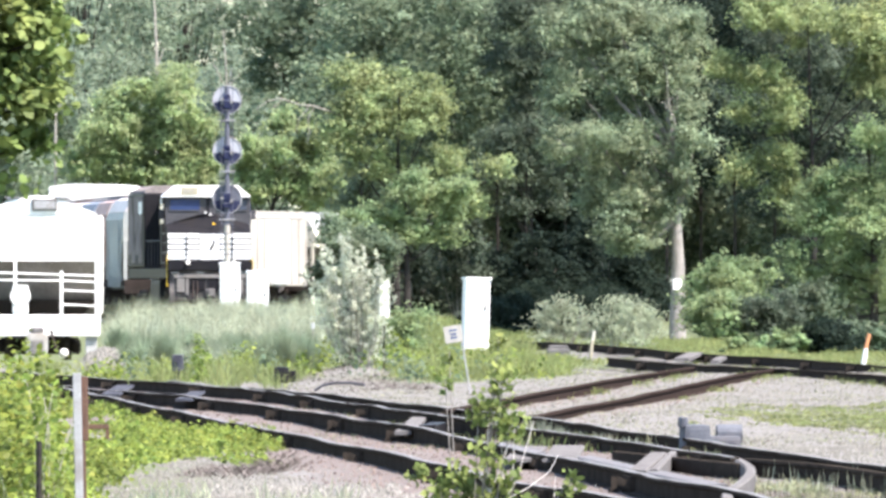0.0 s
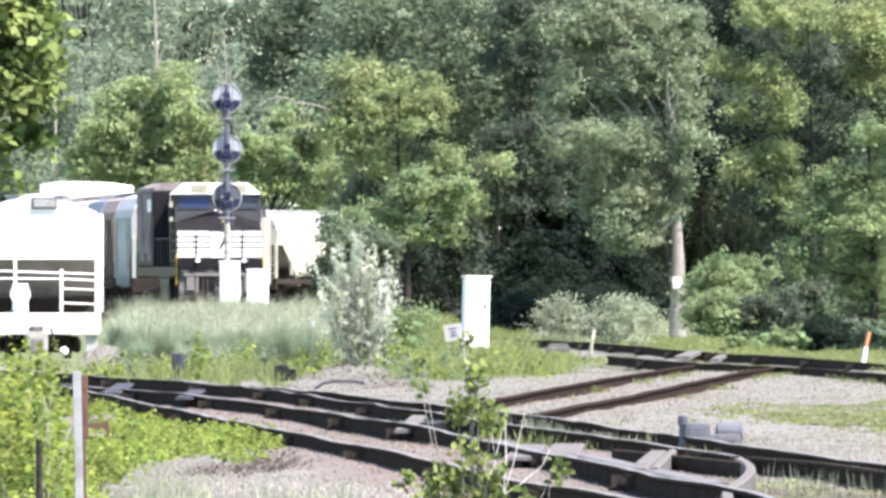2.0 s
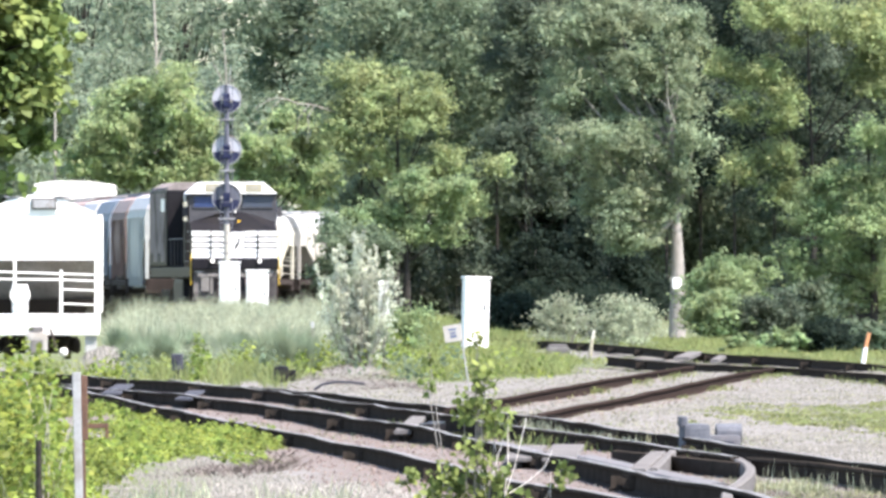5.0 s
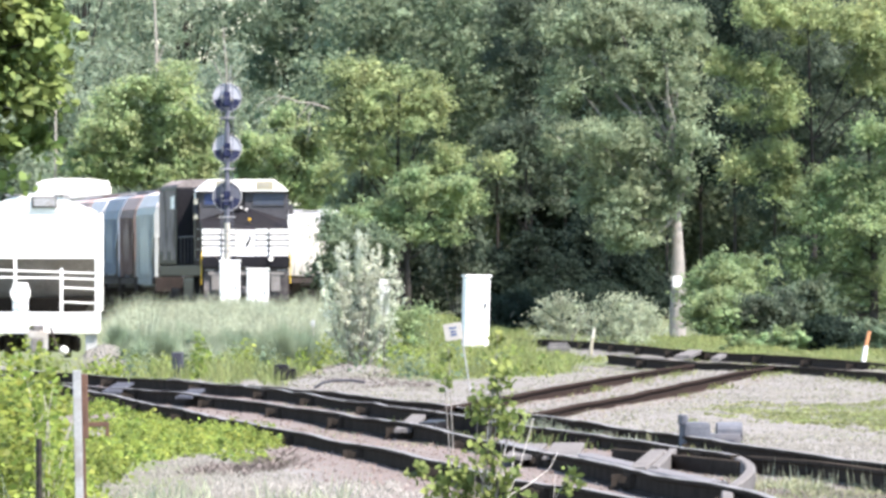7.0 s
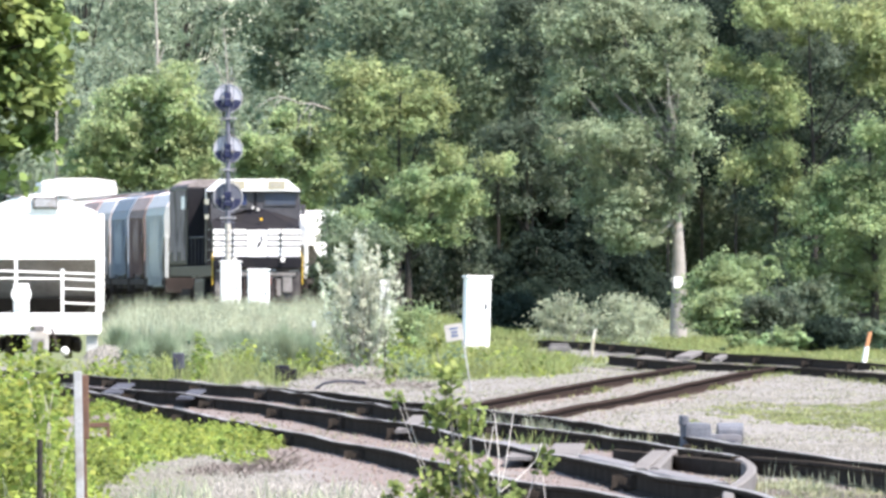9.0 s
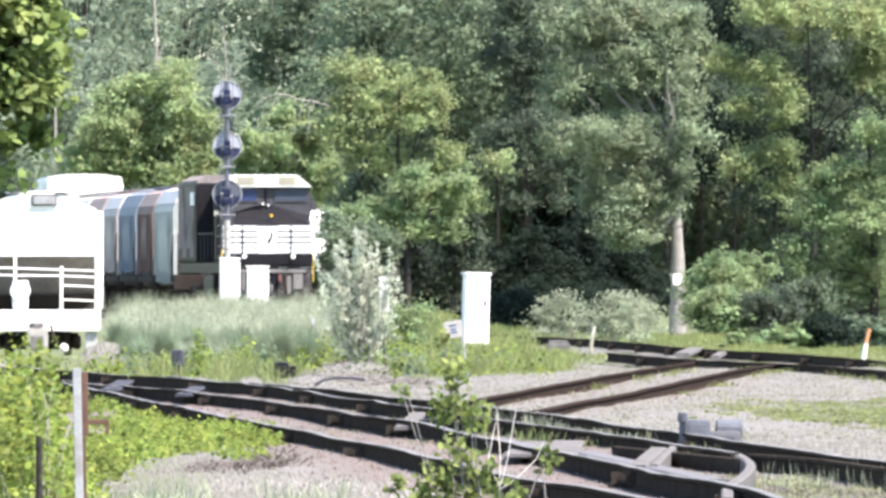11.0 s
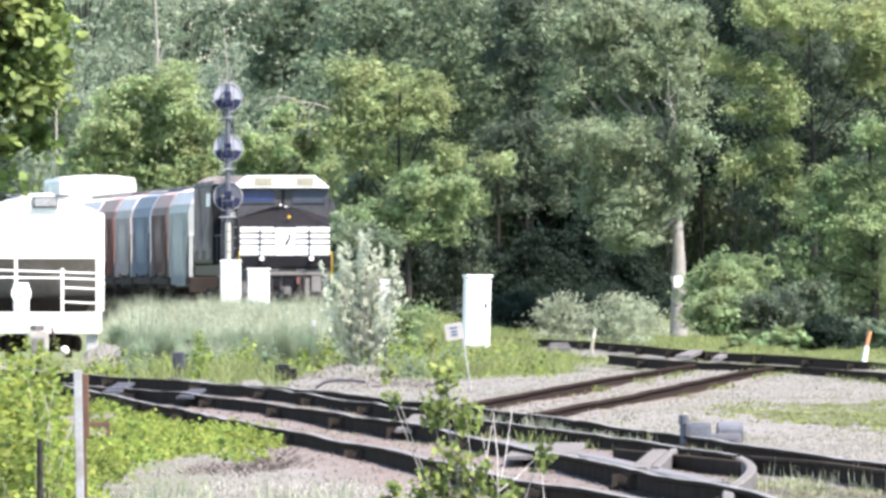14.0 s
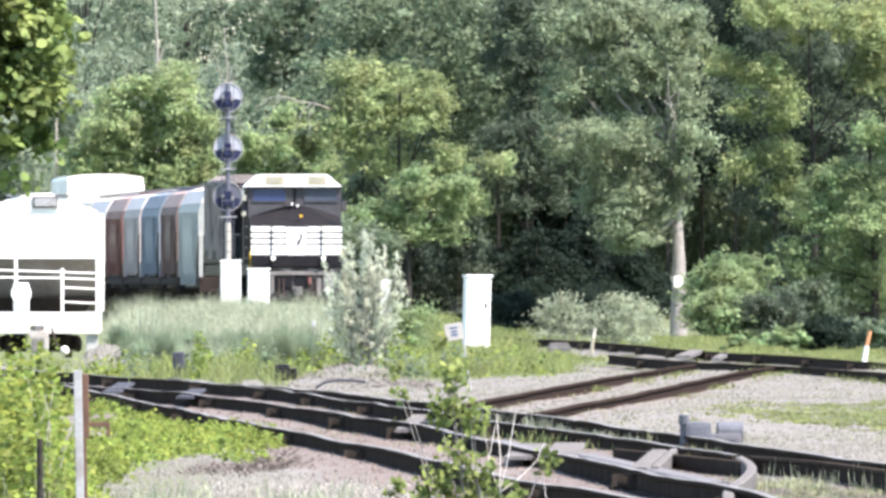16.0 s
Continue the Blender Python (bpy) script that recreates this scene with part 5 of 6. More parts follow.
pale_tree = wood_tree("tree", (tx, ty, tz), [(3.74, 8.79, 1.07), (5.14, 8.96, 1.16), (6.63, 8.79, 1.07), (3.90, 7.14, 1.07), (5.39, 7.30, 1.07), (6.88, 7.14, 0.91), (3.32, 5.65, 0.74), (4.56, 5.49, 0.99), (6.05, 5.49, 0.99), (7.35, 5.6, 0.66), (4.75, 3.95, 0.85), (5.85, 3.83, 0.95), (7.0, 4.6, 0.65), (5.06, 2.66, 0.70), (6.0, 2.66, 0.66), (5.2, 3.4, 0.7), (6.3, 3.4, 0.55), (4.8, 4.7, 0.8)], "leaf_poplar", "tall grey-green tree with a straight pale trunk", 0.265, "bark", clumps=1650, per=44, leaf_size=0.105, clump_r=0.33, seed=45, limb_from=3.7, front=1.3)
t = thing("trunk_marker", "white square plate fixed to the tree trunk", "sign")
part("plate", boxed(-0.13, 0.13, -0.01, 0.01, -0.16, 0.16, bevel=0.003), M["white"], t)
mx, my, mz = (6.86, 430.00, 1.40)
t.matrix_basis = pose(mx, my - 0.26, mz)
tx, ty, tz = (12.11, 480.00, 0.23)
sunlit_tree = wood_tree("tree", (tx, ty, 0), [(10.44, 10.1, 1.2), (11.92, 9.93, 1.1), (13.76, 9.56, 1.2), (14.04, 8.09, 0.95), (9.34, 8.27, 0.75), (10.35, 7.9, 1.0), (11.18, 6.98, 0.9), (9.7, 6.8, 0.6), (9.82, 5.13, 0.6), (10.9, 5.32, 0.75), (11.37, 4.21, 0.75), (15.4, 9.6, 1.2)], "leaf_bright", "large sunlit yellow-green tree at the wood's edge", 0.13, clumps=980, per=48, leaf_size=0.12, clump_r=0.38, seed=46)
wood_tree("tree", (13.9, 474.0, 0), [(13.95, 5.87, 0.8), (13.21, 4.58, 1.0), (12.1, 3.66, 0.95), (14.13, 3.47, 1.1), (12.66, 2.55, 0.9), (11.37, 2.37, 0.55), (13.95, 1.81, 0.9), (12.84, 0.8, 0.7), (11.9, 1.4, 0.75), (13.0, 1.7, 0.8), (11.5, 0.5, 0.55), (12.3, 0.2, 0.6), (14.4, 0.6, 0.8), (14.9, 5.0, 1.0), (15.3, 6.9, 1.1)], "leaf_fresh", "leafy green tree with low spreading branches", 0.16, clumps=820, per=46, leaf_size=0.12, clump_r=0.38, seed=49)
# deep leaf colour paints the shaded hollows between the lit branches
wood_tree("tree", (12.6, 491.0, 0), [(10.2, 7.2, 1.2), (11.5, 5.8, 1.2), (13.0, 6.6, 1.1), (14.5, 4.6, 1.3), (12.0, 4.4, 1.1), (10.6, 4.0, 0.8), (13.4, 2.4, 1.2), (11.8, 2.4, 0.8), (15.0, 2.0, 1.2), (12.4, 8.8, 1.1), (14.8, 8.4, 1.2), (11.0, 9.4, 1.1), (12.4, 7.5, 0.9), (12.6, 5.5, 0.8)], "leaf_deep_shade", "tall tree behind the sunlit one, shade put into its leaf colour", 0.11, clumps=780, per=42, leaf_size=0.14, clump_r=0.42, seed=50)
wood_tree("tree", (3.4, 604.0, 0.3), [(1.9, 5.6, 0.9), (3.1, 6.2, 1.0), (4.4, 5.4, 0.9), (5.2, 6.4, 0.9), (2.4, 7.2, 1.0), (4.0, 7.4, 1.0), (3.0, 4.5, 0.6), (5.0, 4.4, 0.6)], "leaf_deep_shade", "tree over the dark mouth of the wood, shade put into its leaf colour", 0.09, clumps=380, per=36, leaf_size=0.16, clump_r=0.42, seed=53, limb_from=3.0)
# the right-hand ones get wood shade from their near-black leaf colour
DEEP = [(650, 9, 18), (760, 9, 19), (860, 9, 19), (960, 9, 19), (1060, 9, 19), (1150, 9, 18), (1250, 9, 18), (1340, 9, 18), (1430, 9, 18), (1520, 9, 18), (1620, 9, 18)]
for i, (u, w, h1) in enumerate(DEEP):
    d = 735 + 14 * (i % 3)
    tree("tree", ((u - 784) * d / 26000, d, 0), w * 0.8, 6, -0.6, h1, "leaf_grey" if u < 900 else "leaf_wood_shade", "deep-shaded tree inside the wood", 26, 60 + i, trunk_r=0.25, clumps=230, per=26, leaf_size=0.5, clump_r=0.8)


def bare_tree(path, r, label, twigs=(), owner=None):
    """A leafless trunk or limb through world points, with side twigs."""
    if owner:
        m = owner.matrix_basis.inverted()
        part("bare_limb", limb(bmesh.new(), [m @ Vector(p) for p in path], r, r * 0.4, 7), M["dead_wood"], owner, "bare grey limb")
        for tw in twigs:
            part("bare_limb", limb(bmesh.new(), [m @ Vector(p) for p in tw], r * 0.6, r * 0.2, 5), M["dead_wood"], owner, "bare grey limb")
        return
    t = thing("bare_tree", label, "tree", "bare trees")
    part("trunk", limb(bmesh.new(), path, r, r * 0.4, 7), M["dead_wood"], t)
    for tw in twigs:
        part("branch", limb(bmesh.new(), tw, r * 0.5, r * 0.2, 5), M["dead_wood"], t)


bare_tree([(-3.25, 586.00, 7.27), (-3.92, 585.50, 8.05), (-4.59, 584.50, 8.27), (-5.21, 583.60, 8.46), (-5.70, 583.60, 8.48), (-6.11, 583.60, 8.64), (-6.51, 583.60, 8.75), (-6.96, 583.60, 8.62), (-7.45, 583.60, 8.30)], 0.034, "arching bare limb", [[(-5.30, 583.60, 8.46), (-5.48, 583.60, 8.21), (-5.70, 583.60, 7.96), (-5.79, 583.60, 7.63), (-5.88, 583.60, 7.31)], [(-5.12, 583.60, 8.39), (-5.36, 583.60, 7.92), (-5.30, 583.60, 7.40), (-5.41, 583.60, 6.91)], [(-6.37, 583.60, 8.73), (-6.64, 583.60, 8.48), (-6.82, 583.60, 8.21)]], bright_tree)
bare_tree([(-19.42, 735.00, -0.03), (-19.39, 735.00, 6.62), (-19.39, 735.00, 9.44), (-19.45, 735.00, 11.14)], 0.09, "thin pale dead trunk in the wood", [[(-19.39, 735.00, 9.73), (-19.11, 735.00, 10.43), (-18.83, 735.00, 10.72)]])
bare_tree([(-14.72, 752.00, -0.06), (-14.72, 752.00, 9.92), (-14.66, 752.00, 13.10), (-14.8, 752.00, 16.28)], 0.11, "thin pale dead trunk in the wood", [[(-14.7, 752.0, 12.2), (-14.3, 752.0, 13.4)]])
bare_tree([(-10.85, 742.0, -0.06), (-10.9, 742.0, 9.6), (-10.95, 742.0, 12.2), (-11.1, 742.0, 14.2)], 0.06, "thin pale dead trunk with a forked top in the wood", [[(-11.03, 742.0, 10.7), (-10.6, 742.0, 11.6), (-10.3, 742.0, 11.9)], [(-11.04, 742.0, 11.3), (-11.5, 742.0, 12.3), (-11.7, 742.0, 12.5)], [(-11.01, 742.0, 10.0), (-10.2, 742.0, 10.3)]])
bare_tree([(6.75, 427.00, 6.03), (6.54, 427.00, 6.77), (6.50, 427.00, 7.76)], 0.013, "thin pale dead stem", [[(6.55, 427.00, 6.53), (6.18, 427.00, 6.85)], [(6.54, 427.00, 6.69), (6.91, 427.00, 7.10)]], pale_tree)


def bush(name, place, w, dpt, h, leaf, label, seed, leaf_size=0.1, clumps=260, per=26, slim=0.6, stems=9, clump_r=0.25):
    """A many-stemmed bush with a lobed crown."""
    rng = np.random.default_rng(seed)
    t = thing(name, label, "bush", "bushes")
    for k in range(stems):
        a = rng.uniform(-1, 1)
        tip = Vector((a * w * 0.5, rng.uniform(-0.5, 0.5) * dpt, h * rng.uniform(0.5, 1.03) * (1 - 0.25 * abs(a))))
        base = Vector((a * w * 0.08, 0, -0.1))
        mid = base.lerp(tip, 0.5) + Vector((a * w * 0.06, 0, 0.05))
        part("stem", limb(bmesh.new(), [base, mid, tip], 0.018, 0.004, 5), M["bark"], t)
    c, m = crown_points(rng, lobed(rng, w, dpt, 0.0, h, 9), clumps, per, clump_r)
    quads_object("foliage", leaves(rng, c, m, leaf_size, slim, 0.6), M[leaf], t)
    t.matrix_basis = pose(*place)
    return t


def willow_bush(place, w, h, leaf, label, seed, stems=30, shoots=12, per=30):
    """A fan of rising stems, each with slender leafy shoots and gaps between them."""
    rng = np.random.default_rng(seed)
    t = thing("silver_bush", label, "bush", "bushes")
    C, N = [], []
    for k in range(stems):
        a = max(-1.0, min(1.0, (k + 0.5) / stems * 2 - 1 + rng.normal(0, 0.12)))
        reach = rng.uniform(0.55, 1.0) if k % 3 else rng.uniform(0.85, 1.04)
        base = np.array([a * 0.06, rng.normal(0, 0.05), -0.1])
        tip = np.array([a * w * 0.5 * reach + rng.normal(0, 0.05), rng.uniform(-0.35, 0.35), h * reach * (1 - 0.22 * abs(a) ** 1.5)])
        mid = base * 0.5 + tip * 0.5 + np.array([a * w * 0.07, 0, -0.03])
        part("stem", limb(bmesh.new(), [base, mid, tip], 0.016, 0.003, 5), M["bark"], t)
        for f in np.linspace(0.26 + 0.1 * rng.random(), 1.0, shoots):
            p = (1 - f) ** 2 * base + 2 * f * (1 - f) * mid + f * f * tip
            way = unit(((tip - base) / h * 0.8 + rng.normal(0, 0.55, 3) + np.array([a * 0.35, 0, 0.1]))[None])[0]
            long = rng.uniform(0.16, 0.42) * (1.3 - 0.75 * f)
            u = rng.random((per, 1))
            o = rng.normal(0, 0.034, (per, 3)) * (1.2 - 0.6 * u)
            C.append(p + way * long * u + o)
            N.append(o * 12 + rng.normal(0, 0.4, (per, 3)) + np.array([0.15, -0.25, 0.35]))
    quads_object("foliage", leaves(rng, np.concatenate(C), np.concatenate(N), 0.062, 0.42, 0.4), M[leaf], t)
    t.matrix_basis = pose(*place)
    return t


bx, by, bz = (-1.40, 250.00, 0.02)
silver_bush = willow_bush((bx, by, -0.2), 1.42, 2.4, "leaf_silver", "silver-leaved upright bush beside the track", 71)
bx, by, bz = (-0.81, 320.00, 0.04)
bush("green_bush", (bx, by, -0.2), 1.0, 0.6, 1.0, "leaf_fresh", "small yellow-green bush among the weeds", 72, 0.09, 120, 24)
for u, d, w, h, sd in ((1000, 360, 1.25, 1.15, 73), (1078, 365, 1.3, 1.15, 74), (1126, 370, 0.8, 1.05, 75)):
    bush("grey_bush", ((u - 784) * d / 26000, d, -0.2), w, 0.7, h, "leaf_sage", "low grey-leaved bush at the foot of the wood", sd, 0.08, 120, 24, slim=0.5)
# the deepest leaf colours in this row stand in for shade from crowns above
for u, d, w, h, leaf, sd in ((1268, 403, 1.6, 2.3, "leaf_fresh", 76), (1322, 405, 2.1, 2.35, "leaf_fresh", 77), (1400, 482, 1.8, 1.9, "leaf_deep_shade", 78), (1470, 484, 2.0, 2.2, "leaf_mid", 83), (1545, 481, 2.1, 2.2, "leaf_grey", 79), (1600, 483, 1.9, 2.4, "leaf_mid", 84), (1350, 484, 1.6, 2.0, "leaf_deep_shade", 92), (1290, 408, 1.6, 1.1, "leaf_mid", 85), (1392, 399, 1.4, 1.15, "leaf_deep_shade", 87), (1462, 345, 0.8, 0.6, "leaf_wood_shade", 88), (1405, 345, 0.8, 0.36, "leaf_fresh", 89), (1335, 348, 0.8, 0.24, "leaf_fresh", 90), (1548, 350, 0.9, 0.5, "leaf_mid", 91), (1505, 356, 0.9, 0.5, "leaf_mid", 97), (1266, 398, 0.9, 1.3, "leaf_fresh", 93), (1300, 399, 1.2, 0.9, "leaf_mid", 94), (1346, 398, 1.5, 1.05, "leaf_deep_shade", 95), (1440, 402, 1.3, 1.5, "leaf_mid", 96)):
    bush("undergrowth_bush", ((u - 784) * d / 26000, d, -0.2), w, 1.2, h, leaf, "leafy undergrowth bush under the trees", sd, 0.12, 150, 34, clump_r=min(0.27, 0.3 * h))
# shade in the wood's mouth is painted by these bushes' leaf colours
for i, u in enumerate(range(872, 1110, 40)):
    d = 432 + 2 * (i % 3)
    bush("shade_bush", ((u - 784) * d / 26000, d, -0.2), 1.3, 0.8, 1.0 + (i % 3) * 0.2, "leaf_wood_shade", "low bush in the mouth of the wood, shade put into its leaf colour", 210 + i, 0.13, 150, 24, clump_r=0.25)
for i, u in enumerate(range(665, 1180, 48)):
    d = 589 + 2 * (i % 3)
    bush("shade_bush", ((u - 784) * d / 26000, d, -0.1), 2.0, 1.2, (1.7, 3.4, 2.2, 4.6, 2.8)[i % 5], "leaf_deep_shade" if u < 850 else "leaf_wood_shade", "low undergrowth bush at the wood's edge, shade put into its leaf colour", 190 + i, 0.17, 230, 26, clump_r=0.35)
# the pale leaf colour lifts the deep shade here in place of light
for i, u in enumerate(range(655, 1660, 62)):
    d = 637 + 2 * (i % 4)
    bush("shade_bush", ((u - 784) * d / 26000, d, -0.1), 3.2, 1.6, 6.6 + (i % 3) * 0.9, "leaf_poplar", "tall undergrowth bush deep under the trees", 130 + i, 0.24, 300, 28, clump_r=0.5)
# two more bushes whose leaf colour carries the shade
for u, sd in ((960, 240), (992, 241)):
    bush("shade_bush", ((u - 784) * 636 / 26000, 636, -0.1), 2.4, 1.4, 5.3, "leaf_wood_shade", "tall undergrowth bush deep under the trees, shade put into its leaf colour", sd, 0.28, 230, 24, clump_r=0.45)
# darker leaf colours paint shade into the gaps between these crowns
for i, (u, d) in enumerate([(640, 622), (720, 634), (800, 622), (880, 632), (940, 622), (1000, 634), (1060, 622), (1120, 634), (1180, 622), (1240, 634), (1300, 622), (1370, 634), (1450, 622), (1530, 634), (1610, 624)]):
    tree("tree", ((u - 784) * d / 26000, d, 0), 4.0, 6, 4.6, 15.5, "leaf_grey" if i < 5 else "leaf_wood_shade" if i % 2 or i in (4, 8, 10) else "leaf_deep_shade", "tall tree with a high dense crown in the wood", 13, 160 + i, trunk_r=0.07, clumps=340, per=32, leaf_size=0.22, clump_r=0.5, limb_from=4.5)

# the near tree whose branches reach into view
rng = np.random.default_rng(90)
near_tree = thing("near_tree", "sunlit yellow-green tree with broad leaves swaying in the wind", "tree")
nx, ny, nz = (-5.39, 150.00, 3.99)
lob = []
for u, v, r in ((0, 40, 0.45), (60, 30, 0.30), (20, 110, 0.4), (70, 100, 0.22), (10, 190, 0.35), (50, 180, 0.22), (20, 250, 0.25), (-60, 120, 0.9), (-80, 0, 0.9), (-140, 220, 0.8), (95, 60, 0.16), (60, 245, 0.15), (15, 330, 0.16)):
    s = 26000 / 150
    lob.append(((u + 150) / s, rng.uniform(-0.3, 0.3), (1.5 - (v - 491) / s), r, r, r * 0.75))
c, nrm = crown_points(rng, lob, 400, 24, 0.24, 0.55)
quads_object("crown", leaves(rng, c, nrm, 0.125, 0.78, 0.45, True), M["leaf_near"], near_tree)
bm = limb(bmesh.new(), [(-0.4, 0, -0.3), (-0.35, 0, 2.0), (-0.2, 0, 4.5), (0, 0, 6.0)], 0.2, 0.05, 10)
part("trunk", bm, M["bark_dark"], near_tree)
for x, y, z, rx, ry, rz in lob:
    part("limb", limb(bmesh.new(), [(-0.33, 0, max(1.5, z - 0.8)), ((x - 0.33) / 2, y / 2, z - 0.25), (x, y, z)], 0.035, 0.008, 5), M["bark_dark"], near_tree)

# the near shrub that rocks in the wind, and bare stems beside it
rng = np.random.default_rng(95)
shrub = thing("near_shrub", "small leafy green sapling swaying before the rails", "shrub")
pts = []
sx, sy, sz = (0.21, 95.00, -0.40)
S = 26000 / 95
for tipx, tipz, n, clump in ((0.0, 1.22, 46, 0.15), (-0.10, 1.10, 26, 0.10), (0.12, 1.05, 34, 0.12), (0.04, 1.36, 16, 0.10), (-0.18, 0.66, 42, 0.14), (0.10, 0.66, 40, 0.14), (-0.02, 0.80, 34, 0.14), (0.02, 0.5, 44, 0.16), (-0.12, 0.48, 34, 0.14), (0.16, 0.45, 30, 0.12), (-0.30, 0.55, 22, 0.1), (-0.45, 0.66, 16, 0.07), (0.55, 0.70, 18, 0.09), (0.30, 0.5, 16, 0.1), (-0.33, 1.42, 10, 0.06), (-0.34, 1.25, 8, 0.05), (-0.02, 1.55, 10, 0.06)):
    part("stem", limb(bmesh.new(), [(tipx * 0.2, 0, 0), (tipx * 0.7, 0, tipz * 0.55), (tipx, 0, tipz)], 0.006, 0.003, 5), M["bark"], shrub)
    n = int(n * 2.3)
    o = unit(rng.normal(0, 1, (n, 3))) * (rng.random((n, 1)) ** 0.5) * clump * np.array([1.1, 0.8, 1.15])
    pts.append(np.array([tipx, 0, tipz - 0.05]) + o)
c = np.concatenate(pts)
quads_object("foliage", leaves(rng, c, rng.normal(0, 0.25, c.shape) + np.array([0.35, -0.6, 0.5]), 0.052, 0.75, 0.7, True), M["leaf_shrub"], shrub)
bare = thing("dead_shrub", "pale leafless shrub standing before the rails", "shrub")
for path, r in (([(0.15, 0, 0), (0.188, 0, 0.508), (0.25, 0, 0.70), (0.323, 0, 1.012)], 0.0075), ([(0.186, 0, 0.50), (0.205, 0, 0.72), (0.2, 0, 1.02)], 0.007),
                ([(0.19, 0, 0.505), (0.31, 0, 0.58), (0.44, 0, 0.69), (0.49, 0, 0.80)], 0.0065), ([(0.09, 0, 0), (0.062, 0, 0.526), (0.12, 0, 0.68), (0.188, 0, 0.94)], 0.0075),
                ([(0.062, 0, 0.52), (0.03, 0, 0.70), (0.028, 0, 0.99)], 0.006), ([(0.06, 0, 0.53), (0.0, 0, 0.62), (-0.03, 0, 0.66)], 0.005), ([(0.5, 0, 0.1), (0.48, 0, 0.49), (0.482, 0, 0.66)], 0.004), ([(0.19, 0, 0.51), (0.14, 0, 0.66), (0.115, 0, 0.9)], 0.004)):
    part("twig", limb(bmesh.new(), path, r * 0.75, r * 0.4, 5), M["twig"], bare)


dry = thing("dry_shrub", "thin bleached dead stems among the near weeds", "shrub")
wx, wy, wz = (-2.50, 92.00, 0.41)
for dx, h, lean in ((0.0, 0.42, 0.06), (0.05, 0.36, -0.05), (-0.08, 0.30, 0.10), (0.14, 0.38, 0.09), (-0.03, 0.48, -0.08), (0.1, 0.28, 0.14)):
    part("twig", limb(bmesh.new(), [(dx * 0.4, 0, -0.7), (dx * 0.7, 0, -0.1), (dx + lean * 0.4, 0, h * 0.5), (dx + lean, 0, h)], 0.006, 0.0025, 5), M["dead_wood"], dry)
dry.matrix_basis = pose(wx, wy, wz)

# ---------------------------------------------------------------- grass and weeds
def blades(rng, xy, h, w, lean=0.25):
    """Narrow tapering blades, one quad each."""
    n = len(xy)
    z = np.array([ground_z(x, y) for x, y in xy]) - 0.02
    base = np.column_stack([xy, z])
    hh = (h * rng.uniform(0.55, 1.1, n))[:, None]
    side = np.column_stack([np.ones(n), rng.normal(0, 0.4, n), np.zeros(n)]) * (w * rng.uniform(0.6, 1.3, n))[:, None]
    tip = base + np.column_stack([rng.normal(0, lean, n), rng.normal(0, lean, n), np.ones(n)]) * hh
    mid = base * 0.45 + tip * 0.55 + np.array([0, 0, 1.0]) * hh * 0.06
    return np.stack([base, mid + side, tip, mid - side], axis=1)


def field(name, label, material, count, h, w, region, seed, lean=0.25, keep=None):
    """Blades over a stretch of ground given as bearings (left, right) and distances (near, far)."""
    rng = np.random.default_rng(seed)
    y = rng.uniform(region[2], region[3], count)
    b = rng.uniform(region[0], region[1], count) + rng.normal(0, 0.0004, count)
    y = y + rng.normal(0, 0.012, count) * y
    xy = np.column_stack([b * y, y])
    if keep:
        xy = np.array([p for p in xy if keep(*p)])
    hs = np.array([0.8 + 0.45 * noise.noise((x * 0.7, yy * 0.08, seed)) + 0.35 * noise.noise((x * 2.4, yy * 0.2, seed + 5)) for x, yy in xy])
    ob = quads_object(name, blades(rng, xy, h * hs, w, lean), material)
    return tagged(ob, label, "grass", kind="stuff")


def clear(x, y):
    return bank(x, y) < 0.45 + 0.6 * noise.noise((x * 2.2, y * 0.3, 77)) + 0.3 * noise.noise((x * 7, y * 0.9, 78))


field("tall_grass", "tall pale feathery grass beside the line", M["grass_pale"], 76000, 1.13, 0.006, (-0.0220, -0.0085, 285, 420), 101, 0.3, lambda x, y: (x / y > -0.0209 or y > 345) and noise.noise((x * 0.8, y * 0.05, 9)) > -0.2)
field("tall_grass", "tall pale feathery grass near the siding", M["grass_pale"], 16000, 0.6, 0.0055, (-0.0203, -0.0085, 264, 300), 102, 0.4, lambda x, y: noise.noise((x * 1.1, y * 0.07, 19)) > -0.12)


def grass_mounds(name, label, material, tussocks, seed, per=1100, wide=0.0048):
    """Tussocks (x, y, half width, height) of thin blades that rise and arch outwards."""
    rng = np.random.default_rng(seed)
    out = []
    for x, y, r, h in tussocks:
        a = rng.uniform(0, 2 * math.pi, per)
        q = rng.random(per) ** 0.6
        base = np.column_stack([x + np.cos(a) * r * 0.45 * q, y + np.sin(a) * r * 0.45 * q, np.full(per, ground_z(x, y) - 0.02)])
        hh = h * rng.uniform(0.55, 1.05, per) * (1.05 - 0.35 * q)
        reach = r * q * rng.uniform(0.3, 1.0, per)
        off = np.column_stack([np.cos(a) * reach, np.sin(a) * reach, hh]) + rng.normal(0, 0.04, (per, 3))
        side = np.column_stack([np.ones(per), rng.normal(0, 0.4, per), np.zeros(per)]) * (wide * rng.uniform(0.6, 1.3, per))[:, None]
        mid = base + off * np.array([0.35, 0.35, 0.62])
        out.append(np.stack([base, mid + side, base + off, mid - side], axis=1))
    return tagged(quads_object(name, np.concatenate(out), material), label, "grass", kind="stuff")


rng = np.random.default_rng(139)
tussocks = []
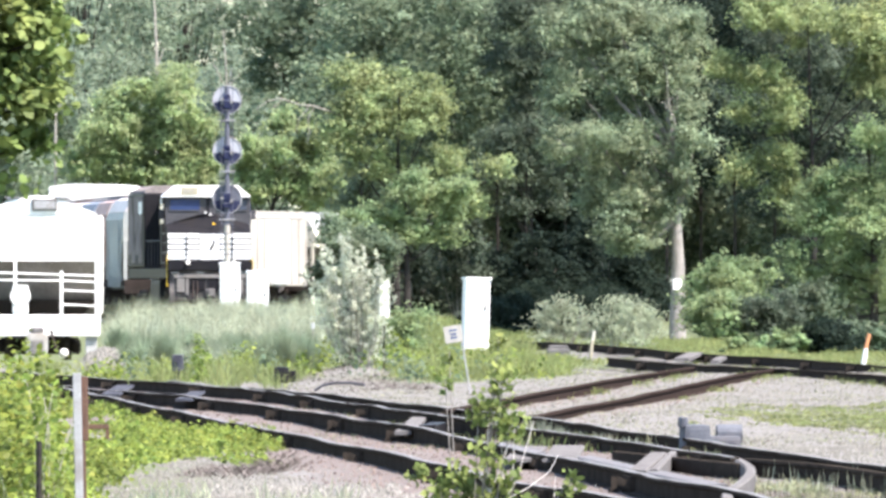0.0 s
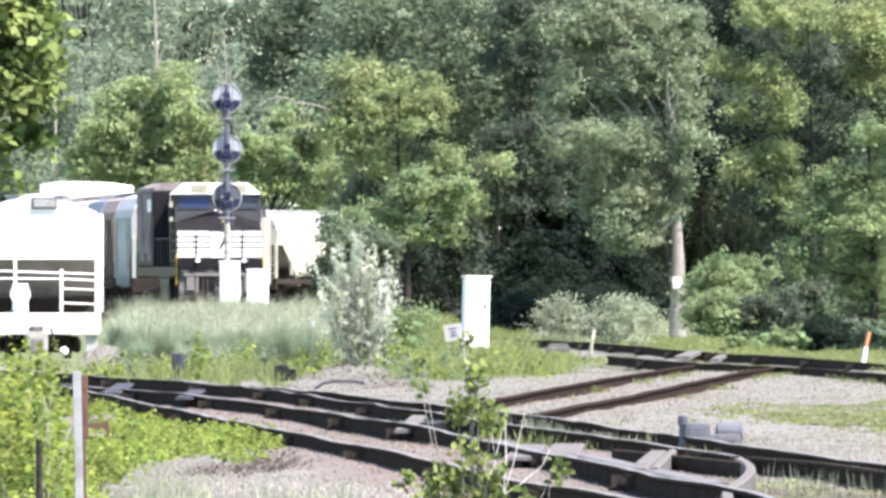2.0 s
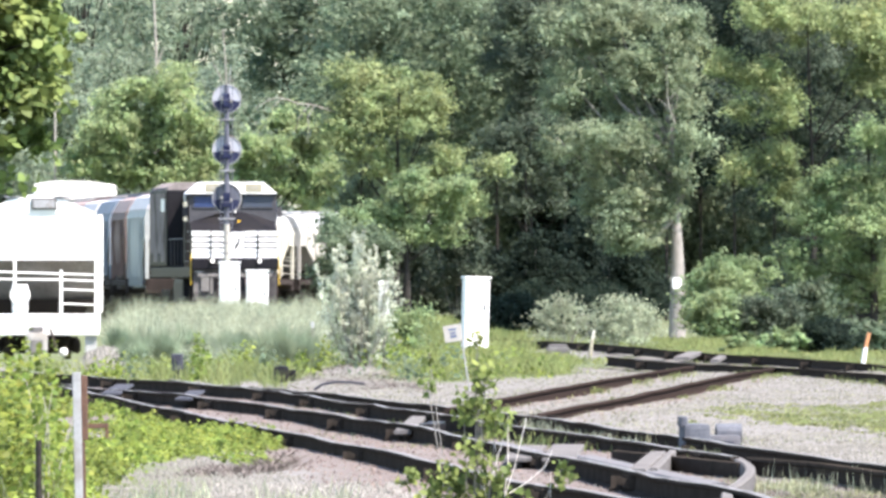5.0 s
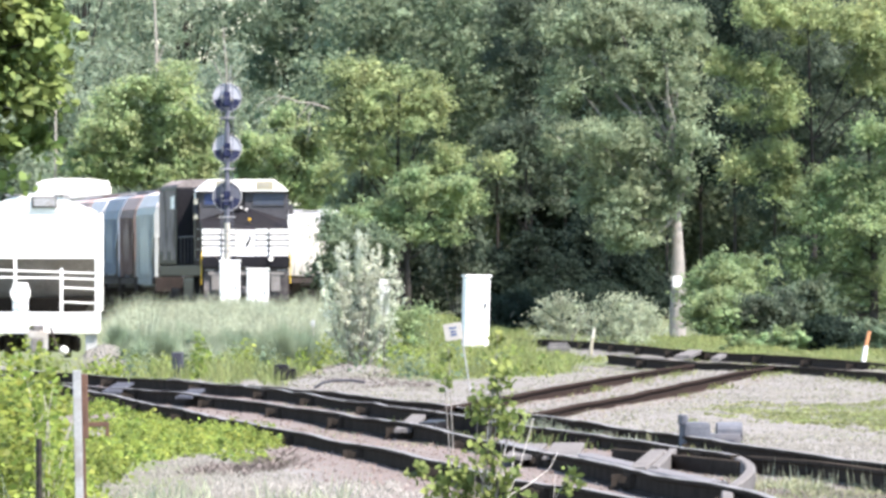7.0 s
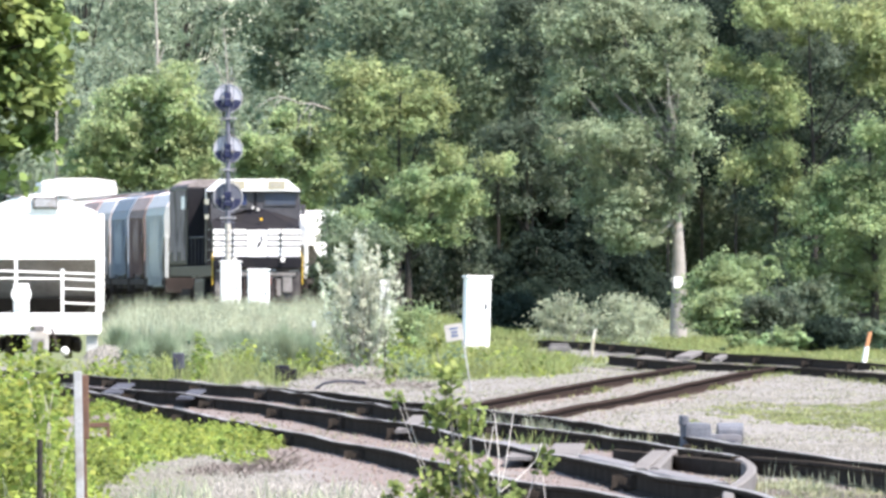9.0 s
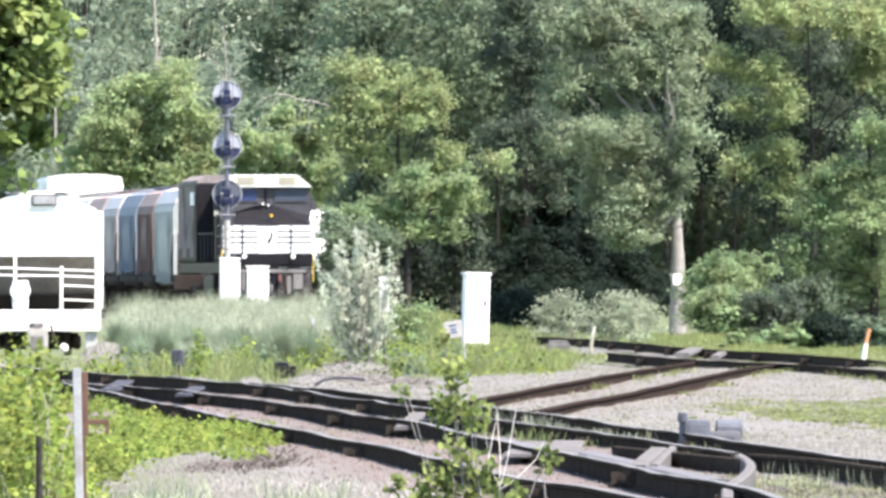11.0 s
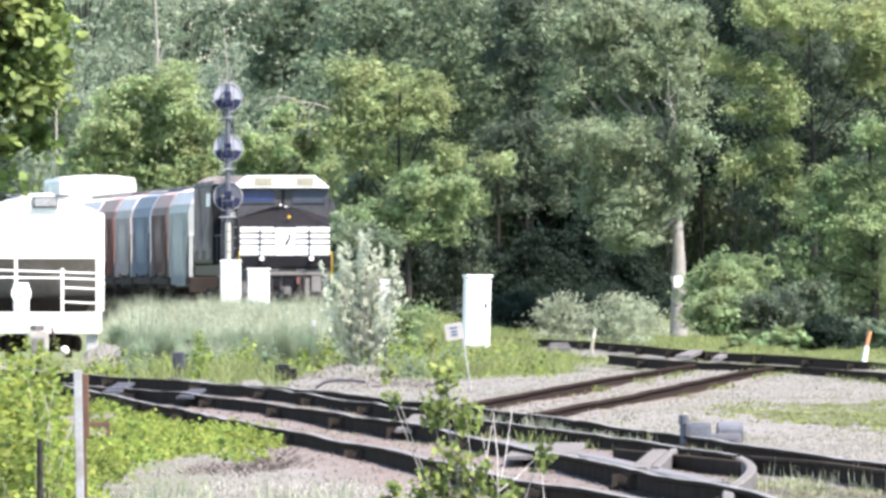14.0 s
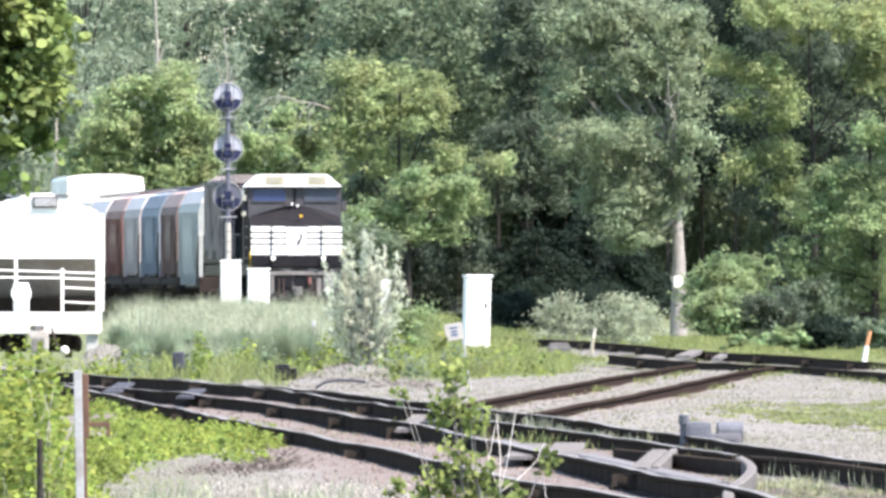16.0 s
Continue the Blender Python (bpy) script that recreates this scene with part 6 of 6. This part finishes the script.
for u, d, r, h in ((262, 262, 0.45, 0.92), (285, 264, 0.42, 0.88), (308, 268, 0.4, 0.85), (335, 272, 0.45, 0.85), (402, 270, 0.45, 0.86), (430, 268, 0.45, 0.84), (472, 264, 0.45, 0.92), (500, 261, 0.5, 0.98), (525, 262, 0.45, 0.92), (548, 266, 0.4, 0.8), (365, 276, 0.45, 0.8), (222, 282, 0.45, 0.7), (242, 272, 0.4, 0.75)):
    for k in range(3):
        e = d + rng.uniform(-3, 7)
        tussocks.append(((u + rng.normal(0, 7) - 784) * e / 26000, e, r * rng.uniform(0.6, 1.0), h * rng.uniform(0.75, 1.05)))
for k in range(46):
    e = rng.uniform(272, 330)
    tussocks.append((rng.uniform(-0.0208, -0.0088) * e, e, rng.uniform(0.3, 0.55), rng.uniform(0.65, 1.0)))
grass_mounds("grass_tussocks", "soft blue-green tussocks of tall grass before the siding", M["grass_sage"], tussocks, 141, 700)
rng = np.random.default_rng(140)
yy = rng.uniform(285, 415, 26000)
seeds = np.column_stack([rng.uniform(-0.0212, -0.0087, 26000) * yy, yy])
seeds = np.array([p for p in seeds if noise.noise((p[0] * 0.8, p[1] * 0.05, 9)) > -0.2])
lift = np.array([ground_z(x, y) + 1.02 * (0.8 + 0.45 * noise.noise((x * 0.7, y * 0.08, 101)) + 0.35 * noise.noise((x * 2.4, y * 0.2, 106))) for x, y in seeds]) * rng.uniform(0.6, 1.08, len(seeds))
heads = np.column_stack([seeds, lift])
tagged(quads_object("seed_heads", leaves(rng, heads, rng.normal(0, 1, heads.shape) + np.array([0, -0.3, 0.3]), 0.06, 0.45, 0.3), M["grass_pale"]), "soft pale seed heads of the tall grass", "grass", kind="stuff")
field("green_stalks", "fresh green stalks in front of the tall grass", M["grass_green"], 3500, 0.45, 0.006, (-0.0215, -0.0095, 228, 262), 108, 0.4, lambda x, y: noise.noise((x * 1.3, y * 0.08, 4)) > 0.12)
field("meadow_grass", "bright green grass around the relay cabinet", M["grass_green"], 22000, 0.4, 0.006, (-0.0065, 0.0085, 246, 320), 103, 0.42, lambda x, y: clear(x, y) and noise.noise((x * 1.2, y * 0.08, 33)) > -0.3)
field("meadow_grass", "sunlit grass along the foot of the wood", M["grass_green"], 24000, 0.27, 0.007, (0.0165, 0.032, 282, 400), 104, 0.5, lambda x, y: clear(x, y) and noise.noise((x * 0.9, y * 0.05, 35)) > 0.06 + max(0, x / y - 0.0245) * 60)
field("low_grass", "short grass at the foot of the wood", M["grass_olive"], 26000, 0.1, 0.008, (0.0165, 0.032, 270, 400), 129, 0.6, clear)
field("low_grass", "short grass beside the far rails", M["grass_green"], 12000, 0.16, 0.010, (0.002, 0.0175, 300, 420), 116, 0.4, clear)
field("meadow_grass", "grass patch on the gravel between the tracks", M["grass_olive"], 26000, 0.06, 0.007, (0.0165, 0.032, 160, 197), 105, 0.6, lambda x, y: 0.9 * noise.noise((x * 1.1, y * 0.07, 8)) + 1.3 * noise.noise((x * 5, y * 0.4, 9)) + (x / y - 0.021) * 120 + 0.42 - ((y - 178) / 14) ** 2 > 0)
field("dry_grass", "sparse dry grass stalks along the near rails", M["grass_pale"], 170, 0.20, 0.0019, (0.0208, 0.032, 112, 122), 106, 0.07)
field("dry_grass", "short bleached grass in front of the last rail", M["dead_straw"], 9000, 0.05, 0.007, (0.0195, 0.032, 98, 119), 124, 1.0)
field("dry_grass", "short straw-coloured grass in front of the last rail", M["grass_straw"], 6500, 0.075, 0.006, (0.0195, 0.032, 98, 119), 134, 0.6, lambda x, y: noise.noise((x * 3, y * 0.25, 71)) > -0.25)
field("dry_grass", "sparse grass stalks between the rails", M["grass_green"], 260, 0.16, 0.005, (0.004, 0.012, 142, 156), 109, 0.3)
field("meadow_grass", "green grass in front of the siding", M["grass_green"], 12000, 0.2, 0.006, (-0.032, -0.012, 205, 300), 107, 0.45, lambda x, y: clear(x, y) and noise.noise((x * 1.5, y * 0.09, 41)) > 0.02)
field("meadow_grass", "grass behind the relay cabinet", M["grass_green"], 18000, 0.4, 0.009, (-0.009, 0.006, 320, 560), 113, 0.3)
field("low_grass", "soft grass tufts on the near gravel", M["grass_pale"], 1100, 0.24, 0.005, (-0.0235, -0.0065, 99, 112), 114, 0.3, lambda x, y: noise.noise((x * 3, y * 0.3, 5)) > 0.1)
field("tall_weeds", "pale feathery stalks rising among the near weeds", M["grass_pale"], 260, 0.62, 0.003, (-0.0305, -0.0262, 86, 108), 131, 0.3, lambda x, y: noise.noise((x * 3.2, y * 0.2, 81)) > -0.05)
field("dead_litter", "grey-brown dead stalks lying on the near gravel", M["dead_straw"], 5600, 0.12, 0.007, (-0.0215, -0.0105, 124, 152), 121, 1.6, lambda x, y: y < 44200 / (390 - 5200 * (x / y + 0.024)) and gap(x, y, ("near_a",)) > 0.5 and noise.noise((x * 1.6, y * 0.15, 12)) > -0.25)
field("dead_litter", "dry stalks scattered over the gravel heap", M["dead_straw"], 2600, 0.08, 0.007, (-0.0105, -0.001, 228, 258), 123, 1.4, lambda x, y: noise.noise((x * 1.4, y * 0.12, 44)) > -0.1)
field("low_grass", "thin grass scattered over the verge", M["grass_green"], 14000, 0.13, 0.007, (-0.032, 0.010, 150, 260), 110, 0.45, lambda x, y: bank(x, y) < 0.6)


field("rail_grass", "thin grass tufts growing along the rails", M["grass_straw"], 2600, 0.18, 0.0045, (0.001, 0.031, 116, 175), 117, 0.18, lambda x, y: x / y < 0.0195 and gap(x, y, ("near_d",)) < 0.3 and noise.noise((x * 2.5, y * 0.4, 6)) > -0.1)
field("rail_grass", "green tufts growing beside the near rails", M["grass_green"], 5500, 0.17, 0.005, (-0.02, 0.03, 128, 175), 118, 0.25, lambda x, y: x / y < 0.0195 and gap(x, y, ("near_c", "near_d")) < 0.4 and noise.noise((x * 1.8, y * 0.3, 16)) > 0.12)
field("rail_grass", "green tufts growing along the far rails", M["grass_green"], 16000, 0.13, 0.007, (0.004, 0.032, 205, 330), 126, 0.3, lambda x, y: gap(x, y, ("far_g", "far_h", "link_e", "link_f")) < 0.45 and noise.noise((x * 1.6, y * 0.12, 51)) > 0.1)
field("rail_grass", "thin grey-green grass standing over the turnout rails", M["grass_pale"], 3200, 0.2, 0.004, (0.0022, 0.0128, 138, 172), 133, 0.25, lambda x, y: gap(x, y, ("near_d",)) < 0.35 and noise.noise((x * 2.2, y * 0.3, 61)) > -0.15)
field("gravel_grass", "sparse thin grass growing through the pale gravel", M["grass_straw"], 16000, 0.07, 0.005, (-0.012, 0.031, 140, 290), 119, 0.5, lambda x, y: bank(x, y) > 0.4 and noise.noise((x * 0.9, y * 0.1, 26)) > 0.0)


def weed_bed(name, label, mounds, leaf, size, density, seed, slim=0.75):
    """Broad weed leaves heaped over low mounds (x, y, half widths, height)."""
    rng = np.random.default_rng(seed)
    C, N = [], []
    for x, y, rx, ry, h in mounds:
        n = int(density * rx * (h + 0.3) * 100)
        d = unit(rng.normal(0, 1, (n, 3)))
        d[:, 2] = np.abs(d[:, 2])
        r = rng.uniform(0.55, 1.05, (n, 1))
        C.append(np.array([x, y, ground_z(x, y)]) + d * np.array([rx, ry, h]) * r)
        N.append(d * 0.5 + np.array([0.1, -0.3, 0.7]))
    return tagged(quads_object(name, leaves(rng, np.concatenate(C), np.concatenate(N), size, slim, 0.6, True), M[leaf]), label, "weeds", kind="stuff")


mounds = []
rng = np.random.default_rng(110)
for k in range(110):
    u, d = rng.uniform(-40, 118), rng.uniform(90, 112)
    mounds.append(((u - 784) * d / 26000, d, rng.uniform(0.10, 0.22), 0.3, rng.uniform(0.85, 1.35) * (1.0 if u < 92 else 0.6)))
for k in range(110):
    f = rng.random()
    u = 120 + 350 * f
    d0 = 105 + 30 * min(1, f / 0.42) + 14 * max(0, f - 0.42) / 0.58
    d = d0 + rng.random() * (26 - 14 * f)
    mounds.append(((u - 784) * d / 26000, d, rng.uniform(0.12, 0.3), 0.5, rng.uniform(0.15, 0.40) * (1.1 - 0.6 * f)))
for k in range(90):
    u = rng.uniform(110, 480)
    d = 39000 / (200 + 0.1986 * (u - 157)) - rng.uniform(2.5, 22)
    mounds.append(((u - 784) * d / 26000, d, rng.uniform(0.15, 0.3), 0.6, rng.uniform(0.06, 0.17)))
for k in range(150):
    u = rng.uniform(105, 400)
    d = rng.uniform(44200 / (357 - 0.2 * (u - 160)), 152)
    mounds.append(((u - 784) * d / 26000, d, rng.uniform(0.14, 0.26), 0.6, rng.uniform(0.05, 0.13)))
weed_bed("weeds", "bright yellow-green broad-leaved weeds beside the near rails", mounds, "leaf_weed", 0.050, 6.6, 111)
tufts = []
for k in range(44):
    d = rng.uniform(240, 270)
    tufts.append((rng.uniform(-0.0215, 0.004) * d, d, rng.uniform(0.15, 0.4), 0.5, rng.uniform(0.2, 0.6)))
sprays = []
for k in range(80):
    d = rng.uniform(240, 318)
    sprays.append((rng.uniform(-0.006, 0.0082) * d, d, rng.uniform(0.15, 0.35), 0.5, rng.uniform(0.15, 0.5)))
weed_bed("verge_weeds", "bright yellow-green weeds around the relay cabinet", sprays, "leaf_weed", 0.075, 1.2, 115)
clumps_ = []
for k in range(110):
    d = rng.uniform(228, 268)
    clumps_.append((rng.uniform(-0.031, -0.0085) * d, d, rng.uniform(0.12, 0.35), 0.5, rng.uniform(0.15, 0.55)))
for u, d, h in ((250, 250, 0.35), (372, 250, 0.6), (440, 252, 0.4), (352, 249, 0.8), (362, 250, 0.6), (345, 251, 0.5), (270, 249, 0.4), (500, 249, 0.5), (565, 250, 0.6), (590, 251, 0.8), (612, 252, 0.6), (548, 248, 0.5), (180, 246, 0.35)):
    clumps_.append(((u - 784) * d / 26000, d, 0.22, 0.4, h))
weed_bed("verge_weeds", "yellow-green weeds growing before the tall grass", [c for c in clumps_ if bank(c[0], c[1]) < 0.7], "leaf_weed", 0.075, 1.1, 118)
leafy = []
for u, d, r, h in ((352, 249, 0.16, 0.85), (345, 250, 0.14, 0.6), (364, 250, 0.14, 0.65), (275, 248, 0.2, 0.35), (292, 250, 0.16, 0.45), (415, 252, 0.16, 0.6), (440, 254, 0.2, 0.7), (535, 250, 0.16, 0.5), (572, 249, 0.18, 0.6), (596, 251, 0.2, 0.9), (618, 252, 0.16, 0.6), (690, 256, 0.2, 0.8), (712, 258, 0.22, 0.7), (175, 246, 0.3, 0.3), (205, 247, 0.25, 0.3), (740, 262, 0.2, 0.5)):
    leafy.append(((u - 784) * d / 26000, d, r, 0.3, h))
weed_bed("verge_weeds", "leafy yellow-green weed plants standing before the tall grass", leafy, "leaf_weed", 0.075, 6.0, 142)
for u, d, h in ((300, 262, 0.5), (352, 258, 0.4), (405, 262, 0.6), (478, 260, 0.62), (530, 262, 0.5), (330, 266, 0.6)):
    tufts.append(((u - 784) * d / 26000, d, 0.3, 0.5, h))
weed_bed("verge_weeds", "clumps of green weeds among the verge grass", tufts, "leaf_mid", 0.09, 1.4, 112)


# ---------------------------------------------------------------- ballast stones
def stones(name, label, count, region, size, seed, keep, mat="stone"):
    """Loose angular stones lying on the ground."""
    rng = np.random.default_rng(seed)
    y = rng.uniform(region[2], region[3], count)
    xy = np.column_stack([rng.uniform(region[0], region[1], count) * y, y])
    xy = np.array([p for p in xy if keep(*p)])
    n = len(xy)
    base = np.array([(1, 0, -0.5), (0, 1, -0.5), (-1, 0, -0.5), (0, -1, -0.5), (0, 0, 1)], dtype=float)
    z = np.array([ground_z(x, yy) for x, yy in xy])
    s = size * rng.uniform(0.4, 1.3, (n, 1, 1)) * rng.uniform(0.6, 1.2, (n, 5, 1))
    a = rng.uniform(0, 6.28, n)
    rot = np.zeros((n, 3, 3))
    rot[:, 0, 0], rot[:, 0, 1], rot[:, 1, 0], rot[:, 1, 1], rot[:, 2, 2] = np.cos(a), -np.sin(a), np.sin(a), np.cos(a), 0.75
    v = np.einsum("nij,nkj->nki", rot, base[None] * s) + np.column_stack([xy, z])[:, None, :]
    tri = np.array([(0, 1, 4), (1, 2, 4), (2, 3, 4), (3, 0, 4)])
    f = (np.arange(n)[:, None, None] * 5 + tri[None]).reshape(-1, 3)
    me = bpy.data.meshes.new(name)
    me.from_pydata(v.reshape(-1, 3).tolist(), [], f.tolist())
    me.materials.append(M[mat])
    return tagged(new(name, me), label, "ballast", kind="stuff")


stones("ballast", "pale grey crushed stone ballast around the near rails", 32000, (-0.031, 0.031, 98, 150), 0.028, 120, lambda x, y: (bank(x, y) > 0.3 or (y < 128 and -0.026 < x / y < -0.004)) and gap(x, y, ("near_a", "near_b", "near_c")) > 1.05)
stones("rubble", "coarse pale stones on the near verge", 3600, (-0.016, 0.004, 99, 119), 0.042, 128, lambda x, y: gap(x, y, ("near_a",)) > 0.45 and noise.noise((x * 1.8, y * 0.2, 71)) > -0.15, "stone_pale")
stones("rubble", "pale rubble heap near the standing car", 1500, (-0.0243, -0.0208, 255, 285), 0.07, 123, lambda x, y: True)
stones("ballast", "rust-stained brown ballast between the near rails", 20000, (-0.031, 0.031, 98, 245), 0.028, 122, lambda x, y: gap(x, y, ("near_a", "near_b", "near_c")) < 1.15 or gap(x, y, ("link_e", "link_f")) < 0.5, "stone_brown")
stones("chippings", "pale stone chips scattered between the near rails", 5200, (-0.024, 0.031, 98, 170), 0.026, 127, lambda x, y: gap(x, y, ("near_a", "near_b", "near_c", "near_d")) < 1.3 and noise.noise((x * 2.2, y * 0.25, 61)) > 0.05)
stones("ballast", "pale grey crushed stone ballast round the connecting track", 29000, (-0.020, 0.031, 145, 300), 0.034, 121, lambda x, y: bank(x, y) > 0.3 and gap(x, y, ("link_e", "link_f")) > 0.4 + 0.3 * noise.noise((x * 2, y * 0.3, 4)) and gap(x, y, ("near_a", "near_b", "near_c")) > 1.05)


# ---------------------------------------------------------------- what moves
def motions():
    rows = {v: [] for v in [loco] + train}
    for k in range(0, 33):
        t = k * 0.5
        front = SPEED * (16 - t)
        for i, v in enumerate([loco] + train):
            q0 = front if i == 0 else front + ENGINE_LEN + sum(CAR_LEN[:i - 1])
            n = ENGINE_LEN if i == 0 else CAR_LEN[i - 1]
            ax, ay, _ = line_point(q0 + n * 0.15)
            bx, by, _ = line_point(q0 + n * 0.85)
            yaw = -math.degrees(math.atan2(bx - ax, by - ay))
            if i == 0:
                m = Matrix.Translation((ax, ay, LOCO_Z)) @ Matrix.Rotation(radians(yaw), 4, "Z") @ Matrix.Translation((0, -n * 0.15, 0))
            else:
                m = Matrix.Translation(((ax + bx) / 2, (ay + by) / 2, LOCO_Z)) @ Matrix.Rotation(radians(yaw), 4, "Z")
            rows[v].append((t, m))
    for v, r in rows.items():
        walk(v, r)
    sway = [(0, 872), (0.5, 794), (1, 856), (1.5, 802), (2, 835), (2.5, 829), (3, 849), (3.5, 831), (4, 794), (4.8, 850), (5.6, 815), (6.3, 802), (6.5, 856), (7, 871), (7.5, 865), (8, 752), (8.5, 801), (9, 794), (9.8, 850), (10.6, 800), (11.3, 826), (11.5, 862), (12, 780), (12.5, 841), (13, 897), (13.5, 922), (14, 788), (14.5, 866), (15, 862), (15.5, 877), (16, 801)]
    walk(shrub, [(t, pose(sx, sy, sz, 0, (x - 840) * 0.2, 0)) for t, x in sway])
    walk(bare, [(t, pose(sx, sy, sz, 0, (x - 840) * 0.1, 0)) for t, x in sway])
    tips = [(0, 10), (0.5, 4), (1, 0), (1.5, -16), (2, -22), (2.5, 0), (3, 8), (3.5, 10), (4, 14), (5, 2), (6.5, 8), (7, 8), (7.5, 0), (8, 2), (8.5, 2), (9, 6), (10, -6), (11.5, 6), (12, 0), (12.5, 8), (13, 4), (13.5, 8), (14, 4), (14.5, 12), (15, 6), (15.5, 10), (16, 16)]
    walk(near_tree, [(t, pose(nx, ny, 0, 0, x * 0.035, 0)) for t, x in tips])
    lean = [(0, -7), (0.5, -3), (1, -1), (1.5, -2), (2, -2), (3, -1), (4, -1), (6.5, -2), (7, 0), (8, -1), (9, -1), (11.5, -1), (12.5, 0), (13.5, 0), (14.5, 1), (15.2, 0), (16, 2)]
    walk(silver_bush, [(t, pose(*silver_bush.location, 0, a, 0)) for t, a in lean])


motions()
